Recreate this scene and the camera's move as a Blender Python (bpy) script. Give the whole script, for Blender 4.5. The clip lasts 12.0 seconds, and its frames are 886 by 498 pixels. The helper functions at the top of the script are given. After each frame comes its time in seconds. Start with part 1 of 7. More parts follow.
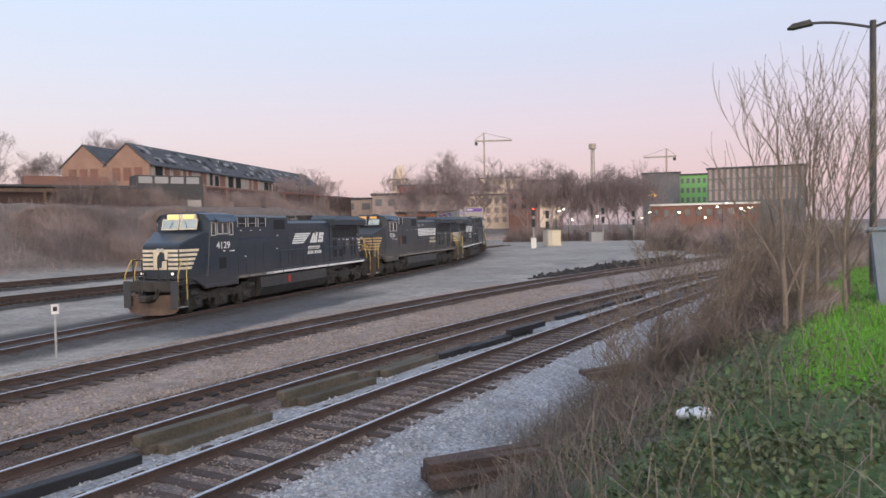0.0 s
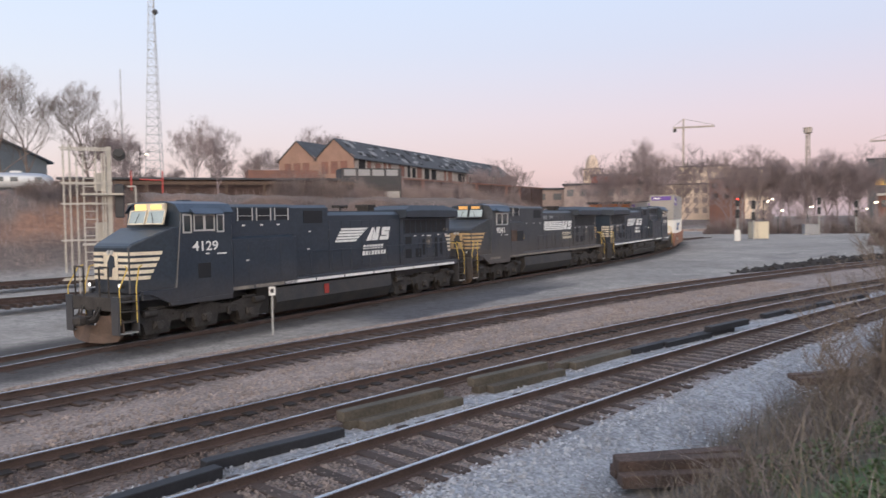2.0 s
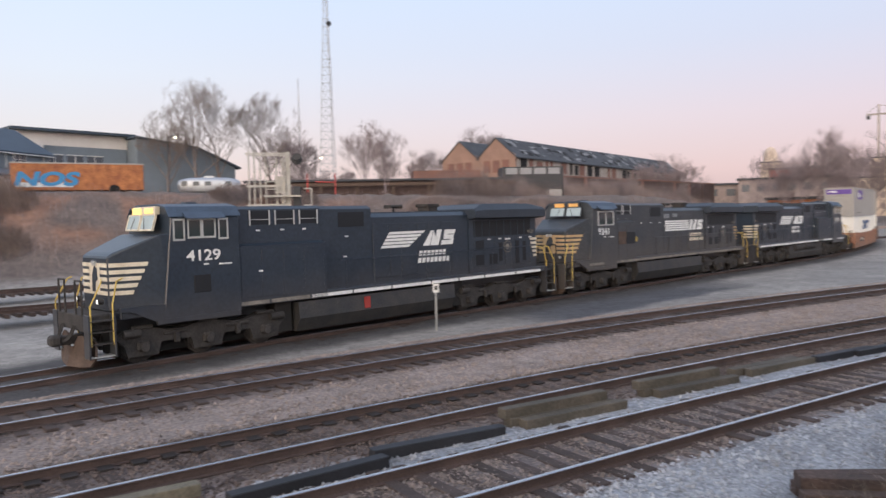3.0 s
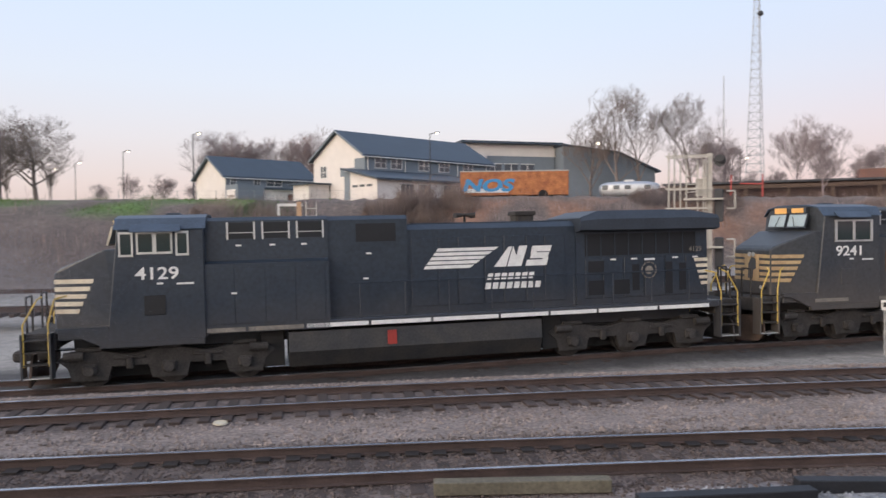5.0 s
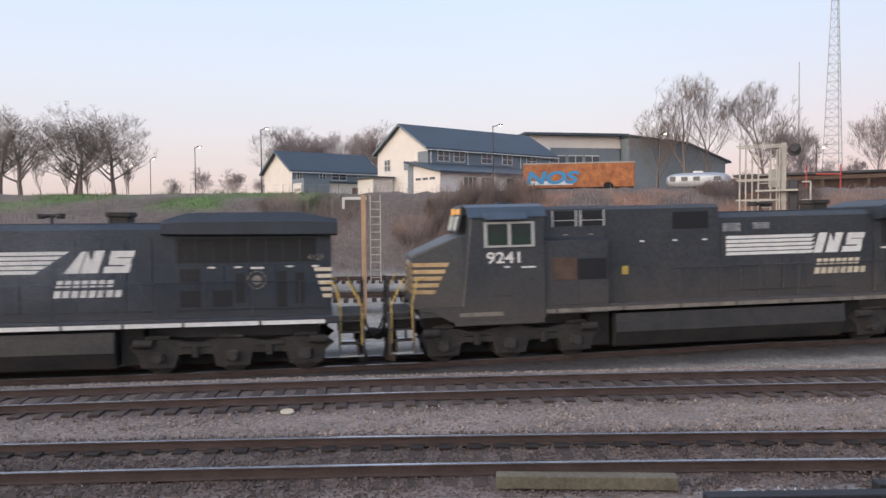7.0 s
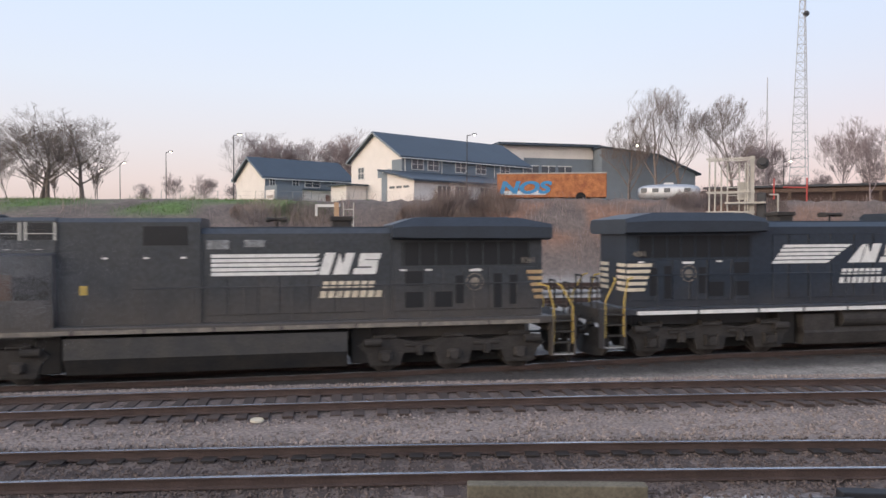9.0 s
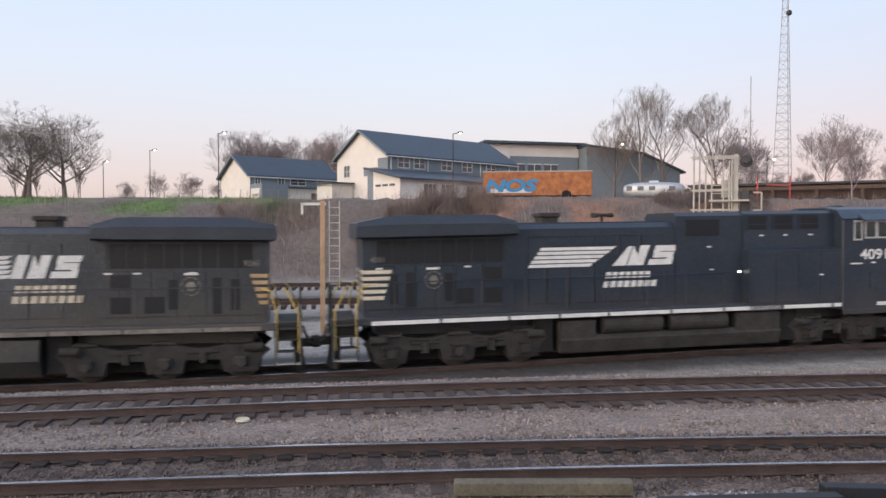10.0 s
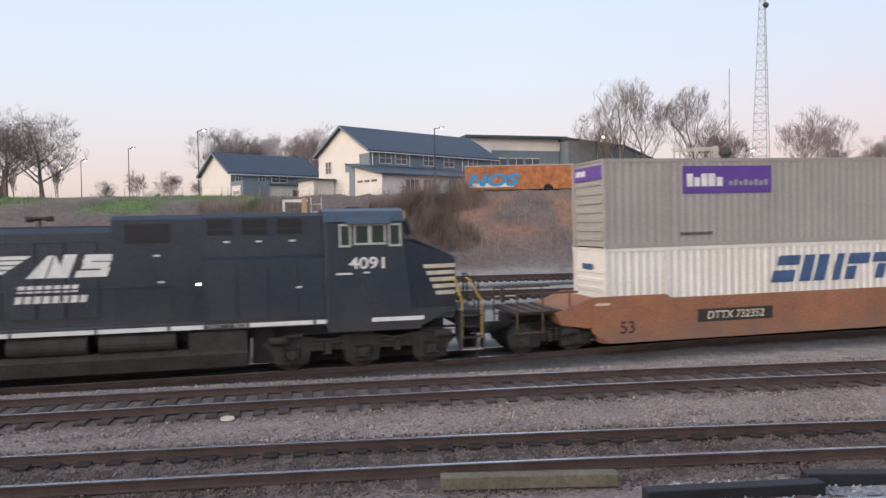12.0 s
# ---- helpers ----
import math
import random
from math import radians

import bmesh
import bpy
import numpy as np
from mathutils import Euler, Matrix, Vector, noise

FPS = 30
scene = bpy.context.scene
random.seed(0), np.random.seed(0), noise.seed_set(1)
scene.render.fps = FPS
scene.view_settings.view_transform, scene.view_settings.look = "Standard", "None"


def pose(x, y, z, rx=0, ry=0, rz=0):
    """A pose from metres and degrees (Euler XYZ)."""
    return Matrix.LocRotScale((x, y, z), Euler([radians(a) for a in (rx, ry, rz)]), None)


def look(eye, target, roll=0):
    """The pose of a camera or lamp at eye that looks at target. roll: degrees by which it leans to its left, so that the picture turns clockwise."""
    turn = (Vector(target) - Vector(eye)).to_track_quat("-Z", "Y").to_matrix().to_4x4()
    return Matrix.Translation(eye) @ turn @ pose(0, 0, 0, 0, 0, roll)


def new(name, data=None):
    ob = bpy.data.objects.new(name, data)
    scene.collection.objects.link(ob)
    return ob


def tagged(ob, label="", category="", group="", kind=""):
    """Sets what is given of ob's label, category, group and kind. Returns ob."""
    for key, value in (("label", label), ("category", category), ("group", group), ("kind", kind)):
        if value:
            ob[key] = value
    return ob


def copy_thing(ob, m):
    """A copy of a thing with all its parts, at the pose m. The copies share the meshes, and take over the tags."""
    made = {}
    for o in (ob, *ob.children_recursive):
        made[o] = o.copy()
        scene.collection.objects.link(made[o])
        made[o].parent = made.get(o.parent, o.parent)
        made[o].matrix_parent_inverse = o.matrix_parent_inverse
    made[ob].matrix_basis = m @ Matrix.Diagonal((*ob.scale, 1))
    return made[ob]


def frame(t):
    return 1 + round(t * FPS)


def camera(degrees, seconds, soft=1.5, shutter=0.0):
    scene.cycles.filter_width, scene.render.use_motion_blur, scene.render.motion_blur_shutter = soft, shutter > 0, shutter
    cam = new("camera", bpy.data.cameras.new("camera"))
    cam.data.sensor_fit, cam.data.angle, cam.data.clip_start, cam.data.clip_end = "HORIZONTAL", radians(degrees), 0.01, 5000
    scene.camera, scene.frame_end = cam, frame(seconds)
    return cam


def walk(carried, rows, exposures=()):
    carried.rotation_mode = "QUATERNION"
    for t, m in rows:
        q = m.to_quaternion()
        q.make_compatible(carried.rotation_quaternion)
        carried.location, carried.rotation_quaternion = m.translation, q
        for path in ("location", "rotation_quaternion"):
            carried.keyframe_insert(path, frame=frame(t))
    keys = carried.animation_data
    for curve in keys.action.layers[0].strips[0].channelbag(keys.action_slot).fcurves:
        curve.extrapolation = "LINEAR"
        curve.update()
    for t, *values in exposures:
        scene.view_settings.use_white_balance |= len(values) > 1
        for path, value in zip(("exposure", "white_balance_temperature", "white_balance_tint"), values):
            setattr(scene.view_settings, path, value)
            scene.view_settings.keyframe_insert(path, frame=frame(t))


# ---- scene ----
cam = camera(62.0, 12.0, soft=1.5, shutter=0.35)
EYE_Z = 4.33
# seconds, yaw, pitch, roll
TURNS = (
    (0.0, -63.01, -1.75, 1.06), (0.5, -59.88, -1.64, 0.70), (1.0, -56.54, -1.91, 0.60), (1.5, -53.22, -2.09, 0.67),
    (2.0, -48.25, -2.25, 0.81), (2.5, -42.74, -2.26, 1.33), (3.0, -35.75, -2.15, 1.17), (3.5, -27.60, -1.72, 0.66),
    (4.0, -19.0, -1.52, 0.50), (4.5, -10.9, -1.45, 0.42), (5.0, -4.1, -1.45, 0.40),
    (5.5, 0.00, -1.55, 0.44), (6.0, 0.81, -1.81, 0.50), (6.5, 1.00, -1.99, 0.56), (7.5, 0.3, -1.9, 0.32), (8.5, -0.73, -1.56, 0.04),
    (9.0, -1.29, -1.31, -0.13), (9.5, -1.81, -1.30, 0.02), (10.0, -2.36, -1.45, -0.02), (10.5, -3.01, -1.74, -0.10),
    (11.0, -3.52, -1.87, 0.15), (11.5, -3.78, -1.86, 0.51), (12.0, -3.70, -1.84, 0.78))
walk(cam, [(t, pose(0, 0, EYE_Z, 90 + p, r, y)) for t, y, p, r in TURNS])

# ---- world and sun ----
SKY_GAIN = 1.05
world = bpy.data.worlds.new("dusk_sky")
scene.world = world
world.use_nodes = True
wn, wl = world.node_tree.nodes, world.node_tree.links
wn.clear()


def sky_ramp(stops):
    ramp = wn.new("ShaderNodeValToRGB")
    el = ramp.color_ramp.elements
    while len(el) < len(stops):
        el.new(0.5)
    for e, (p, c) in zip(el, stops):
        e.position, e.color = p, (*c, 1)
    return ramp


w_tc = wn.new("ShaderNodeTexCoord")
w_sep = wn.new("ShaderNodeSeparateXYZ")
wl.new(w_tc.outputs["Generated"], w_sep.inputs[0])
# the dusk band: rosy opposite the set sun, peach towards it
rose = sky_ramp(((0.0, (0.46, 0.38, 0.43)), (0.06, (0.67, 0.50, 0.57)), (0.13, (0.68, 0.56, 0.67)), (0.22, (0.59, 0.61, 0.78)),
                 (0.34, (0.56, 0.68, 0.90)), (0.7, (0.48, 0.60, 0.84)), (1.0, (0.42, 0.53, 0.80))))
peach = sky_ramp(((0.0, (0.60, 0.48, 0.46)), (0.06, (0.74, 0.63, 0.64)), (0.12, (0.74, 0.71, 0.77)), (0.19, (0.71, 0.76, 0.88)),
                  (0.34, (0.62, 0.75, 0.98)), (0.7, (0.50, 0.62, 0.86)), (1.0, (0.42, 0.53, 0.80))))
w_side = wn.new("ShaderNodeMapRange")
w_side.inputs["From Min"].default_value, w_side.inputs["From Max"].default_value = 0.15, 1.0
wl.new(w_sep.outputs["X"], w_side.inputs["Value"])
w_mix = wn.new("ShaderNodeMix")
w_mix.data_type = "RGBA"
for r_ in (rose, peach):
    wl.new(w_sep.outputs["Z"], r_.inputs[0])
wl.new(w_side.outputs[0], w_mix.inputs["Factor"])
wl.new(peach.outputs[0], w_mix.inputs["A"])
wl.new(rose.outputs[0], w_mix.inputs["B"])
nishita = wn.new("ShaderNodeTexSky")
nishita.sky_type, nishita.sun_disc = "NISHITA", False
nishita.sun_elevation, nishita.sun_rotation = radians(2), radians(235)
w_low = wn.new("ShaderNodeBackground")
w_low.inputs["Strength"].default_value = 0.05
wl.new(nishita.outputs[0], w_low.inputs["Color"])
w_bg = wn.new("ShaderNodeBackground")
w_bg.inputs["Strength"].default_value = SKY_GAIN
wl.new(w_mix.outputs["Result"], w_bg.inputs["Color"])
# afterglow round the set sun, behind the viewer
w_dot = wn.new("ShaderNodeVectorMath")
w_dot.operation = "DOT_PRODUCT"
w_dot.inputs[1].default_value = (-0.80, -0.58, 0.12)
wl.new(w_tc.outputs["Generated"], w_dot.inputs[0])
w_glow = sky_ramp(((0.0, (0, 0, 0)), (0.30, (0.0, 0.0, 0.0)), (0.75, (0.52, 0.45, 0.38)), (1.0, (1.4, 1.15, 0.86))))
wl.new(w_dot.outputs["Value"], w_glow.inputs[0])
w_bg2 = wn.new("ShaderNodeBackground")
w_bg2.inputs["Strength"].default_value = 2.2
wl.new(w_glow.outputs[0], w_bg2.inputs["Color"])
w_add2 = wn.new("ShaderNodeAddShader")
w_add = wn.new("ShaderNodeAddShader")
w_out = wn.new("ShaderNodeOutputWorld")
wl.new(w_low.outputs[0], w_add.inputs[0])
wl.new(w_bg.outputs[0], w_add.inputs[1])
wl.new(w_add.outputs[0], w_add2.inputs[0])
wl.new(w_bg2.outputs[0], w_add2.inputs[1])
wl.new(w_add2.outputs[0], w_out.inputs[0])

sun = new("sun", bpy.data.lights.new("sun", "SUN"))
sun.data.energy, sun.data.angle, sun.data.color = 0.55, radians(14), (1.0, 0.78, 0.62)
sun.matrix_world = look((-60, -40, 14), (0, 0, 0))

# ---- materials ----
MATS = {}


def mat(name, color, rough=0.8, metal=0.0, var=0.25, scale=3.0, fine=40.0, bump=0.0, tint=None, island=0.0, emit=None, gain=1.0, spec=0.5, dust=None):
    """A surface: colour with two scales of variation, optional second tint, per-piece variation, relief, low dust."""
    if name in MATS:
        return MATS[name]
    m = bpy.data.materials.new(name)
    m.use_nodes = True
    n, l = m.node_tree.nodes, m.node_tree.links
    b = n["Principled BSDF"]
    b.inputs["Roughness"].default_value, b.inputs["Metallic"].default_value = rough, metal
    b.inputs["Specular IOR Level"].default_value = spec
    tc = n.new("ShaderNodeTexCoord")
    n1, n2 = n.new("ShaderNodeTexNoise"), n.new("ShaderNodeTexNoise")
    for q, s in ((n1, scale), (n2, fine)):
        q.inputs["Scale"].default_value, q.inputs["Detail"].default_value = s, 4
        l.new(tc.outputs["Object"], q.inputs["Vector"])
    ramp = n.new("ShaderNodeValToRGB")
    ramp.color_ramp.elements[0].position, ramp.color_ramp.elements[1].position = 0.3, 0.7
    other = tint or tuple(c * (1 - var) for c in color)
    ramp.color_ramp.elements[0].color, ramp.color_ramp.elements[1].color = (*other, 1), (*color, 1)
    l.new(n1.outputs[0], ramp.inputs[0])
    mul = n.new("ShaderNodeMix")
    mul.data_type, mul.blend_type = "RGBA", "MULTIPLY"
    mul.inputs["Factor"].default_value = 1.0
    gr = n.new("ShaderNodeMapRange")
    gr.inputs["From Min"].default_value, gr.inputs["From Max"].default_value = 0.25, 0.75
    gr.inputs["To Min"].default_value, gr.inputs["To Max"].default_value = 1 - var, 1 + var * 0.6
    l.new(n2.outputs[0], gr.inputs["Value"])
    l.new(ramp.outputs[0], mul.inputs["A"])
    l.new(gr.outputs[0], mul.inputs["B"])
    out = mul.outputs["Result"]
    if island:
        geo = n.new("ShaderNodeNewGeometry")
        info = n.new("ShaderNodeObjectInfo")
        add = n.new("ShaderNodeMath")
        add.operation = "ADD"
        l.new(geo.outputs["Random Per Island"], add.inputs[0])
        l.new(info.outputs["Random"], add.inputs[1])
        r2 = n.new("ShaderNodeMapRange")
        r2.inputs["From Max"].default_value = 2.0
        r2.inputs["To Min"].default_value, r2.inputs["To Max"].default_value = 1 - island, 1 + island
        l.new(add.outputs[0], r2.inputs["Value"])
        m2 = n.new("ShaderNodeMix")
        m2.data_type, m2.blend_type = "RGBA", "MULTIPLY"
        m2.inputs["Factor"].default_value = 1.0
        l.new(out, m2.inputs["A"])
        l.new(r2.outputs[0], m2.inputs["B"])
        out = m2.outputs["Result"]
    if dust:
        # road dust that has settled on the lower part, with an uneven upper edge
        dcol, lo, hi, amount = dust
        sep = n.new("ShaderNodeSeparateXYZ")
        l.new(tc.outputs["Object"], sep.inputs[0])
        wob = n.new("ShaderNodeMath")
        wob.operation, wob.inputs[1].default_value = "MULTIPLY_ADD", 1.2
        l.new(n1.outputs[0], wob.inputs[0])
        l.new(sep.outputs["Z"], wob.inputs[2])
        mr = n.new("ShaderNodeMapRange")
        mr.inputs["From Min"].default_value, mr.inputs["From Max"].default_value = lo + 0.6, hi + 0.6
        mr.inputs["To Min"].default_value, mr.inputs["To Max"].default_value = amount, 0.0
        l.new(wob.outputs[0], mr.inputs["Value"])
        m3 = n.new("ShaderNodeMix")
        m3.data_type = "RGBA"
        l.new(mr.outputs[0], m3.inputs["Factor"])
        l.new(out, m3.inputs["A"])
        m3.inputs["B"].default_value = (*dcol, 1)
        out = m3.outputs["Result"]
    l.new(out, b.inputs["Base Color"])
    if bump:
        bp = n.new("ShaderNodeBump")
        bp.inputs["Strength"].default_value, bp.inputs["Distance"].default_value = min(1.0, bump * 10), bump
        l.new(n2.outputs[0], bp.inputs["Height"])
        l.new(bp.outputs[0], b.inputs["Normal"])
    if emit:
        b.inputs["Emission Color"].default_value, b.inputs["Emission Strength"].default_value = (*emit, 1), gain
    MATS[name] = m
    return m


DUST = (0.12, 0.095, 0.075)
M_black = mat("loco_black_paint", (0.020, 0.030, 0.046), rough=0.34, var=0.3, scale=0.8, fine=9, tint=(0.029, 0.040, 0.056), dust=(DUST, 1.1, 2.4, 0.30))
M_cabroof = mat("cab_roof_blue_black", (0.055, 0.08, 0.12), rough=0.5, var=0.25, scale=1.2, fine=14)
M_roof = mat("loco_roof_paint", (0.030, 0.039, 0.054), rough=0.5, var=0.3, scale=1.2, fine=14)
M_under = mat("grimy_running_gear", (0.052, 0.046, 0.043), rough=0.85, var=0.5, scale=2.5, fine=22, bump=0.01)
M_tank = mat("fuel_tank_paint", (0.022, 0.024, 0.028), rough=0.55, var=0.4, scale=1.5, fine=16, tint=(0.05, 0.045, 0.04))
M_cream = mat("cream_stripe_paint", (0.72, 0.66, 0.52), rough=0.5, var=0.2, scale=3, fine=30, tint=(0.55, 0.47, 0.36))
M_gold = mat("weathered_gold_stripe", (0.52, 0.38, 0.20), rough=0.6, var=0.3, scale=3, fine=25, tint=(0.36, 0.24, 0.13))
M_worn = mat("worn_black_paint", (0.033, 0.039, 0.048), rough=0.45, var=0.35, scale=0.8, fine=9, tint=(0.048, 0.052, 0.058), dust=(DUST, 1.1, 2.9, 0.48))
M_white = mat("white_lettering", (0.78, 0.78, 0.76), rough=0.55, var=0.18, scale=4, fine=40)
M_yellow = mat("yellow_grab_iron", (0.62, 0.44, 0.10), rough=0.5, var=0.25, scale=5, fine=40)
M_plow = mat("rusty_plow", (0.115, 0.075, 0.055), rough=0.8, var=0.4, scale=3, fine=30, bump=0.004)
M_glass = mat("cab_glass", (0.03, 0.04, 0.045), rough=0.06, var=0.1, spec=0.8)
# pale base colour stands in for the sky reflected in the glass
M_windscreen = mat("windscreen", (0.36, 0.43, 0.43), rough=0.06, var=0.15, spec=0.9)
M_alu = mat("aluminium_frame", (0.62, 0.62, 0.6), rough=0.4, metal=0.6, var=0.15)
M_amber = mat("lit_number_board", (0.5, 0.34, 0.12), emit=(1.0, 0.66, 0.22), gain=1.25, var=0.1)
M_dimamber = mat("dim_number_board", (0.4, 0.25, 0.10), emit=(1.0, 0.45, 0.10), gain=0.5, var=0.2)
M_lamp = mat("lit_lamp_lens", (1, 1, 0.95), emit=(1.0, 0.93, 0.80), gain=6.0, var=0.0)
M_ditch = mat("ditch_light_lens", (1, 1, 0.95), emit=(1.0, 0.95, 0.85), gain=1.1, var=0.0)
M_dustystripe = mat("dusty_sill_stripe", (0.27, 0.24, 0.20), rough=0.7, var=0.35, scale=2, fine=18, tint=(0.13, 0.12, 0.11))
M_galvpeel = mat("bare_grey_metal", (0.26, 0.27, 0.28), rough=0.6, var=0.4, scale=3, fine=12)
# near-black of flat panels stands in for shade inside louvres and screens
M_recess = mat("dark_recess", (0.009, 0.010, 0.013), rough=0.6, var=0.3, scale=2, fine=30)
M_red = mat("red_paint", (0.35, 0.04, 0.03), rough=0.6, var=0.25)
M_steel = mat("worn_rail_head", (0.55, 0.54, 0.56), rough=0.25, metal=0.85, var=0.2, scale=2, fine=30)
M_rail = mat("rusty_rail", (0.088, 0.058, 0.050), rough=0.85, var=0.35, scale=2, fine=40)
M_tie = mat("weathered_sleeper", (0.070, 0.049, 0.042), rough=0.9, var=0.4, scale=3, fine=25, bump=0.01, island=0.5)
M_newtie = mat("creosoted_sleeper", (0.020, 0.020, 0.024), rough=0.65, var=0.4, scale=3, fine=25, bump=0.008, island=0.3)
M_plate = mat("dark_tie_plate", (0.030, 0.023, 0.021), rough=0.8, var=0.4, scale=3, fine=30)
M_oldtie = mat("mossy_sleeper", (0.105, 0.088, 0.068), rough=0.9, var=0.4, scale=2, fine=18, bump=0.012, tint=(0.058, 0.052, 0.040), island=0.3)
M_olivetie = mat("pale_weathered_sleeper", (0.17, 0.148, 0.105), rough=0.9, var=0.35, scale=2, fine=22, bump=0.01, tint=(0.12, 0.105, 0.075))
M_rottie = mat("rotten_red_brown_sleeper", (0.115, 0.075, 0.060), rough=0.95, var=0.4, scale=3, fine=20, bump=0.012, tint=(0.065, 0.046, 0.040), island=0.4)
M_tangravel = mat("tan_ballast_stone", (0.29, 0.236, 0.21), rough=0.9, var=0.3, scale=1.5, fine=30, island=0.65)
M_whitegravel = mat("pale_ballast_stone", (0.37, 0.38, 0.405), rough=0.9, var=0.25, scale=1.5, fine=30, island=0.6)

# ---- geometry helpers ----


def part(name, bm, material, parent=None, label="", smooth=False):
    me = bpy.data.meshes.new(name)
    bm.to_mesh(me)
    bm.free()
    if smooth:
        for p in me.polygons:
            p.use_smooth = True
    me.materials.append(material)
    ob = new(name, me)
    if parent is not None:
        ob.parent = parent
    if label:
        tagged(ob, label)
    return ob


def from_arrays(name, verts, faces, material, parent=None):
    me = bpy.data.meshes.new(name)
    me.from_pydata([tuple(v) for v in verts], [], [tuple(f) for f in faces])
    me.materials.append(material)
    ob = new(name, me)
    ob.parent = parent
    return ob


def box(bm, x0, x1, y0, y1, z0, z1, bevel=0.0, m=None):
    g = bmesh.ops.create_cube(bm, size=1.0)["verts"]
    for v in g:
        v.co = Vector(((x0 + x1) / 2 + v.co.x * (x1 - x0), (y0 + y1) / 2 + v.co.y * (y1 - y0), (z0 + z1) / 2 + v.co.z * (z1 - z0)))
    if bevel:
        edges = list({e for v in g for e in v.link_edges})
        r = bmesh.ops.bevel(bm, geom=edges, offset=bevel, segments=1, affect="EDGES")
        g = list({v for f in r["faces"] for v in f.verts} | {v for v in g if v.is_valid})
    if m is not None:
        bmesh.ops.transform(bm, matrix=m, verts=g)
    return g


def tube(bm, a, b, r0, r1=None, n=8, caps=True):
    a, b = Vector(a), Vector(b)
    d = b - a
    g = bmesh.ops.create_cone(bm, cap_ends=caps, segments=n, radius1=r0, radius2=r0 if r1 is None else r1, depth=d.length)["verts"]
    bmesh.ops.transform(bm, matrix=Matrix.Translation((a + b) / 2) @ d.to_track_quat("Z", "Y").to_matrix().to_4x4(), verts=g)
    return g


def prism(bm, outline, y0, y1):
    """A solid from an outline in x and z, from y0 to y1."""
    a = [bm.verts.new((x, y0, z)) for x, z in outline]
    b = [bm.verts.new((x, y1, z)) for x, z in outline]
    n = len(outline)
    bm.faces.new(a)
    bm.faces.new(b[::-1])
    for i in range(n):
        bm.faces.new((a[i], b[i], b[(i + 1) % n], a[(i + 1) % n]))
    bmesh.ops.recalc_face_normals(bm, faces=bm.faces)


def prism_x(bm, outline, x0, x1):
    """A solid from an outline in y and z, from x0 to x1."""
    a = [bm.verts.new((x0, y, z)) for y, z in outline]
    b = [bm.verts.new((x1, y, z)) for y, z in outline]
    n = len(outline)
    bm.faces.new(a)
    bm.faces.new(b[::-1])
    for i in range(n):
        bm.faces.new((a[i], b[i], b[(i + 1) % n], a[(i + 1) % n]))
    bmesh.ops.recalc_face_normals(bm, faces=bm.faces)


def bm_box(*args, **kw):
    bm = bmesh.new()
    box(bm, *args, **kw)
    return bm


def bm_tube(*args, **kw):
    bm = bmesh.new()
    tube(bm, *args, **kw)
    return bm


def thing(name, label, category, m=None, group="", kind=""):
    ob = tagged(new(name), label, category, group, kind)
    if m is not None:
        ob.matrix_basis = m
    return ob


def lettering(name, text, size, m, material, parent, label="", shear=0.0, bold=0.012):
    cu = bpy.data.curves.new(name, "FONT")
    cu.body, cu.size, cu.extrude, cu.align_x, cu.align_y, cu.shear = text, size, 0.004, "CENTER", "CENTER", shear
    cu.offset = bold * size
    cu.materials.append(material)
    tmp = new(name, cu)
    me = bpy.data.meshes.new_from_object(tmp.evaluated_get(bpy.context.evaluated_depsgraph_get()))
    bpy.data.objects.remove(tmp)
    ob = new(name, me)
    ob.parent, ob.matrix_basis = parent, m
    if label:
        tagged(ob, label)
    return ob


# ---- lie of the land ----
def smooth(a, b, v):
    t = np.clip((v - a) / (b - a), 0, 1)
    return t * t * (3 - 2 * t)


def lead_z(x):
    """Height of the train's rail heads."""
    return np.interp(x, (-60, -8, 0, 10, 30, 60, 90, 130), (0.0, 0.02, 0.1, 0.33, 0.46, 0.58, 0.76, 0.9))


def curve_y(x, c, lo=-10.0, hi=62.0):
    q = np.clip(x, lo, hi)
    y = np.polyval(c, q)
    return y + np.polyval(np.polyder(np.array(c)), q) * (x - q)


TRACK_2 = (-0.002375, 0.0952, 16.85)
TRACK_3 = (-0.002258, 0.0375, 11.94)
TRACK_4 = (-0.001036, -0.0141, 8.62)
HIGH_RAIL = 0.66

# the train's track: straight, then bending away
LEAD = [(0.0, -80.0, 23.4 - 0.16 * 80, math.atan(0.16))]
while LEAD[-1][0] < 420:
    s_, x_, y_, h_ = LEAD[-1]
    h_ += 0.5 / 145 if x_ >= 60 and h_ < 1.2 else 0
    LEAD.append((s_ + 0.5, x_ + 0.5 * math.cos(h_), y_ + 0.5 * math.sin(h_), h_))
LEAD = np.array(LEAD)


def lead_at(s):
    x, y, h = (float(np.interp(s, LEAD[:, 0], LEAD[:, k])) for k in (1, 2, 3))
    return x, y, float(lead_z(x)), h


def lead_y(x):
    return np.interp(x, LEAD[:, 1], LEAD[:, 2])


def hill(x, y):
    """The embankment and the plateau beyond the yard."""
    foot = 61 + 0.12 * x - 12 * smooth(-8, -40, x)
    top = 79 + 0.05 * x
    up = smooth(foot, top, y)
    # the bank drops off beside the far lot
    fade = 1 - smooth(95, 150, x - 0.2 * (y - 60))
    crown = 7.9 - 0.3 * smooth(10, 60, x) + 1.1 * smooth(90, 125, y)
    return up * crown * (0.35 + 0.65 * fade)


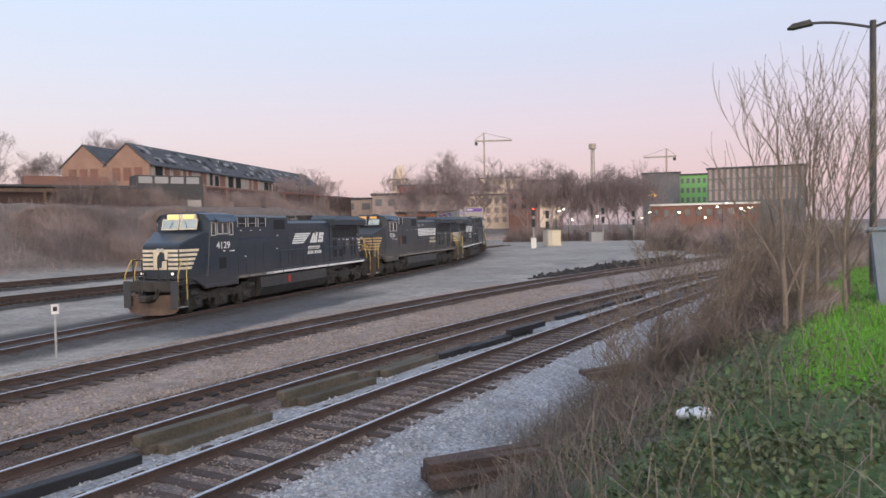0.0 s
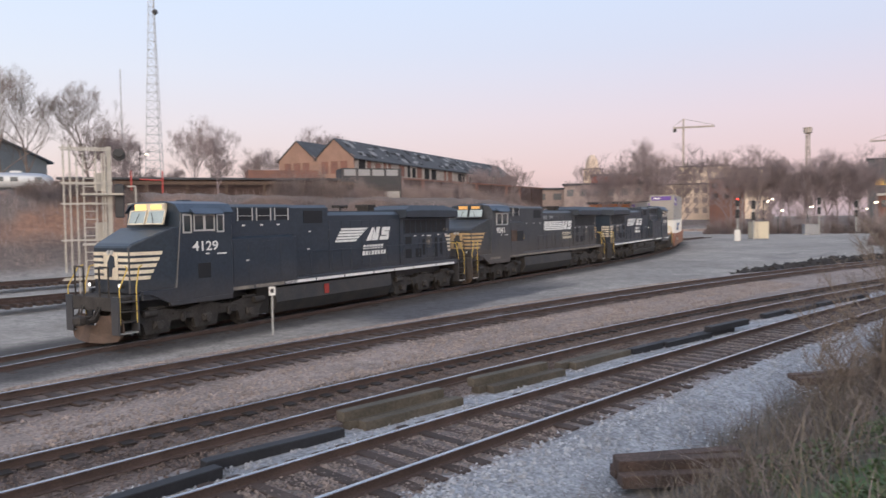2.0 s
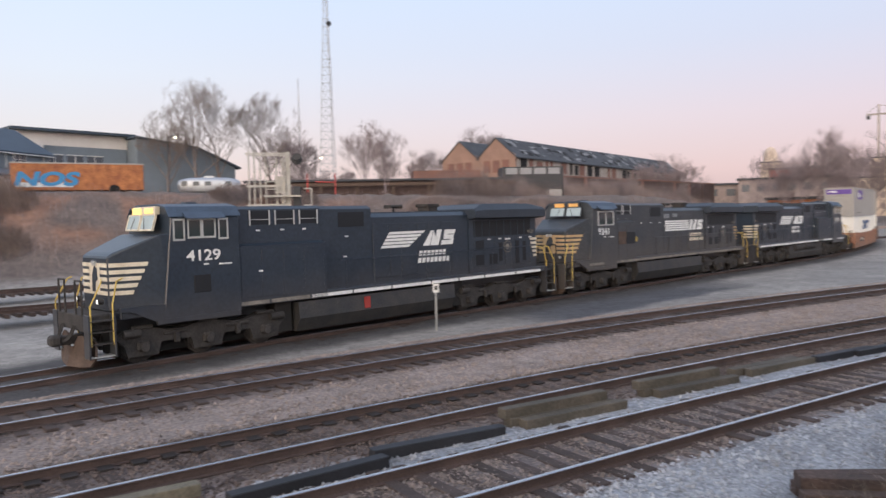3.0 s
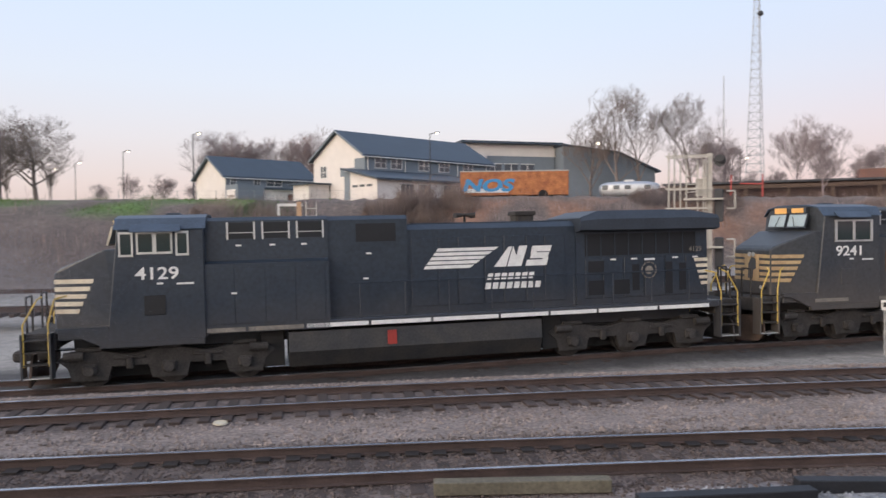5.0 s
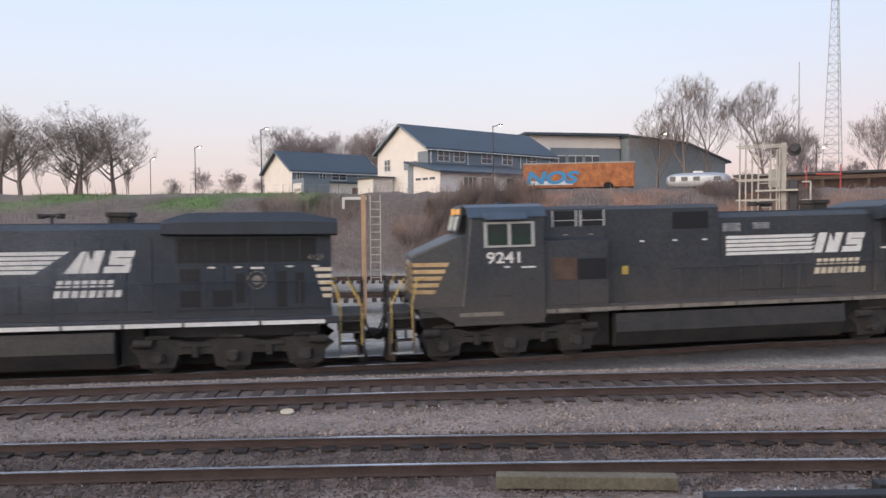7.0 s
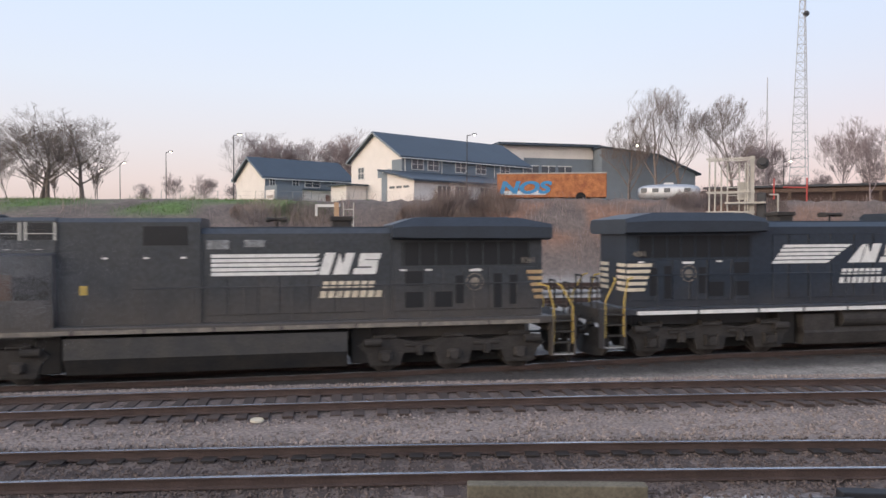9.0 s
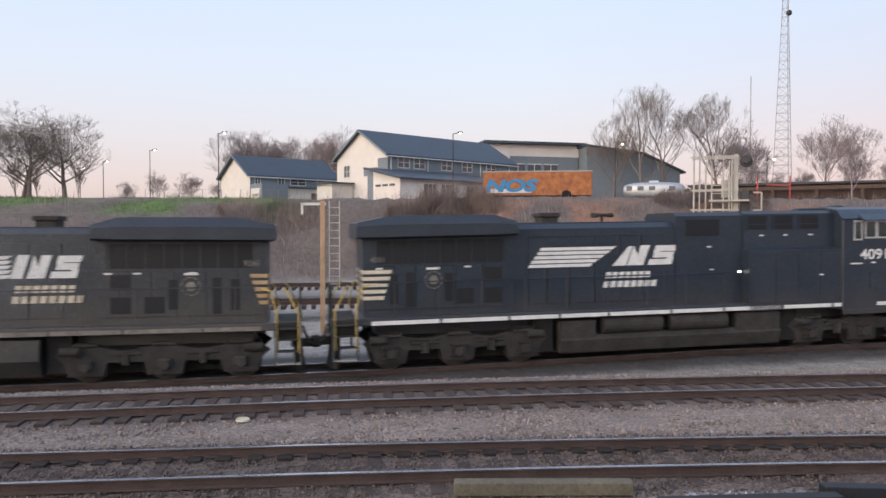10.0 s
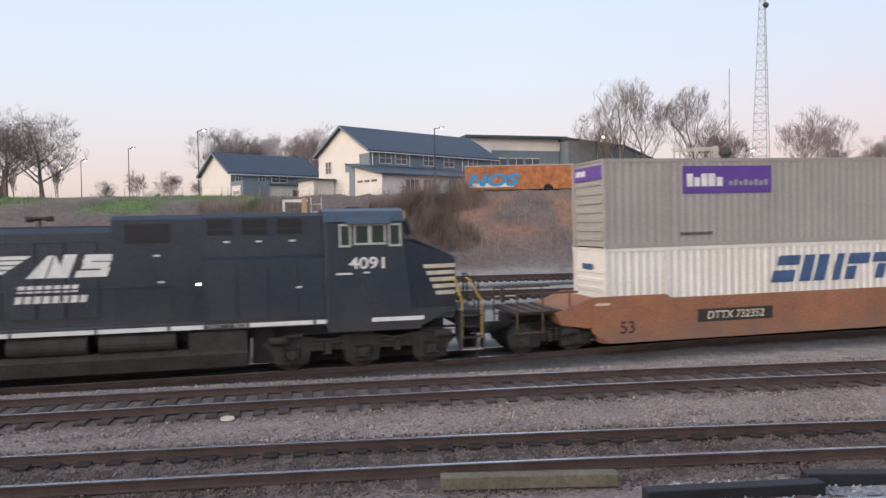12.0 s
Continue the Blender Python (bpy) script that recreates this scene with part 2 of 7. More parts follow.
def ground_z(x, y):
    x, y = np.asarray(x, float), np.asarray(y, float)
    lot = np.maximum(lead_z(x) - 0.32, -0.3)
    bed = HIGH_RAIL - 0.20
    t2, t4 = curve_y(x, TRACK_2), curve_y(x, TRACK_4)
    z = lot + (bed - lot) * (1 - smooth(t2 + 1.9, t2 + 4.2, y))
    # slight crowns between the tracks
    z = z - 0.05 * np.exp(-((y - (curve_y(x, TRACK_3) + t2) / 2) / 0.9) ** 2) * (y < t2)
    for c in (TRACK_4,):
        z = z + 0.02 * (1 - smooth(0.9, 1.5, np.abs(y - curve_y(x, c))))
    t1 = lead_y(x)
    z = z + 0.16 * np.exp(-((y - t1) / 1.9) ** 4) * (np.abs(x) < 200)
    z = z + hill(x, y)
    # near side: shoulder down, then the weedy bank up to the viewer
    near = t4 - y
    z = np.where(near > 1.4, bed - 0.28 * smooth(1.4, 3.0, near), z)
    b = smooth(3.0, 8.5, near)
    z = np.where(near > 2.6, z * (1 - b) + b * 2.55, z)
    return z

# ---- ground ----
def ground_material():
    m = bpy.data.materials.new("yard_ground")
    m.use_nodes = True
    n, l = m.node_tree.nodes, m.node_tree.links
    b = n["Principled BSDF"]
    b.inputs["Roughness"].default_value = 0.93
    at = n.new("ShaderNodeAttribute")
    at.attribute_name = "soil"
    tc = n.new("ShaderNodeTexCoord")
    col = at.outputs["Color"]
    for s, lo, hi in ((0.35, 0.80, 1.15), (2.2, 0.78, 1.2), (14.0, 0.55, 1.4)):
        q, r, x = n.new("ShaderNodeTexNoise"), n.new("ShaderNodeMapRange"), n.new("ShaderNodeMix")
        q.inputs["Scale"].default_value, q.inputs["Detail"].default_value = s, 5
        l.new(tc.outputs["Object"], q.inputs["Vector"])
        r.inputs["From Min"].default_value, r.inputs["From Max"].default_value = 0.3, 0.7
        r.inputs["To Min"].default_value, r.inputs["To Max"].default_value = lo, hi
        l.new(q.outputs[0], r.inputs["Value"])
        x.data_type, x.blend_type = "RGBA", "MULTIPLY"
        x.inputs["Factor"].default_value = 1.0
        l.new(col, x.inputs["A"])
        l.new(r.outputs[0], x.inputs["B"])
        col = x.outputs["Result"]
    bp = n.new("ShaderNodeBump")
    bp.inputs["Strength"].default_value, bp.inputs["Distance"].default_value = 0.6, 0.03
    l.new(q.outputs[0], bp.inputs["Height"])
    l.new(bp.outputs[0], b.inputs["Normal"])
    l.new(col, b.inputs["Base Color"])
    return m


def patchy(x, y, size, seed):
    """Soft uneven noise from 0 to 1."""
    rng = np.random.RandomState(seed)
    v = np.zeros_like(x)
    for k in range(7):
        a, w = rng.uniform(0, 6.28), rng.uniform(0.6, 1.8) / size
        v = v + np.sin((np.cos(a) * x + np.sin(a) * y) * w * 6.28 + rng.uniform(0, 6.28))
    return np.clip(0.5 + v / 6, 0, 1)


def soil_colour(x, y):
    """What covers the ground: ballast, pale lot, asphalt, red bank, turf."""
    def mixin(c, new_c, w):
        return c * (1 - w[..., None]) + np.array(new_c) * w[..., None]
    t1, t2, t3, t4 = lead_y(x), curve_y(x, TRACK_2), curve_y(x, TRACK_3), curve_y(x, TRACK_4)
    c = np.zeros(x.shape + (3,)) + np.array((0.295, 0.272, 0.246))
    c = mixin(c, (0.235, 0.217, 0.200), smooth(0.45, 0.7, patchy(x, y, 23, 3)) * 0.7)
    # dark asphalt beside the train
    w = smooth(19.5, 23, x) * (1 - smooth(34, 46, x)) * (1 - smooth(1.6, 2.1, np.abs(y - (t1 - 3.3) + 0.02 * (x - 30)) + 0.5 * (patchy(x, y, 4, 71) - 0.5)))
    c = mixin(c, (0.082, 0.082, 0.090), w)
    # damp stretch in the far lot
    w = smooth(0, 1, 1 - ((x - 78) / 11) ** 2 - ((y - 22) / 3.0) ** 2) * smooth(0.35, 0.55, patchy(x, y, 7, 5))
    c = mixin(c, (0.15, 0.14, 0.14), w)
    tan = (0.238, 0.192, 0.17)
    c = mixin(c, tan, 1 - smooth(t2 + 2.4, t2 + 3.6, y + 0.9 * (patchy(x, y, 6, 9) - 0.5)))
    for t in (t2, t3):
        c = mixin(c, (0.125, 0.095, 0.083), 1 - smooth(1.1, 2.0, np.abs(y - t)))
    c = mixin(c, (0.13, 0.106, 0.10), 1 - smooth(0.9, 1.5, np.abs(y - t4)))
    # dark ballast of the train's track, painted wider behind it to darken coupler gaps
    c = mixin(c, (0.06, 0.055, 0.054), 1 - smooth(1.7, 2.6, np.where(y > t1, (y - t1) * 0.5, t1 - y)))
    pale = (0.29, 0.30, 0.32)
    c = mixin(c, pale, smooth(1.0, 1.4, t4 - y))
    c = mixin(c, pale, (1 - smooth(0.35, 0.6, np.abs(y - (t4 + 1.55)))) * smooth(3, 7, x))
    # weedy bank
    near = t4 - y
    c = mixin(c, (0.085, 0.072, 0.055), smooth(2.4, 3.2, near + 0.8 * (patchy(x, y, 5, 11) - 0.5)))
    c = mixin(c, (0.055, 0.10, 0.03), smooth(5.6, 7.2, near + 2 * (patchy(x, y, 6, 13) - 0.5)))
    c = mixin(c, (0.13, 0.31, 0.04), smooth(7.8, 8.6, near + 0.04 * (x - 9)) * smooth(8, 9.5, x) * (1 - smooth(26, 32, x)))
    # embankment
    h = hill(x, y)
    c = mixin(c, (0.145, 0.115, 0.10), smooth(0.1, 0.8, h))
    c = mixin(c, (0.25, 0.14, 0.095), smooth(2.2, 4.0, h) * (1 - smooth(7.2, 7.9, h)) * smooth(-2, 6, x) * (1 - smooth(34, 50, x)) * smooth(0.3, 0.6, patchy(x, y, 11, 17)))
    c = mixin(c, (0.10, 0.17, 0.045), smooth(5.6, 7.0, h) * (1 - smooth(-14, -9, x)) * smooth(0.35, 0.65, patchy(x, y, 16, 19)))
    c = mixin(c, (0.15, 0.13, 0.10), smooth(105, 150, y) * 0.8)
    return c


def steps(*runs):
    out = [runs[0][0]]
    for a, b, d in runs:
        k = max(1, int(round((b - a) / d)))
        out += [a + (b - a) * (i + 1) / k for i in range(k)]
    return np.array(out)


def build_ground():
    gx = steps((-2500, -300, 440), (-300, -80, 20), (-80, -30, 4), (-30, 60, 0.8), (60, 140, 2), (140, 400, 13), (400, 2500, 420))
    gy = steps((-2500, -200, 460), (-200, -30, 17), (-30, -6, 2), (-6, 36, 0.35), (36, 110, 1.4), (110, 300, 12), (300, 2500, 440))
    X, Y = np.meshgrid(gx, gy)
    Z = ground_z(X, Y)
    rough = (np.abs(X) < 140) & (Y > -30) & (Y < 110)
    rng = np.random.RandomState(4)
    Z = Z + rough * rng.normal(0, 1, Z.shape) * np.where(hill(X, Y) > 0.5, 0.10, 0.012)
    nx, ny = len(gx), len(gy)
    v = np.stack((X, Y, Z), -1).reshape(-1, 3)
    i = (np.arange(ny - 1)[:, None] * nx + np.arange(nx - 1)[None]).reshape(-1)
    ob = from_arrays("ground", v, np.stack((i, i + 1, i + nx + 1, i + nx), -1).tolist(), ground_material())
    at = ob.data.color_attributes.new("soil", "FLOAT_COLOR", "POINT")
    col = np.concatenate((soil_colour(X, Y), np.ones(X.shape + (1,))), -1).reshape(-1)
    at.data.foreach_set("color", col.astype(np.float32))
    for p in ob.data.polygons:
        p.use_smooth = True
    return tagged(ob, "gravelled rail yard ground rising to a grassy embankment", "ground", kind="structure")


build_ground()

# ---- tracks ----
RAIL_PROFILE = ((-0.07, -0.172), (0.07, -0.172), (0.07, -0.158), (0.012, -0.14), (0.010, -0.045), (0.036, -0.035), (0.036, -0.004), (-0.036, -0.004),
                (-0.036, -0.035), (-0.010, -0.045), (-0.012, -0.14), (-0.07, -0.158))


def sweep(name, line, profile, side, material, parent):
    """Sweeps a profile along a line of (x, y, z, heading), shifted sideways."""
    v, f, k = [], [], len(profile)
    for x, y, z, h in line:
        for a, b in profile:
            d = side + a
            v.append((x - math.sin(h) * d, y + math.cos(h) * d, z + b))
    for i in range(len(line) - 1):
        for j in range(k):
            p, q = i * k + j, i * k + (j + 1) % k
            f.append((p, q, q + k, p + k))
    f += [tuple(range(k))[::-1], tuple(range(len(v) - k, len(v)))]
    return from_arrays(name, v, f, material, parent)


def curve_line(c, x0, x1, z, d=1.0):
    xs = np.arange(x0, x1, d)
    ys = curve_y(xs, c)
    hs = np.arctan2(np.gradient(ys), np.gradient(xs))
    return [(float(x), float(y), z, float(h)) for x, y, h in zip(xs, ys, hs)]


def tie_mesh(material, lx=0.23, ly=2.6, lz=0.18):
    bm = bm_box(-lx / 2, lx / 2, -ly / 2, ly / 2, -lz, 0, bevel=0.012)
    me = bpy.data.meshes.new("sleeper")
    bm.to_mesh(me)
    bm.free()
    me.materials.append(material)
    return me


TIE = tie_mesh(M_tie, ly=2.5)


def track(name, label, line, tie_from, tie_to, gauge=1.505, near=TIE, proud=0.0, polished=True, plated=False):
    base = thing(name, label, "railway track", kind="structure")
    for side in (-gauge / 2, gauge / 2):
        r = sweep("rail", line, RAIL_PROFILE, side, M_rail, base)
        sweep("rail_head", line, ((-0.038, -0.013), (0.038, -0.013), (0.038, -0.004), (0.030, 0.0), (-0.030, 0.0), (-0.038, -0.004)), side, M_steel if polished else M_rail, r)
    plates = bmesh.new()
    rng = random.Random(name)
    P = np.array(line)
    acc = np.concatenate(([0], np.cumsum(np.hypot(np.diff(P[:, 0]), np.diff(P[:, 1])))))
    s = float(np.interp(tie_from, P[:, 0], acc))
    e = float(np.interp(tie_to, P[:, 0], acc))
    while s < e:
        x, y, z, h = (float(np.interp(s, acc, P[:, k])) for k in range(4))
        ob = new("sleeper", near)
        ob.parent = base
        ob.matrix_basis = pose(x, y + rng.uniform(-0.06, 0.06), z - 0.168 - rng.uniform(0, 0.025) + proud, rng.uniform(-0.6, 0.6), 0, math.degrees(h) + rng.uniform(-1.5, 1.5))
        if plated:
            box(plates, -0.115, 0.115, gauge / 2 - 0.27, gauge / 2 + 0.2, -0.03, 0.0, m=pose(x, y, z - 0.140, 0, 0, math.degrees(h)))
        s += 0.5 + rng.uniform(-0.03, 0.03)
    if plated:
        tagged(part("tie_plates", plates, M_plate, base), "dark iron plates under the rail", kind="stuff")
    else:
        plates.free()
    return base


def build_tracks():
    track("track_2", "rusty track in tan ballast with weathered wooden sleepers", curve_line(TRACK_2, -40, 170, HIGH_RAIL), -14, 70, proud=0.02)
    track("track_3", "main track with a polished rail and weathered wooden sleepers", curve_line(TRACK_3, -40, 150, HIGH_RAIL), -11, 62, proud=-0.012, plated=True)
    track("track_4", "track of rusty rails in fresh pale ballast beside a bank", curve_line(TRACK_4, -40, 140, HIGH_RAIL), 3, 62, proud=0.02)
    lead = [(x, y, float(lead_z(x)), h) for s, x, y, h in LEAD[::2] if s < 330]
    track("track_1", "dark track that the freight train runs on", lead, -20, 70)
    for k, (name, y0) in enumerate((("track_5", 39.0), ("track_6", 51.0))):
        xs = np.arange(-60, 130, 2.0)
        ln = [(float(x), y0 + 0.10 * x, 0.72, math.atan(0.10)) for x in xs]
        track(name, "siding of rusty rails on grey gravel below the bank", ln, -20, 60, polished=False)


# ---- locomotives ----
def stripe(name, pts, y, material, parent, label="", thick=0.006):
    """A thin painted panel on a side, from an outline in x and z; y is the side's plane."""
    bm = bmesh.new()
    s = 1 if y > 0 else -1
    prism(bm, pts, y, y + s * thick)
    return part(name, bm, material, parent, label)


# near-black colour stands in for the shade behind the running gear
M_hidden = mat("underside_shade_black", (0.02, 0.018, 0.017), rough=0.9, var=0.3)


def truck_part(parent, x0, wheels, spacing, radius, side_y, kind):
    t = new("truck")
    t.parent = parent
    t.matrix_basis = pose(x0, 0, 0)
    n = len(wheels)
    for sy in (-1, 1):
        bm = bmesh.new()
        top, low = (1.06, 0.55) if kind == "loco" else (0.78, 0.45)
        half = max(wheels) + (0.82 if kind == "loco" else 0.55)
        # cast frame with deeper pedestals over the axles
        outline = [(-half, top - 0.22), (-half + 0.3, top)]
        for i in range(n - 1):
            mid = (wheels[i] + wheels[i + 1]) / 2
            outline += [(wheels[i] + 0.3, top), (mid - 0.15, top - 0.12), (mid + 0.15, top - 0.12), (wheels[i + 1] - 0.3, top)]
        outline += [(half - 0.3, top), (half, top - 0.22)]
        for w in reversed(wheels):
            outline += [(w + 0.56, low + 0.06), (w + 0.46, 0.24), (w - 0.46, 0.24), (w - 0.56, low + 0.06)]
        prism(bm, outline, sy * (side_y - 0.11), sy * (side_y + 0.07))
        f = part("side_frame", bm, M_under, t)
        for w in wheels:
            bm = bmesh.new()
            box(bm, w - 0.2, w + 0.2, sy * (side_y + 0.05), sy * (side_y + 0.19), 0.40, 0.70, bevel=0.05)
            tube(bm, (w, sy * (side_y + 0.18), radius), (w, sy * (side_y + 0.25), radius), 0.14, n=10)
            part("journal_box", bm, M_under, f)
        for i in range(n - 1):
            mid = (wheels[i] + wheels[i + 1]) / 2
            if kind == "loco":
                # brake lever, hanger and a small air cylinder between the axles
                part("brake_lever", bm_box(mid - 0.42, mid + 0.42, sy * (side_y + 0.07), sy * (side_y + 0.12), 0.80, 0.90, bevel=0.02), M_under, f)
                part("brake_hanger", bm_box(mid - 0.09, mid + 0.09, sy * (side_y + 0.07), sy * (side_y + 0.16), 0.52, 0.86, bevel=0.03), M_under, f)
                continue
            bm = bmesh.new()
            for dx in (-0.22, 0.0, 0.22):
                for k in range(5):
                    tube(bm, (mid + dx, sy * (side_y + 0.1), 0.42 + k * 0.09), (mid + dx, sy * (side_y + 0.1), 0.47 + k * 0.09), 0.09, n=8)
            part("spring_set", bm, M_under, f)
        for w in wheels if kind == "loco" else ():
            part("spring_cap", bm_box(w - 0.34, w + 0.34, sy * (side_y - 0.05), sy * (side_y + 0.13), top - 0.02, top + 0.10, bevel=0.04), M_under, f)
        for w in (wheels[0] - 0.62, wheels[-1] + 0.12) if kind == "loco" else wheels[:-1]:
            part("brake_cylinder", bm_tube((w, sy * (side_y + 0.2), top - 0.10), (w + 0.5, sy * (side_y + 0.2), top - 0.10), 0.12, n=10), M_under, f)
    # bolster enlarged into a dark block that closes the view between the wheels
    part("bolster", bm_box(-half + 0.3, half - 0.3, -0.62, 0.62, 0.22, 0.98), M_hidden, t)
    sets = []
    for w in wheels:
        bm = bmesh.new()
        tube(bm, (0, -side_y + 0.1, 0), (0, side_y - 0.1, 0), 0.09, n=8)
        for sy in (-1, 1):
            tube(bm, (0, sy * 0.69, 0), (0, sy * 0.83, 0), radius, n=28)
            tube(bm, (0, sy * 0.66, 0), (0, sy * 0.69, 0), radius + 0.03, n=28)
            tube(bm, (0, sy * 0.83, 0), (0, sy * 0.86, 0), radius * 0.35, n=14)
            for k in range(3):
                a = 2.1 * k
                box(bm, -0.04, 0.04, sy * 0.83, sy * 0.85, -0.03, 0.03, m=Matrix.Translation((0.33 * radius / 0.53 * math.cos(a), 0, 0.33 * radius / 0.53 * math.sin(a))))
        ob = part("wheelset", bm, M_under, t)
        ob.matrix_basis = pose(w, 0, radius)
        sets.append((ob, w, radius))
    return t, sets


def locomotive(number, label, wide, dim_boards, round_tanks, logo, paint, stripes):
    """A six-axle road locomotive, front towards +x, rail heads at z = 0."""
    L = thing("locomotive", label, "locomotive", group="locomotives of the freight train")
    # underframe and walkway
    bm = bmesh.new()
    box(bm, -10.5, 9.6, -1.45, 1.45, 1.42, 1.64, bevel=0.03)
    box(bm, -9.9, 9.4, -0.6, 0.6, 1.0, 1.42)
    part("underframe", bm, paint, L)
    for sy in (-1, 1):
        x = -10.1
        rng = random.Random(number + str(sy))
        end = {"4129": 6.6, "9241": 8.4, "4091": 9.2}[number]
        while x < end - 0.5:
            ln = rng.choice((1.55, 1.8, 2.05))
            x1 = min(x + ln, end)
            y = sy * ((1.54 if x > 5.5 else 1.47) if x > 2.3 else 1.45)
            worn = number == "9241" or (number == "4129" and x > 2.0)
            part("sill_stripe", bm_box(x, x1, y, y + sy * 0.010, 1.43, 1.55), M_dustystripe if worn else M_white, L)
            x = x1 + 0.08
    # nose
    bm = bmesh.new()
    prism(bm, [(8.0, 1.64), (9.75, 1.64), (9.75, 3.24), (9.60, 3.36), (8.35, 3.86), (8.0, 3.86)], -1.0, 1.0)
    for v in bm.verts:
        if v.co.x < 9.0:
            v.co.y *= 1.5
    bmesh.ops.bevel(bm, geom=[e for e in bm.edges], offset=0.04, segments=1, affect="EDGES")
    part("nose", bm, paint, L)
    # cab
    bm = bmesh.new()
    prism_x(bm, [(-1.53, 1.30), (1.53, 1.30), (1.53, 4.36), (1.28, 4.66), (0.7, 4.76), (-0.7, 4.76), (-1.28, 4.66), (-1.53, 4.36)], 5.75, 8.35)
    for v in bm.verts:
        if v.co.x > 8 and v.co.z > 4:
            v.co.x = 8.02
    bmesh.ops.bevel(bm, geom=[e for e in bm.edges], offset=0.03, segments=1, affect="EDGES")
    cab = part("cab", bm, paint, L)
    bm = bmesh.new()
    prism_x(bm, [(-1.57, 4.38), (-1.30, 4.69), (-0.7, 4.79), (0.7, 4.79), (1.30, 4.69), (1.57, 4.38), (1.28, 4.64), (0.7, 4.74), (-0.7, 4.74), (-1.28, 4.64)], 5.7, 8.1)
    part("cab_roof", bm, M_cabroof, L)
    # windscreens, number boards and headlight
    for sy in (-1, 1):
        bm = bmesh.new()
        a = Matrix.Translation((8.345, sy * 0.52, 3.99)) @ pose(0, 0, 0, 0, -16, 0)
        box(bm, -0.02, 0.03, -0.44, 0.44, 0.02, 0.46, m=a)
        ws = part("windscreen", bm, M_windscreen, cab)
        bm = bmesh.new()
        for y0, y1, z0, z1 in ((-0.48, 0.48, 0.46, 0.50), (-0.48, 0.48, -0.03, 0.02), (-0.48, -0.44, 0.0, 0.5), (0.44, 0.48, 0.0, 0.5)):
            box(bm, -0.02, 0.045, y0, y1, z0, z1, m=a)
        part("window_frame", bm, paint if dim_boards else M_cream, ws)
        bm = bm_tube((8.42, sy * 0.5, 4.02), (8.34, sy * 0.35, 4.36), 0.012, n=5)
        part("wiper", bm, M_under, ws)
        part("number_board", bm_box(8.0, 8.24, sy * 0.14, sy * 0.72, 4.50, 4.67, bevel=0.02), M_dimamber if dim_boards else M_amber, cab, "lit amber number board")
    part("number_board_housing", bm_box(7.85, 8.2, -0.8, 0.8, 4.46, 4.72, bevel=0.03), M_cream if not dim_boards else paint, cab)
    bm = bmesh.new()
    for sy in (-0.1, 0.1):
        tube(bm, (9.72, sy, 3.05), (9.79, sy, 3.05), 0.08, n=10)
    part("headlight", bm, M_alu, L)
    for sy in (-1, 1):
        dl = part("ditch_light", bm_tube((9.86, sy * 0.85, 1.95), (10.02, sy * 0.85, 1.95), 0.085, n=12), M_under, L, "round ditch light in a dark housing")
        part("lens", bm_tube((10.021, sy * 0.85, 1.95), (10.028, sy * 0.85, 1.95), 0.066, n=12), M_ditch if number == "4129" else M_alu, dl)
    # side windows with awning and mirrors
    for sy in (-1, 1):
        y = sy * 1.535
        panes = ((6.08, 7.63, 3.50, 4.22),) if number == "9241" else ((6.15, 6.50, 3.66, 4.30), (6.58, 7.52, 3.72, 4.30), (7.60, 7.98, 3.66, 4.30))
        for x0, x1, z0, z1 in panes:
            w = part("side_window", bm_box(x0, x1, y, y + sy * 0.012, z0, z1), M_glass, cab)
            wide_bar = 0.10 if number == "9241" else 0.05
            bm = bmesh.new()
            for a0, a1, c0, c1 in ((x0, x1, z0 - 0.02, z0 + 0.04), (x0, x1, z1 - 0.04, z1 + 0.02), (x0, x0 + wide_bar, z0, z1), (x1 - wide_bar, x1, z0, z1)):
                box(bm, a0, a1, y, y + sy * 0.03, c0, c1)
            if x1 - x0 > 0.6:
                mid = (x0 + x1) / 2
                box(bm, mid - 0.05, mid + 0.05, y, y + sy * 0.03, z0, z1)
            part("window_frame", bm, M_alu, w)
        bm = bmesh.new()
        prism_x(bm, [(y, 4.52), (y, 4.46), (sy * 1.80, 4.30), (sy * 1.80, 4.33)], 6.35, 7.65)
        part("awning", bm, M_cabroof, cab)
        part("door_hatch", bm_box(6.80, 7.36, y, y + sy * 0.02, 2.02, 2.56, bevel=0.008), M_recess if number == "4129" else paint, cab)
        lettering("cab_number", number, 0.47, Matrix.Translation((7.0, sy * 1.536, 3.15)) @ pose(0, 0, 0, 90, 0, 0 if sy < 0 else 180) @ Matrix.Diagonal((1.22, 1, 1, 1)), M_white, cab, "white road number", bold=0.016)
        part("data_bar", bm_box(6.05, 6.5, y, y + sy * 0.006, 2.84, 2.89), M_white, cab)
        part("data_bar", bm_box(6.85, 7.02, y, y + sy * 0.006, 2.86, 2.91), M_white, cab)
    # blower and equipment cabinets behind the cab
    hw = 1.46
    back, shoulder = (2.3, 3.36) if wide else (3.74, 3.62)
    bm = bmesh.new()
    prism_x(bm, [(-hw, 1.40), (hw, 1.40), (hw, shoulder), (1.14, shoulder + 0.08), (1.12, 4.58), (0.95, 4.68), (-0.95, 4.68), (-1.12, 4.58), (-1.14, shoulder + 0.08), (-hw, shoulder)], back, 5.75)
    part("equipment_cabinet", bm, paint, L)
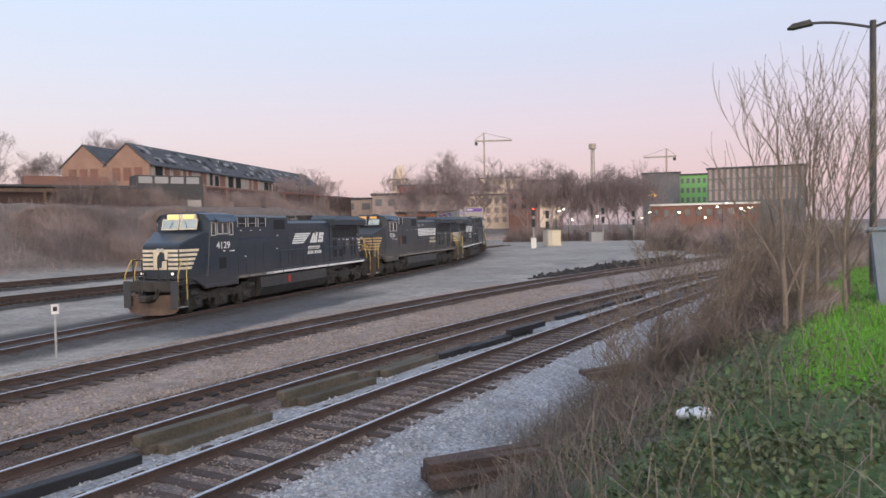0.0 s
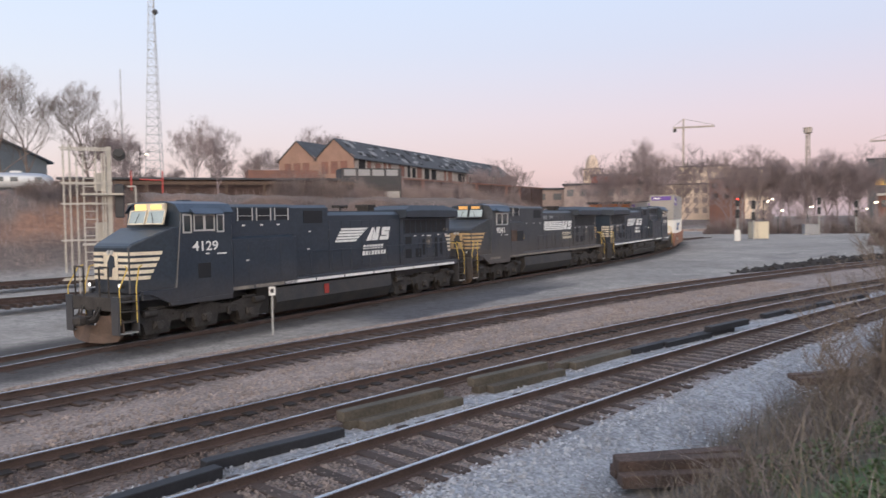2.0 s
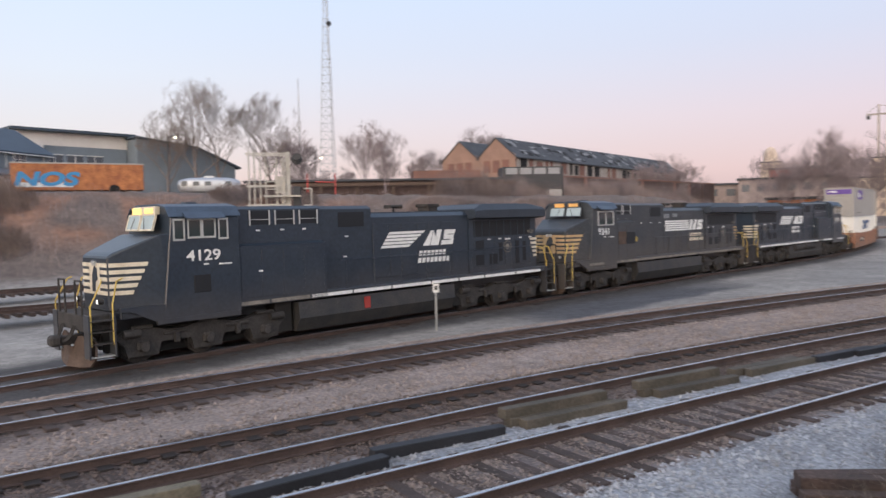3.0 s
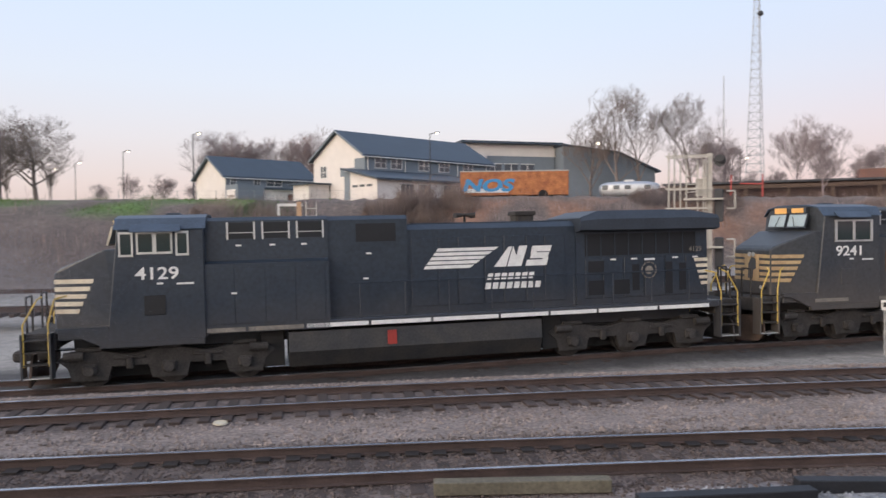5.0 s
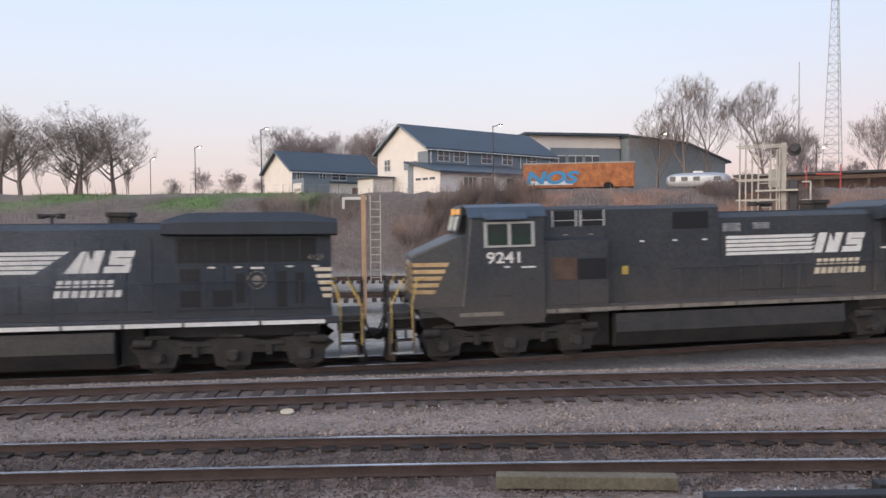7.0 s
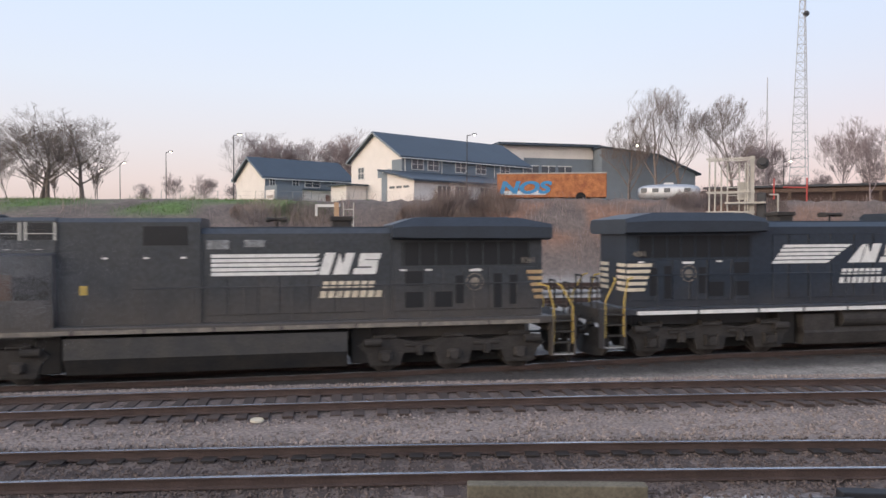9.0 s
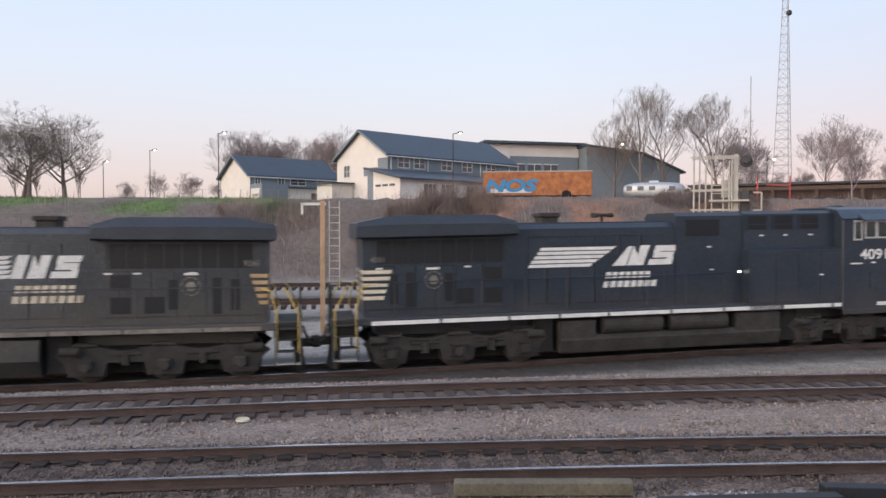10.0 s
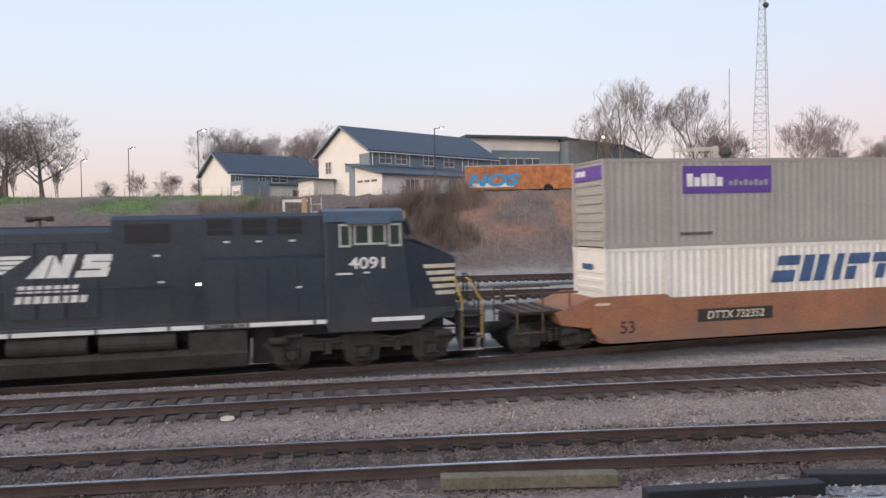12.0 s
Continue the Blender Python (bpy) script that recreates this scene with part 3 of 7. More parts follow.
    for sy in (-1, 1):
        part("side_skirt", bm_box(5.80, 8.55, min(sy * 1.40, sy * 1.536), max(sy * 1.40, sy * 1.536), 1.16, 1.32, bevel=0.01), paint, L)
        bm = bmesh.new()
        prism(bm, [(8.30, 1.16), (8.70, 1.32), (9.30, 1.62), (9.62, 1.64), (9.62, 1.76), (8.30, 1.76)], sy * 1.38, sy * 1.535)
        part("side_skirt", bm, paint, L)
        # access doors on the wide cabinet
        x = back + 0.1
        while x < 5.4:
            w = min(0.85, 5.7 - x)
            part("cabinet_door", bm_box(x + 0.02, x + w - 0.02, sy * hw, sy * (hw + 0.014), 1.66, shoulder - 0.12, bevel=0.006), paint, L)
            x += w
    bm = bmesh.new()
    prism_x(bm, [(-1.05, 1.64), (1.05, 1.64), (1.08, 4.54), (0.9, 4.66), (-0.9, 4.66), (-1.08, 4.54)], -0.1, back)
    part("blower_hood", bm, paint, L)
    # engine hood
    bm = bmesh.new()
    prism_x(bm, [(-1.0, 1.64), (1.0, 1.64), (1.0, 4.20), (0.78, 4.36), (-0.78, 4.36), (-1.0, 4.20)], -5.6, -0.1)
    part("engine_hood", bm, paint, L)
    bm = bmesh.new()
    prism_x(bm, [(-1.05, 1.64), (1.05, 1.64), (1.05, 4.05), (-1.05, 4.05)], -10.30, -5.6)
    rad = part("radiator_cab", bm, paint, L)
    # overhanging radiator wings with sloping ends
    bm = bmesh.new()
    rings = []
    for x, zb, zs, zt, yt in ((-10.5, 3.99, 4.34, 4.46, 1.40), (-10.42, 3.98, 4.36, 4.48, 1.40), (-9.5, 3.98, 4.40, 4.66, 1.24), (-6.25, 4.0, 4.40, 4.66, 1.24), (-5.66, 4.02, 4.36, 4.48, 1.40), (-5.58, 4.02, 4.32, 4.44, 1.40)):
        rings.append([bm.verts.new((x, y, z)) for y, z in ((-1.3, zb), (-1.5, zb + 0.06), (-1.5, zs), (-yt, zt), (yt, zt), (1.5, zs), (1.5, zb + 0.06), (1.3, zb))])
    for p, q in zip(rings, rings[1:]):
        for i in range(8):
            bm.faces.new((p[i], p[(i + 1) % 8], q[(i + 1) % 8], q[i]))
    bm.faces.new(rings[0]), bm.faces.new(rings[-1])
    bmesh.ops.recalc_face_normals(bm, faces=bm.faces)
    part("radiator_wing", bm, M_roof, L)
    for sy in (-1, 1):
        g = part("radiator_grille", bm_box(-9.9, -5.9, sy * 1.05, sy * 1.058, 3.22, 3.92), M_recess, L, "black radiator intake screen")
        for k in range(9):
            x = -9.9 + k * 0.49
            part("screen_bar", bm_box(x, x + 0.03, sy * 1.05, sy * 1.075, 3.2, 3.94), paint, g)
        # louvred doors below
        for k, (x0, x1, z0, z1) in enumerate(((-6.55, -6.0, 2.62, 3.05), (-6.55, -6.0, 1.95, 2.42), (-7.45, -6.9, 1.95, 2.42), (-7.8, -7.55, 2.05, 2.9), (-9.0, -8.75, 1.9, 2.95), (-9.5, -9.25, 2.0, 2.9))):
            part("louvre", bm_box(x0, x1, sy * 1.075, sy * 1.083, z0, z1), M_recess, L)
    # hood doors, latches, vents
    rng = random.Random(number)
    for sy in (-1, 1):
        x = -10.2
        while x < -0.7:
            w = rng.choice((0.62, 0.74, 0.86))
            y = sy * (1.05 if x < -5.6 else 1.0)
            top = 3.15 if x < -5.6 else 3.95
            if not (x < -5.6 < x + w):
                d = part("hood_door", bm_box(x + 0.03, x + w - 0.03, y, y + sy * 0.025, 1.85, top, bevel=0.01), paint, L)
                if x < -5.6 and rng.random() < 0.55:
                    part("door_latch", bm_box(x + w * 0.35, x + w * 0.35 + 0.2, y + sy * 0.025, y + sy * 0.04, 3.06, 3.11), M_white, d)
            x += w
        yq = sy * 1.12
        for k in range(3 if wide else 2):
            x0 = 2.40 + k * 0.98 if wide else 3.72 + k * 0.90
            g = part("intake_grille", bm_box(x0, x0 + 0.80, yq, yq + sy * 0.02, 4.06, 4.52), M_recess, L)
            bm = bmesh.new()
            for a in (x0, x0 + 0.75):
                box(bm, a, a + 0.05, yq, yq + sy * 0.04, 4.04, 4.54)
            box(bm, x0, x0 + 0.8, yq, yq + sy * 0.03, 4.22, 4.24)
            part("grille_frame", bm, M_alu if number != "4091" else paint, g)
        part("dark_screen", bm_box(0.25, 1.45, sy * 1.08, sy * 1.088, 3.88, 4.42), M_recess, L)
        plates = ((4.75, 3.84), (3.8, 3.84), (2.9, 3.84), (1.1, 2.75), (1.0, 3.5), (4.9, 2.5)) if wide else ((4.9, 3.75), (4.1, 3.75), (2.4, 3.5), (1.3, 3.5), (0.3, 3.5))
        for x0, z0 in plates:
            yy = sy * ((1.13 if z0 > shoulder else hw + 0.014) if x0 > back else 1.08)
            part("marker_plate", bm_box(x0, x0 + 0.16, yy, yy + sy * 0.008, z0, z0 + 0.05), M_white, L)
    # roof: exhaust, horn, bell housing, silencer strip
    bm = bmesh.new()
    box(bm, -4.45, -3.85, -0.35, 0.35, 4.34, 4.62, bevel=0.05)
    box(bm, -4.5, -3.8, -0.40, 0.40, 4.58, 4.72, bevel=0.02)
    part("exhaust_outlet", bm, M_under, L)
    horn = part("air_horn", bm_tube((-2.2, 0.0, 4.36), (-2.2, 0.0, 4.62), 0.04, n=6), M_under, L)
    for yy in (-0.16, 0, 0.16):
        part("horn_bell", bm_tube((-2.5, yy, 4.62), (-2.2, yy, 4.64), 0.09, 0.03, n=10), M_under, horn)
        part("horn_bell", bm_tube((-2.2, yy, 4.64), (-1.88, yy, 4.62), 0.03, 0.08, n=10), M_under, horn)
    part("manifold", bm_box(-2.26, -2.14, -0.2, 0.2, 4.60, 4.68, bevel=0.02), M_under, horn)
    part("hood_top_panel", bm_box(-5.5, -0.3, -0.70, 0.70, 4.355, 4.40, bevel=0.01), M_roof, L)
    part("roof_hatch", bm_box(-9.3, -6.4, -0.9, 0.9, 4.63, 4.68, bevel=0.02), M_roof, L)
    part("antenna", bm_box(6.5, 6.9, -0.2, 0.2, 4.77, 4.86, bevel=0.03), M_roof, L)
    # end stripes
    rear = -9.55 if number == "4091" else -9.92
    for sy in (-1, 1):
        for k in range(5):
            z0 = 2.12 + k * 0.205
            bm = bmesh.new()
            xe = 9.10 - 0.10 * k

            def flank(x):
                return sy * (1.012 + (9.75 - x) / 1.75 * 0.5)
            vs = [bm.verts.new(c) for c in ((9.72, flank(9.72), z0), (xe, flank(xe), z0), (xe - 0.04, flank(xe - 0.04), z0 + 0.12), (9.72, flank(9.72), z0 + 0.12))]
            vs2 = [bm.verts.new((v.co.x + 0.004, v.co.y + sy * 0.012, v.co.z)) for v in vs]
            bm.faces.new(vs), bm.faces.new(vs2)
            for i in range(4):
                bm.faces.new((vs[i], vs[(i + 1) % 4], vs2[(i + 1) % 4], vs2[i]))
            bmesh.ops.recalc_face_normals(bm, faces=bm.faces)
            part("nose_stripe", bm, stripes, L, "cream nose stripe")
            part("nose_stripe", bm_box(9.752, 9.760, sy * 0.42, sy * 0.97, z0, z0 + 0.12), stripes, L, "cream nose stripe")
            stripe("end_stripe", [(-10.30, 2.15 + k * 0.195), (rear - 0.14 + 0.06 * k, 2.15 + k * 0.195), (rear - 0.11 + 0.06 * k, 2.26 + k * 0.195), (-10.30, 2.26 + k * 0.195)], sy * 1.084, stripes, L, "cream end stripe")
            part("end_stripe", bm_box(-10.308, -10.30, sy * 0.35, sy * 1.0, 2.15 + k * 0.195, 2.26 + k * 0.195), stripes, L, "cream end stripe")
    part("nose_panel", bm_box(9.752, 9.762, -0.40, 0.40, 2.12, 3.06), stripes, L, "cream nose panel with a dark emblem")
    bm = bmesh.new()
    prism_x(bm, [(-0.2, 2.2), (0.05, 2.2), (0.1, 2.5), (0.25, 2.55), (0.22, 2.9), (0.0, 2.97), (-0.18, 2.7)], 9.762, 9.768)
    part("nose_emblem", bm, paint, L)
    # side emblem: fanning stripes, then slanted blocks, then two bars
    for sy in (-1, 1):
        y = sy * 1.03
        start, run, size = logo

        def fx(u):
            return (start - u) if sy > 0 else (start - run - 2.05 * size + u)
        # reads from left to right on both sides
        slant = run < 3
        for k in range(5):
            z0 = 2.98 + k * 0.132
            a0, a1 = (0.10 * k, run - 0.75 + 0.20 * k) if slant else (0.0, run - 0.05)
            stripe("emblem_stripe", [(fx(a0), z0), (fx(a1), z0), (fx(a1 + 0.14), z0 + 0.098), (fx(a0 + (0.06 if slant else 0)), z0 + 0.098)], y, M_white, L)
        def nb(u):
            return fx(run + (u + 0.55) * 1.05 * size)
        # a wedge, a slanted block with a notch, and three bars, close together
        stripe("emblem_block", [(nb(-0.52), 2.98), (nb(-0.12), 2.98), (nb(0.10), 3.60), (nb(-0.02), 3.60)] if slant else [(nb(-0.52), 2.98), (nb(-0.20), 2.98), (nb(0.02), 3.63), (nb(-0.30), 3.63)], y + sy * 0.003, M_white, L)
        stripe("emblem_block", [(nb(-0.08), 2.98), (nb(0.40), 2.98), (nb(0.62), 3.62), (nb(0.34), 3.62), (nb(0.24), 3.30), (nb(0.14), 3.62)], y + sy * 0.003, M_white, L)
        for z0, a0, a1 in ((3.42, 0.74, 1.40), (3.21, 0.70, 1.30), (2.98, 0.54, 1.26)):
            stripe("emblem_block", [(nb(a0), z0), (nb(a1), z0), (nb(a1 + 0.06), z0 + 0.185), (nb(a0 + 0.06), z0 + 0.185)], y + sy * 0.003, M_white, L)
        stripe("emblem_block", [(nb(0.72), 3.36), (nb(0.92), 3.36), (nb(0.94), 3.44), (nb(0.74), 3.44)], y + sy * 0.003, M_white, L)
        stripe("emblem_block", [(nb(1.12), 3.14), (nb(1.32), 3.14), (nb(1.34), 3.24), (nb(1.14), 3.24)], y + sy * 0.003, M_white, L)
        u0 = run - (0.28 if slant else -0.05)
        for z0, a0, a1, k in ((2.58, u0 + 0.08, u0 + 1.66, 7), (2.29, u0, u0 + 1.88, 8)):
            w = (a1 - a0) / k
            for i in range(k):
                stripe("name_bar", [(fx(a0 + i * w), z0), (fx(a0 + i * w + w * 0.74), z0), (fx(a0 + i * w + w * 0.92), z0 + 0.20), (fx(a0 + i * w + w * 0.18), z0 + 0.20)], y, M_white if slant else M_cream, L)
        # round builder's emblem near the rear
        bm = bmesh.new()
        for i in range(10):
            a = i * 0.628
            tube(bm, (-8.15 + 0.26 * math.cos(a), sy * 1.076, 2.70 + 0.26 * math.sin(a)), (-8.15 + 0.26 * math.cos(a + 0.45), sy * 1.082, 2.70 + 0.26 * math.sin(a + 0.45)), 0.022, n=5)
        em = part("round_emblem", bm, M_dustystripe, L)
        part("emblem_core", bm_tube((-8.15, sy * 1.074, 2.70), (-8.15, sy * 1.084, 2.70), 0.14, n=14), M_dustystripe, em)
        part("number_bracket", bm_box(-8.36, -7.98, sy * 1.075, sy * 1.10, 3.02, 3.09, bevel=0.01), M_white, L)
    for sy in (-1, 1):
        lettering("end_number", number, 0.24, Matrix.Translation((-9.85, sy * 1.085, 3.34)) @ pose(0, 0, 0, 90, 0, 0 if sy < 0 else 180), M_dustystripe, L)
    # handrails along the walkway
    for sy in (-1, 1):
        x = -9.4
        while x < 1.5:
            part("stanchion", bm_tube((x, sy * 1.42, 1.6), (x, sy * 1.42, 2.68), 0.018, n=6), paint, L)
            x += 1.35
        part("handrail", bm_tube((-9.9, sy * 1.42, 2.68), (1.65, sy * 1.42, 2.68), 0.02, n=6), paint, L)
        # corner grab irons and steps
        for x0, d in ((9.72, 1), (-10.45, -1)):
            for k, xx in enumerate((x0 + d * 0.10, x0 + d * 0.72)):
                bm = bmesh.new()
                tube(bm, (xx, sy * 1.46, 0.75), (xx, sy * 1.46, 1.9), 0.024, n=6)
                tube(bm, (xx, sy * 1.46, 1.9), (xx - d * (0.16 if k == 0 else 0.35), sy * 1.40, 2.55), 0.024, n=6)
                tube(bm, (xx - d * (0.16 if k == 0 else 0.35), sy * 1.40, 2.55), (xx - d * 0.42, sy * 1.2, 2.62), 0.024, n=6)
                part("grab_iron", bm, M_yellow, L, "yellow bent grab iron")
            s = part("step_frame", bm_box(x0 + d * 0.04, x0 + d * 0.09, sy * 1.1, sy * 1.5, 0.4, 1.64), paint, L)
            part("step_frame", bm_box(x0 + d * 0.75, x0 + d * 0.80, sy * 1.1, sy * 1.5, 0.4, 1.64), paint, L)
            for z0 in (0.42, 0.78, 1.12, 1.44):
                part("step", bm_box(x0 + d * 0.09, x0 + d * 0.75, sy * 1.12, sy * 1.48, z0, z0 + 0.035), M_alu if z0 < 0.5 else M_under, s)
    # pilots, plow, couplers
    for d, x0 in ((1, 9.7), (-1, -10.45)):
        part("pilot_beam", bm_box(min(x0, x0 + d * 0.8), max(x0, x0 + d * 0.8), -1.2, 1.2, 1.15, 1.62, bevel=0.03), M_under, L)
        bm = bmesh.new()
        xf = x0 + d * 0.62
        half = [(0.0, 0.66, 0.24), (0.30, 0.66, 0.22), (0.42, 0.98, 0.14), (1.05, 1.02, 0.04), (1.38, 0.86, 0.0), (1.45, 0.42, 0.02), (1.22, 0.16, 0.10), (0.70, 0.10, 0.22), (0.0, 0.09, 0.34)]
        edge = half + [(-a, b, c) for a, b, c in half[-2:0:-1]]
        va = [bm.verts.new((xf + d * c, a, b)) for a, b, c in edge]
        vb = [bm.verts.new((xf + d * (c - 0.06), a, b)) for a, b, c in edge]
        ca, cb = bm.verts.new((xf + d * 0.26, 0, 0.4)), bm.verts.new((xf + d * 0.20, 0, 0.4))
        for i in range(len(edge)):
            j = (i + 1) % len(edge)
            bm.faces.new((va[i], va[j], ca)), bm.faces.new((vb[j], vb[i], cb)), bm.faces.new((va[i], vb[i], vb[j], va[j]))
        bmesh.ops.recalc_face_normals(bm, faces=bm.faces)
        part("snow_plow", bm, M_plow if d > 0 else M_under, L, "dusty brown snow plow" if d > 0 else "")
        bm = bmesh.new()
        box(bm, min(x0 + d * 0.5, x0 + d * 1.25), max(x0 + d * 0.5, x0 + d * 1.25), -0.11, 0.11, 0.72, 0.98, bevel=0.03)
        box(bm, min(x0 + d * 1.1, x0 + d * 1.42), max(x0 + d * 1.1, x0 + d * 1.42), -0.2, 0.2, 0.70, 1.02, bevel=0.07)
        part("coupler", bm, M_under, L)
        for yy in (-0.55, -0.4, 0.4, 0.55):
            bm = bmesh.new()
            pv = Vector((x0 + d * 0.85, yy, 1.3))
            for k in range(6):
                nx = Vector((x0 + d * (0.9 + 0.05 * k), yy * (1 - 0.05 * k), 1.2 - 0.16 * k + 0.02 * k * k))
                tube(bm, pv, nx, 0.03, n=6)
                pv = nx
            part("air_hose", bm, M_under, L)
        for sy in (-1, 1):
            bm = bmesh.new()
            for a, b in (((x0 + d * 0.78, sy * 0.45, 1.6), (x0 + d * 0.78, sy * 0.45, 2.6)), ((x0 + d * 0.78, sy * 0.95, 1.6), (x0 + d * 0.78, sy * 0.95, 2.6)), ((x0 + d * 0.78, sy * 0.45, 2.6), (x0 + d * 0.78, sy * 0.95, 2.6))):
                tube(bm, a, b, 0.03, n=6)
            part("end_railing", bm, M_under, L)
    # dark boxes fill the pale gaps between trucks and tank
    for x0, x1 in ((3.62, 4.3), (-5.0, -4.36)):
        part("underfloor_box", bm_box(x0, x1, -1.15, 1.15, 0.32, 1.42, bevel=0.03), M_hidden, L)
    # fuel tank
    bm = bmesh.new()
    if round_tanks:
        prism_x(bm, [(-1.25, 0.85), (-1.42, 0.7), (-1.3, 0.3), (1.3, 0.3), (1.42, 0.7), (1.25, 0.85)], -4.2, 3.5)
        box(bm, -4.2, -3.0, -1.35, 1.35, 0.6, 1.3, bevel=0.03)
        box(bm, 1.9, 3.5, -1.35, 1.35, 0.6, 1.35, bevel=0.03)
    else:
        prism_x(bm, [(-1.4, 1.32), (-1.46, 0.75), (-1.2, 0.28), (1.2, 0.28), (1.46, 0.75), (1.4, 1.32)], -4.25, 3.5)
    part("fuel_tank", bm, M_tank if not round_tanks else M_under, L)
    if round_tanks:
        for sy in (-1, 1):
            for x0 in (-2.75, -0.45):
                part("air_reservoir", bm_tube((x0, sy * 1.18, 1.12), (x0 + 2.0, sy * 1.18, 1.12), 0.27, n=16), M_under, L)
    else:
        for sy in (-1, 1) if number == "4129" else ():
            part("fuel_gauge", bm_box(0.35, 0.62, sy * 1.43, sy * 1.47, 0.82, 1.24), M_red, L, "red fuel filler plate")
    if number == "4091":
        part("step_light", bm_box(2.14, 2.22, -1.11, -1.08, 2.64, 2.71, bevel=0.01), M_lamp, L, "small lit step light")
    if number == "9241":
        part("amber_plate", bm_box(2.95, 3.15, 1.08, 1.10, 2.50, 2.76), M_yellow, L, "amber plate")
        part("rusty_panel", bm_box(4.75, 5.5, 1.474, 1.495, 2.42, 3.12, bevel=0.01), M_plow, L, "rusty access panel")
    if number == "9241":
        part("dark_opening", bm_box(3.80, 4.72, 1.474, 1.486, 2.42, 3.06), M_recess, L)
        part("peeled_panel", bm_box(-0.9, -0.25, 0.99, 1.03, 3.74, 4.02, bevel=0.02), M_galvpeel, L, "bare grey patch of peeled paint")
        part("peeled_panel", bm_box(-1.9, -1.3, 0.99, 1.03, 3.80, 4.02, bevel=0.02), M_galvpeel, L)
    gear = [truck_part(L, x, (-2.08, 0.0, 2.08), 2.08, 0.533, 1.12, "loco") for x in (6.8, -7.45)]
    return L, gear

# ---- well cars and containers ----
M_well = mat("rust_brown_well_car", (0.35, 0.155, 0.08), rough=0.8, var=0.3, scale=1.0, fine=14, tint=(0.25, 0.115, 0.07), dust=((0.20, 0.15, 0.12), 0.2, 1.0, 0.45))
M_greycont = mat("grey_container_paint", (0.345, 0.325, 0.305), rough=0.6, var=0.12, scale=0.7, fine=12)
M_whitecont = mat("white_container_paint", (0.72, 0.71, 0.68), rough=0.6, var=0.12, scale=0.7, fine=12, tint=(0.66, 0.63, 0.57))
M_purple = mat("purple_panel", (0.12, 0.055, 0.30), rough=0.55, var=0.15)
M_blue = mat("blue_lettering", (0.06, 0.12, 0.26), rough=0.55, var=0.3)
M_darklabel = mat("dark_stencil", (0.035, 0.03, 0.03), rough=0.7, var=0.3)


def corrugated(x0, x1, y, z0, z1, pitch=0.28, depth=0.04):
    """A corrugated side sheet, open at the back."""
    bm = bmesh.new()
    sy = 1 if y > 0 else -1
    x, ring = x0, []
    while x < x1 - 0.01:
        for f, d in ((0, 0), (0.35, 0), (0.5, 1), (0.85, 1)):
            xx = min(x + f * pitch, x1)
            ring.append((xx, y - sy * depth * d))
        x += pitch
    ring.append((x1, y))
    vs = [[bm.verts.new((a, b, z)) for a, b in ring] for z in (z0, z1)]
    for i in range(len(ring) - 1):
        bm.faces.new((vs[0][i], vs[0][i + 1], vs[1][i + 1], vs[1][i]))
    return bm


def container(name, label, parent_pose, material, marks):
    c = thing(name, label, "container", parent_pose, group="stacked containers")
    H, HX, HY = 2.87, 8.07, 1.28
    part("box_body", bm_box(-HX + 0.05, HX - 0.05, -HY + 0.06, HY - 0.06, 0.05, H - 0.03), material, c)
    for sy in (-1, 1):
        part("corrugated_side", corrugated(-HX + 0.1, HX - 0.1, sy * HY, 0.14, H - 0.1, depth=0.016 if material is M_greycont else 0.04), material, c)
        for z0, z1 in ((0.0, 0.15), (H - 0.11, H)):
            part("side_rail", bm_box(-HX, HX, sy * (HY - 0.09), sy * (HY + 0.012), z0, z1), material, c)
        for x in (-HX + 0.06, -5.9, 5.9, HX - 0.06):
            p = part("corner_post", bm_box(x - 0.07, x + 0.07, sy * (HY - 0.09), sy * (HY + 0.016), 0.0, H), material, c)
            for z in (0.0, H - 0.12):
                part("corner_casting", bm_box(x - 0.09, x + 0.09, sy * (HY - 0.1), sy * (HY + 0.022), z, z + 0.12, bevel=0.01), material, p)
    part("roof_sheet", bm_box(-HX, HX, -HY, HY, H - 0.04, H + 0.005), material, c)
    for d in (-1, 1):
        for z in (0.25, 0.55, 0.85, 1.15, 1.45, 1.75, 2.05):
            part("end_rib", bm_box(min(d * (HX - 0.05), d * HX), max(d * (HX - 0.05), d * HX), -1.05, 1.05, z, z + 0.14, bevel=0.012), material, c)
        for sy in (-1, 1):
            part("end_post", bm_box(min(d * (HX - 0.1), d * HX), max(d * (HX - 0.1), d * HX), sy * 1.12, sy * HY, 0, H), material, c)
    marks(c)
    return c


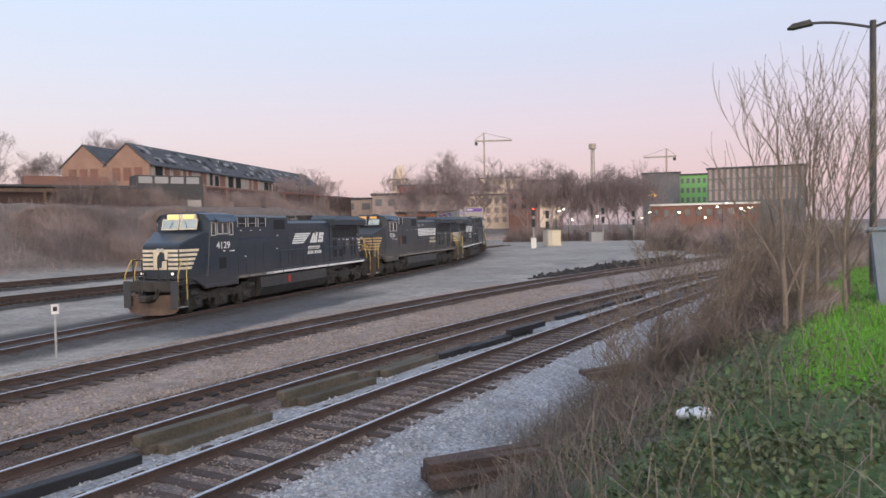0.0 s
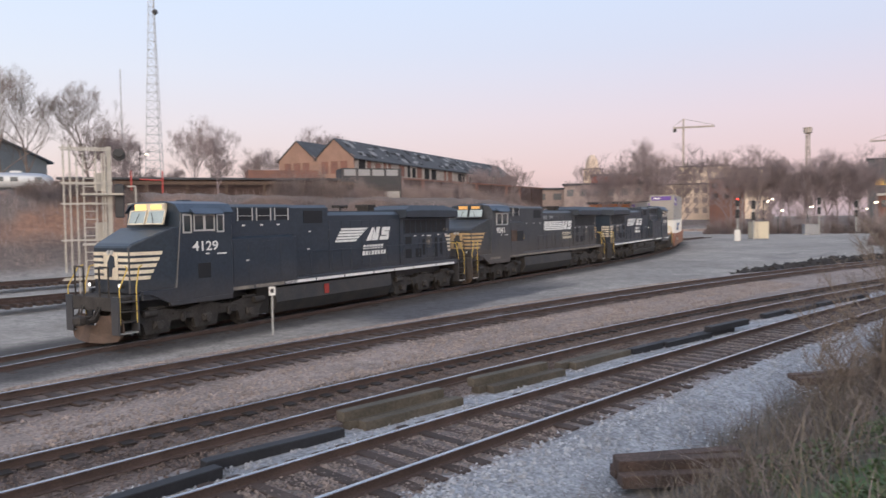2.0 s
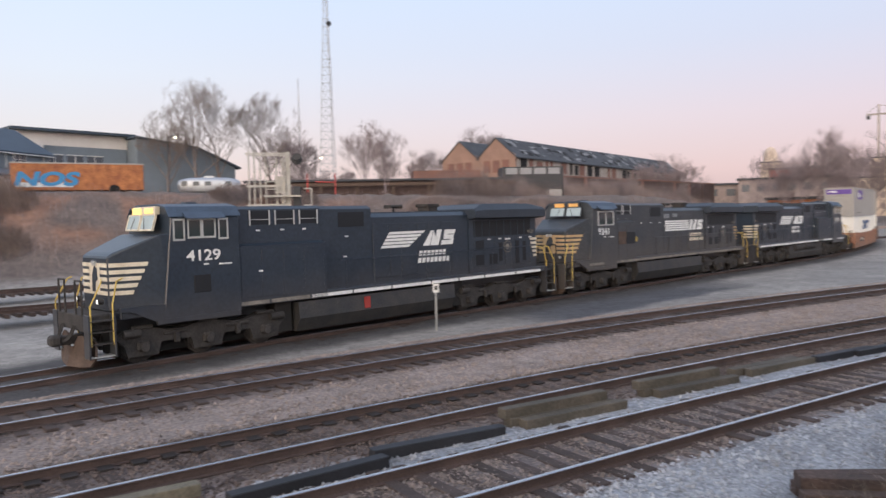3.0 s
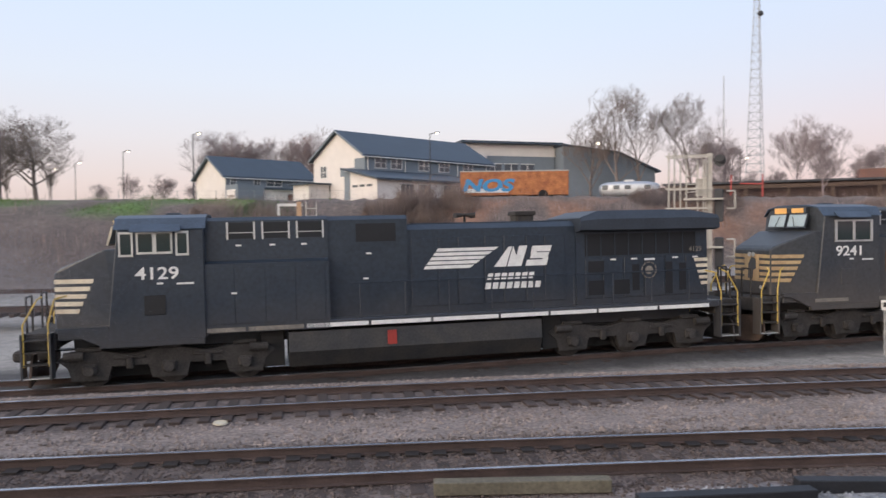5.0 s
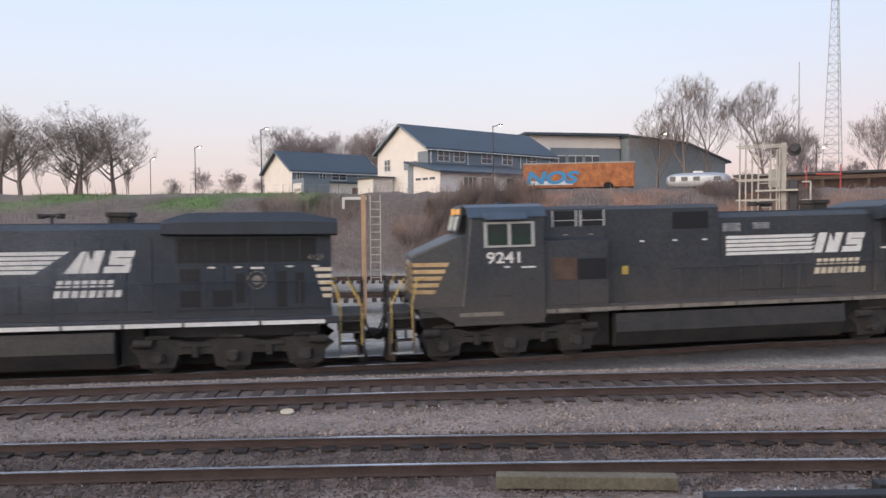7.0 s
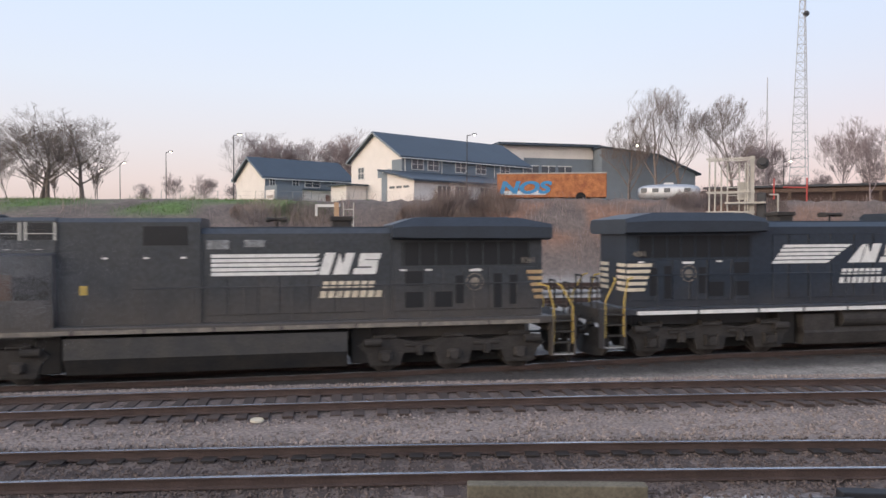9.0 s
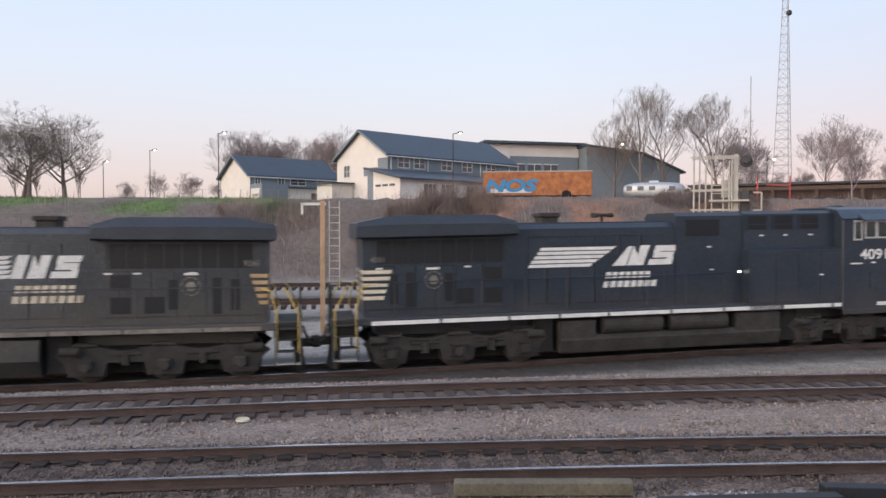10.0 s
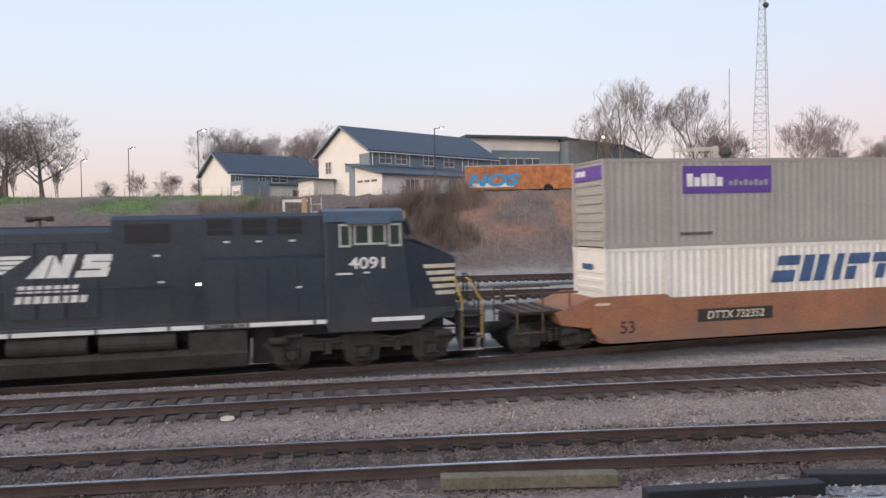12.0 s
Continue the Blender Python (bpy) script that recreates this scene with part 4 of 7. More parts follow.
def parcel_marks(c):
    for sy in (-1, 1):
        d = 1 if sy < 0 else -1
        y = sy * 1.30
        def bx(a0, a1, z0, z1, mm, t=0.006, nm="name_bar"):
            part(nm, bm_box(min(d * a0, d * a1), max(d * a0, d * a1), y, y + sy * t, z0, z1), mm, c)
        part("purple_panel", bm_box(min(d * -5.3, d * -2.0), max(d * -5.3, d * -2.0), y - sy * 0.03, y, 1.72, 2.62), M_purple, c, "purple panel with pale bars")
        for i, (a, w, h) in enumerate(((-5.15, 0.22, 0.42), (-4.88, 0.2, 0.30), (-4.62, 0.22, 0.42), (-4.36, 0.24, 0.42), (-4.06, 0.22, 0.30))):
            bx(a, a + w, 1.95, 1.95 + h, M_white)
        for i in range(8):
            bx(-3.6 + i * 0.19, -3.6 + i * 0.19 + 0.12, 1.97, 2.12 + 0.05 * (i % 2), M_greycont)
        for i in range(10):
            bx(-5.4 + i * 0.12, -5.4 + i * 0.12 + 0.08, 0.36, 0.46, M_darklabel)
    for d in (-1, 1):
        part("purple_panel", bm_box(min(d * 8.07, d * 8.08), max(d * 8.07, d * 8.08), -1.1, 1.1, 2.25, 2.7), M_purple, c)
        for i in range(4):
            part("name_bar", bm_box(min(d * 8.08, d * 8.088), max(d * 8.08, d * 8.088), -0.9 + i * 0.2, -0.76 + i * 0.2, 2.4, 2.58), M_white, c)


def haulier_marks(c):
    for sy in (-1, 1):
        d = 1 if sy < 0 else -1
        y = sy * 1.29
        # slanted blue shapes in a row
        for a, w, z0, z1 in ((-1.95, 0.85, 2.12, 2.45), (-2.05, 0.85, 1.55, 1.95), (-0.95, 0.42, 1.55, 2.45), (-0.38, 0.42, 1.55, 2.45), (0.35, 0.3, 1.55, 2.45), (0.85, 0.85, 2.08, 2.45), (0.85, 0.4, 1.55, 2.0), (1.85, 0.95, 2.12, 2.45), (2.1, 0.35, 1.55, 2.05)):
            sh = 0.28
            pts = [(d * (a + (z0 - 1.55) * sh), z0), (d * (a + w + (z0 - 1.55) * sh), z0), (d * (a + w + (z1 - 1.55) * sh), z1), (d * (a + (z1 - 1.55) * sh), z1)]
            stripe("blue_shape", pts, y, M_blue, c, thick=0.008)
    for d in (-1, 1):
        part("blue_shape", bm_box(min(d * 8.08, d * 8.09), max(d * 8.08, d * 8.09), -0.5, 0.3, 2.15, 2.35), M_blue, c)


def well_car():
    """A double-stack well car along x, rail heads at z = 0."""
    W = thing("well_car", "rust-brown double-stack well car with black stencilling", "freight car", group="well cars")
    bm = bmesh.new()
    for sy in (-1, 1):
        prism(bm, [(-8.6, 0.62), (-8.0, 0.25), (8.0, 0.25), (8.6, 0.62), (8.6, 1.75), (6.0, 1.75), (5.85, 1.62), (-5.85, 1.62), (-6.0, 1.75), (-8.6, 1.75)], sy * 1.34, sy * 1.44)
    box(bm, -8.2, 8.2, -1.34, 1.34, 0.25, 0.34)
    box(bm, -8.3, -8.2, -1.34, 1.34, 0.3, 1.5)
    box(bm, 8.2, 8.3, -1.34, 1.34, 0.3, 1.5)
    part("well_body", bm, M_well, W)
    for d in (-1, 1):
        bm = bmesh.new()
        prism(bm, [(d * 8.55, 0.75), (d * 9.6, 0.9), (d * 9.8, 1.3), (d * 8.55, 1.75)], -1.34, 1.34)
        part("end_bulkhead", bm, M_well, W)
        bm = bmesh.new()
        box(bm, min(d * 8.6, d * 11.1), max(d * 8.6, d * 11.1), -1.2, 1.2, 1.28, 1.36)
        box(bm, min(d * 9, d * 11.2), max(d * 9, d * 11.2), -0.3, 0.3, 0.85, 1.28)
        part("end_platform", bm, M_under, W)
        for sy in (-1, 1):
            bm = bmesh.new()
            for x in (9.3, 10.2, 11.05):
                tube(bm, (d * x, sy * 1.25, 0.7), (d * x, sy * 1.25, 1.95), 0.03, n=6)
            tube(bm, (d * 9.0, sy * 1.25, 1.95), (d * 11.05, sy * 1.25, 1.95), 0.03, n=6)
            tube(bm, (d * 10.2, sy * 1.25, 0.72), (d * 11.05, sy * 1.25, 0.72), 0.03, n=6)
            part("end_railing", bm, M_plow, W)
        part("brake_wheel", bm_tube((d * 10.85, -0.85, 1.75), (d * 10.89, -0.85, 1.75), 0.28, n=16), M_plow, W)
        for x in (9.55, 9.95, 10.35, 10.75):
            part("deck_grating", bm_box(min(d * x, d * (x + 0.2)), max(d * x, d * (x + 0.2)), -1.28, 1.28, 1.36, 1.40), M_plow, W)
        for z in (0.75, 1.05, 1.35, 1.65):
            part("ladder_rung", bm_tube((d * 10.25, -1.27, z), (d * 11.0, -1.27, z), 0.022, n=6), M_cream if z > 1.6 else M_plow, W)
        bm = bmesh.new()
        box(bm, min(d * 11.1, d * 11.7), max(d * 11.1, d * 11.7), -0.12, 0.12, 0.72, 0.98, bevel=0.03)
        part("coupler", bm, M_under, W)
    for sy in (-1, 1):
        y = sy * 1.442
        rot = pose(0, 0, 0, 90, 0, 0 if sy < 0 else 180)
        d = 1 if sy < 0 else -1
        part("stencil_panel", bm_box(min(d * -4.9, d * -2.1), max(d * -4.9, d * -2.1), min(y, y + sy * 0.004), max(y, y + sy * 0.004), 0.78, 1.2), M_darklabel, W)
        lettering("reporting_mark", "DTTX 732352", 0.36, Matrix.Translation((d * -3.5, y + sy * 0.004, 0.98)) @ rot, M_cream, W, shear=0.15)
        lettering("size_mark", "53", 0.55, Matrix.Translation((d * -7.4, y, 0.72)) @ rot, M_darklabel, W)
        part("side_lamp", bm_box(min(d * -8.5, d * -8.0), max(d * -8.5, d * -8.0), min(y, y + sy * 0.01), max(y, y + sy * 0.01), 1.48, 1.56), M_cream, W)
    gear = [truck_part(W, x, (-0.86, 0.86), 1.72, 0.46, 1.0, "car") for x in (9.9, -9.9)]
    return W, gear


# ---- the train ----
SPEED = (-0.004784, 0.008515, -6.79873, 108.755)


def number_s(t):
    """Distance along the track of the leading cab's number."""
    return float(np.polyval(SPEED, t))


def build_train():
    cars = []
    cars.append((*locomotive("4129", "black six-axle diesel locomotive with cream nose stripes and lit number boards", True, False, False, (-0.60, 2.22, 0.93), M_black, M_cream), -4.2 + 11.15, 7.0, True))
    cars.append((*locomotive("9241", "black weathered diesel locomotive with gold nose stripes", False, True, False, (-0.38, 3.02, 0.90), M_worn, M_gold), -4.2 + 11.15 + 22.5, 7.0, True))
    cars.append((*locomotive("4091", "black diesel locomotive running backwards with round air tanks", True, True, True, (-0.09, 2.80, 1.10), M_black, M_cream), -4.2 + 11.15 + 45.9, 7.0, False))
    first = -4.2 + 11.15 + 45.9 + 11.25 + 11.45
    for k in range(3):
        W, gear = well_car()
        cars.append((W, gear, first + 23.6 * k, 9.9, True))
    for k in range(3):
        for lev, (lab, mm, marks) in enumerate((("white corrugated container with blue slanted shapes, sitting in a well car", M_whitecont, haulier_marks), ("grey corrugated container with a purple panel, stacked on top", M_greycont, parcel_marks))):
            c = container("container", lab, None, mm, marks)
            cars.append((c, [], first + 23.6 * k, 9.9, True, 0.40 + 2.88 * lev))
    return cars


TRAIN = build_train()


def vehicle_pose(s, half, ahead, lift=0.0):
    a, b = lead_at(s - half), lead_at(s + half)
    mid = [(p + q) / 2 for p, q in zip(a, b)]
    h = math.degrees(math.atan2(b[1] - a[1], b[0] - a[0]))
    up = math.degrees(math.atan2(b[2] - a[2], 2 * half))
    turn = h + 180 if ahead else h
    return pose(mid[0], mid[1], mid[2], 0, up if ahead else -up, turn) @ pose(0, 0, lift)


def motions():
    for ob, a, b in HAZE:
        walk(ob, [(0.0, pose(*a)), (12.0, pose(*b))])
    for car in TRAIN:
        ob, gear, off, half, ahead = car[:5]
        lift = car[5] if len(car) > 5 else 0.0
        ts = [i * 0.5 for i in range(25)]
        walk(ob, [(t, vehicle_pose(number_s(t) + off, half, ahead, lift)) for t in ts])
        for tr, sets in gear:
            px = tr.matrix_basis.translation.x
            rows = []
            for t in ts:
                s = number_s(t) + off
                along = s - px if ahead else s + px
                body = vehicle_pose(s, half, ahead).to_euler().z
                h = lead_at(along)[3] + (math.pi if ahead else 0)
                rows.append((t, pose(px, 0, 0, 0, 0, math.degrees((h - body + math.pi) % (2 * math.pi) - math.pi))))
            walk(tr, rows)
            for w, wx, r in sets:
                rows = []
                for i in range(181):
                    t = i / 15
                    roll = (number_s(0) - number_s(t)) / r * (1 if ahead else -1)
                    rows.append((t, pose(wx, 0, r, 0, math.degrees(roll), 0)))
                walk(w, rows)

# ---- exhaust haze ----
def exhaust_haze(label, size, count, fleck, seed):
    """Drifting exhaust: a loose cloud of tiny soot flecks, thinning outwards."""
    rng = np.random.RandomState(seed)
    P = rng.normal(0, 0.42, (count, 3)) * np.array(size)
    P += 0.25 * np.stack([np.sin(1.3 * P[:, (k + 1) % 3] + k) for k in range(3)], -1)
    V = P[:, None] + rng.normal(0, fleck, (count, 3, 3))
    F = np.arange(count * 3).reshape(count, 3)
    return tagged(from_arrays("exhaust_haze", V.reshape(-1, 3).tolist(), F.tolist(), M_soot), label, "smoke", kind="stuff")


M_soot = mat("blue_grey_exhaust", (0.30, 0.32, 0.36), rough=1.0, var=0.1)
HAZE = [(exhaust_haze("thin blue-grey diesel exhaust drifting beside the train", (3.0, 0.8, 1.5), 70000, 0.0045, 301), (-8.8, 18.9, 3.0), (-11.5, 18.3, 3.2))]

# ---- plants ----
M_bankbrush = mat("pale_dead_stems", (0.285, 0.23, 0.20), rough=0.95, var=0.3, scale=0.8, fine=8, tint=(0.17, 0.135, 0.12), island=0.6)
M_bark = mat("grey_brown_bark", (0.25, 0.205, 0.185), rough=0.95, var=0.35, scale=2, fine=20)
# paler than the near bark: distance haze is put into this colour
M_farbark = mat("haze_tinted_twigs", (0.30, 0.242, 0.245), rough=0.95, var=0.3, scale=1, fine=10)
M_sapling = mat("pale_sapling_bark", (0.21, 0.165, 0.135), rough=0.9, var=0.3, scale=3, fine=25)
M_brush = mat("dead_brush_stems", (0.285, 0.225, 0.208), rough=0.95, var=0.3, scale=0.6, fine=8, tint=(0.18, 0.142, 0.136), island=0.6)
M_straw = mat("pale_dry_grass", (0.25, 0.205, 0.15), rough=0.95, var=0.3, scale=0.8, fine=8, island=0.5)
M_thicket = mat("dark_tangled_stems", (0.27, 0.205, 0.175), rough=0.95, var=0.35, scale=0.6, fine=8, tint=(0.16, 0.122, 0.108), island=0.6)
M_weed = mat("green_weed_leaf", (0.070, 0.128, 0.042), rough=0.75, var=0.4, scale=0.7, fine=9, tint=(0.125, 0.125, 0.072), island=0.55)
M_grass = mat("bright_spring_grass", (0.16, 0.40, 0.04), rough=0.7, var=0.3, scale=0.5, fine=8, island=0.4)
M_turf = mat("embankment_turf", (0.12, 0.18, 0.055), rough=0.8, var=0.3, scale=0.5, fine=8, island=0.4)


def limb_rings(v, f, path, radii, n):
    base = len(v)
    up = Vector((0, 0, 1))
    for i, p in enumerate(path):
        d = (path[min(i + 1, len(path) - 1)] - path[max(i - 1, 0)]).normalized()
        a = d.orthogonal().normalized()
        b = d.cross(a)
        for k in range(n):
            t = 2 * math.pi * k / n
            v.append(p + (a * math.cos(t) + b * math.sin(t)) * radii[i])
    for i in range(len(path) - 1):
        for k in range(n):
            p, q = base + i * n + k, base + i * n + (k + 1) % n
            f.append((p, q, q + n, p + n))


def bare_tree(rng, height, spread, trunk_r, depth, bare=0.25, fan=0.75, rise=0.25, kids=(3, 4), twig=0.012, first=0.42, crown=None):
    """Trunk and crown of a leafless tree, as two vertex and face lists; crown: half width of a rounded outline, in heights."""
    tv, tf, cv, cf = [], [], [], []

    def inside(p):
        if crown is None:
            return True
        return (p.x ** 2 + p.y ** 2) / (crown * height) ** 2 + ((p.z / height - 0.56) / 0.44) ** 2 < 1.0

    def grow(p, d, length, r, level):
        segs = 5 if level == 0 else (4 if level < 3 else 3)
        path, radii = [p.copy()], [r]
        for i in range(segs):
            d = (d + Vector((rng.uniform(-1, 1), rng.uniform(-1, 1), rng.uniform(-0.5, 0.9))) * (0.10 + (0.07 if crown else 0.05) * level)).normalized()
            q = p + d * (length / segs)
            if level > 0 and not inside(q):
                break
            p = q
            path.append(p.copy())
            radii.append(max(twig * 0.6, r * (1 - 0.55 * (i + 1) / segs)))
        n = len(path) - 1
        if n < 1:
            return
        limb_rings(tv if level == 0 else cv, tf if level == 0 else cf, path, radii, 7 if level == 0 else (5 if level == 1 else 3))
        if level >= depth:
            return
        turn = rng.uniform(0, 6.283)
        count = rng.randint(*kids) + (3 if level == 0 else 0)
        for k in range(count):
            t = bare + (1 - bare) * (k + rng.random()) / count if level == 0 else rng.uniform(0.25, 1.0)
            i = min(int(t * n), n - 1)
            q = path[i].lerp(path[i + 1], t * n - i)
            a = turn + 2.4 * k + rng.uniform(-0.5, 0.5)
            side = Vector((math.cos(a), math.sin(a), 0))
            nd = (d * (1 - fan) + side * fan * spread + Vector((0, 0, rise * rng.uniform(0.3, 1.5)))).normalized()
            grow(q, nd, length * rng.uniform(0.52, 0.8), max(twig, r * (1 - 0.5 * t) * rng.uniform(0.36, 0.62)), level + 1)
        grow(p, (d + Vector((rng.uniform(-0.3, 0.3), rng.uniform(-0.3, 0.3), 0.1))).normalized(), length * 0.6, max(twig, r * 0.45), level + 1)

    grow(Vector((0, 0, -0.2)), Vector((0, 0, 1)), height * first, trunk_r, 0)
    return tv, tf, cv, cf


def tree(label, seed, height, m, material, **kw):
    t = thing("tree", label, "tree", group="bare trees")
    tv, tf, cv, cf = bare_tree(random.Random(seed), height, kw.pop("spread", 1.0), kw.pop("trunk_r", height * 0.02), kw.pop("depth", 4), **kw)
    top = max(v.z for v in cv)
    s = height / top
    from_arrays("trunk", [v * s for v in tv], tf, material, t)
    from_arrays("crown", [v * s for v in cv], cf, material, t)
    t.matrix_basis = m
    return t


def at_ground(x, y, sink=0.1, turn=0.0):
    return pose(x, y, float(ground_z(x, y)) - sink, 0, 0, turn)


def blades(name, label, category, P, H, W, lean, material, seed, segs=2):
    """Thin bent stems or blades, three-sided, one mesh."""
    rng = np.random.RandomState(seed)
    n = len(P)
    a = rng.uniform(0, 2 * np.pi, n)
    side = np.stack((np.cos(a), np.sin(a), np.zeros(n)), -1)
    b = rng.uniform(0, 2 * np.pi, n)
    bend = np.stack((np.cos(b), np.sin(b), np.zeros(n)), -1) * (lean * rng.uniform(0.2, 1, n))[:, None]
    rows = []
    for k in range(segs + 1):
        t = k / segs
        c = P + bend * (t ** 1.6 * H)[:, None] + np.array((0, 0, 1)) * (t * H * (1 - 0.3 * lean * t))[:, None]
        w = (W * (1 - 0.8 * t))[:, None]
        rows += [c + side * w, c - side * w]
    V = np.stack(rows, 1)
    k = 2 * (segs + 1)
    base = (np.arange(n) * k)[:, None]
    F = []
    for s in range(segs):
        F.append(base + np.array([[2 * s, 2 * s + 1, 2 * s + 3, 2 * s + 2]]))
    F = np.stack(F, 1).reshape(-1, 4)
    ob = from_arrays(name, V.reshape(-1, 3).tolist(), F.tolist(), material)
    return tagged(ob, label, category, kind="stuff")


def leaves(name, label, category, P, size, material, seed):
    rng = np.random.RandomState(seed)
    n = len(P)
    u = rng.normal(size=(n, 3))
    u /= np.linalg.norm(u, axis=1)[:, None]
    w = np.cross(u, rng.normal(size=(n, 3)))
    w /= np.linalg.norm(w, axis=1)[:, None]
    s = (size * rng.uniform(0.5, 1.3, n))[:, None]
    V = np.stack((P - u * s, P + w * s * 0.55, P + u * s, P - w * s * 0.55), 1)
    F = np.arange(n * 4).reshape(n, 4)
    return tagged(from_arrays(name, V.reshape(-1, 3).tolist(), F.tolist(), material), label, category, kind="stuff")


def scatter(n, x0, x1, y0, y1, seed, keep=None, power=1.0):
    rng = np.random.RandomState(seed)
    x = x0 + (x1 - x0) * rng.uniform(0, 1, n) ** power
    y = rng.uniform(y0, y1, n)
    if keep is not None:
        k = keep(x, y) > rng.uniform(0, 1, n)
        x, y = x[k], y[k]
    return np.stack((x, y, ground_z(x, y)), -1), rng


def build_bank_plants():
    def near(x, y):
        return curve_y(x, TRACK_4) - y
    P, rng = scatter(34000, 4, 62, -3.5, 6.0, 31, lambda x, y: smooth(2.5, 3.3, near(x, y)) * (1 - 0.78 * smooth(5.8, 7.4, near(x, y))) * (1 - 0.93 * ((x > 6.0) & (x < 12.6) & (y > 3.9))), 1.6)
    n = len(P)
    blades("brush", "tangled dead brown brush on the bank beside the track", "brush", P, rng.uniform(0.25, 1.0, n) * (0.6 + 0.6 * patchy(P[:, 0], P[:, 1], 4, 3)), rng.uniform(0.003, 0.008, n), rng.uniform(0.5, 1.9, n), M_bankbrush, 5, 4)
    P, rng = scatter(7000, 4, 40, 0.5, 5.2, 32, lambda x, y: smooth(2.7, 3.6, near(x, y)) * (1 - 0.8 * smooth(5.0, 6.5, near(x, y))) * (1 - 0.93 * ((x > 6.0) & (x < 12.6) & (y > 3.9))), 1.5)
    n = len(P)
    blades("dry_grass", "pale dry grass stalks standing in the brush", "grass", P, rng.uniform(0.3, 0.9, n), rng.uniform(0.004, 0.008, n), rng.uniform(0.3, 1.1, n), M_straw, 6, 3)
    P, rng = scatter(150000, 2.2, 34, -4.0, 3.6, 33, lambda x, y: smooth(5.4, 7.2, near(x, y) + 2.4 * (patchy(x, y, 3, 7) - 0.5)) * (0.15 + 0.85 * patchy(x, y, 2.2, 21)) * (1 - 0.9 * smooth(8.0, 9.5, x) * smooth(7.7, 8.5, near(x, y) + 0.04 * (x - 9))) * (1 - 0.6 * smooth(9, 12, x)), 1.9)
    P[:, 2] += rng.uniform(0.0, 0.22, len(P)) * (0.4 + patchy(P[:, 0], P[:, 1], 1.7, 8))
    leaves("weeds", "low green weeds and ivy on the bank", "weeds", P, 0.034, M_weed, 7)
    P, rng = scatter(34000, -12, 2.4, -6.0, 3.0, 37, lambda x, y: smooth(5.0, 6.6, near(x, y) + 1.6 * (patchy(x, y, 3, 7) - 0.5)) * (0.3 + 0.7 * patchy(x, y, 2.2, 21)))
    P[:, 2] += rng.uniform(0.0, 0.18, len(P)) * (0.4 + patchy(P[:, 0], P[:, 1], 1.7, 8))
    leaves("weeds", "low green weeds underfoot at the top of the bank", "weeds", P, 0.042, M_weed, 17)
    P, rng = scatter(9000, -14, 4.5, 0.0, 6.2, 38, lambda x, y: smooth(2.5, 3.3, near(x, y)) * (1 - 0.75 * smooth(6.4, 7.6, near(x, y))))
    n = len(P)
    blades("brush", "dead brown brush along the foot of the bank", "brush", P, rng.uniform(0.2, 0.8, n), rng.uniform(0.004, 0.010, n), rng.uniform(0.3, 1.3, n), M_bankbrush, 18, 3)
    P, rng = scatter(60000, 8.0, 30, -5, 1.6, 34, lambda x, y: smooth(7.9, 8.6, near(x, y) + 0.04 * (x - 9)) * smooth(8.0, 9.5, x), 1.5)
    n = len(P)
    blades("lawn", "bright green spring grass at the top of the bank", "grass", P, rng.uniform(0.06, 0.17, n), rng.uniform(0.006, 0.012, n), rng.uniform(0.2, 0.8, n), M_grass, 8)
    # upright weeds along the foot of the embankment and all over it
    def bank(x, y):
        h = hill(x, y)
        return smooth(0.05, 0.6, h) * (1 - 0.93 * smooth(6.9, 7.6, h)) * (0.25 + 0.75 * smooth(0.3, 0.6, patchy(x, y, 9, 41)))
    P, rng = scatter(60000, -40, 120, 44, 96, 35, lambda x, y: bank(x, y) * (1 - 0.85 * smooth(-12, -20, x) * smooth(4, 6, hill(x, y))))
    n = len(P)
    blades("brush", "purplish brown winter brush covering the embankment", "brush", P, rng.uniform(0.5, 1.7, n) * (0.4 + 0.9 * patchy(P[:, 0], P[:, 1], 14, 43)), rng.uniform(0.012, 0.03, n), rng.uniform(0.2, 0.9, n), M_brush, 9)
    P, rng = scatter(22000, -50, -6, 62, 100, 36, lambda x, y: smooth(5.4, 6.8, hill(x, y)) * smooth(0.35, 0.65, patchy(x, y, 16, 19)))
    n = len(P)
    blades("turf", "green turf on the crown of the embankment", "grass", P, rng.uniform(0.12, 0.4, n), rng.uniform(0.02, 0.04, n), rng.uniform(0.2, 0.8, n), M_turf, 10)


def shrub(label, x, y, r, h, seed, count, material, z=None):
    rng = np.random.RandomState(seed)
    a, d = rng.uniform(0, 6.283, count), np.sqrt(rng.uniform(0, 1, count)) * r
    px, py = x + d * np.cos(a) * 1.3, y + d * np.sin(a) * 0.7
    P = np.stack((px, py, ground_z(px, py)), -1)
    H = h * (1 - 0.75 * (d / r) ** 2) * rng.uniform(0.45, 1.05, count)
    ob = blades("shrub", label, "shrub", P, H, rng.uniform(0.008, 0.02, count), rng.uniform(0.2, 1.0, count), material, seed, 3)
    ob["kind"] = ""
    del ob["kind"]
    return ob


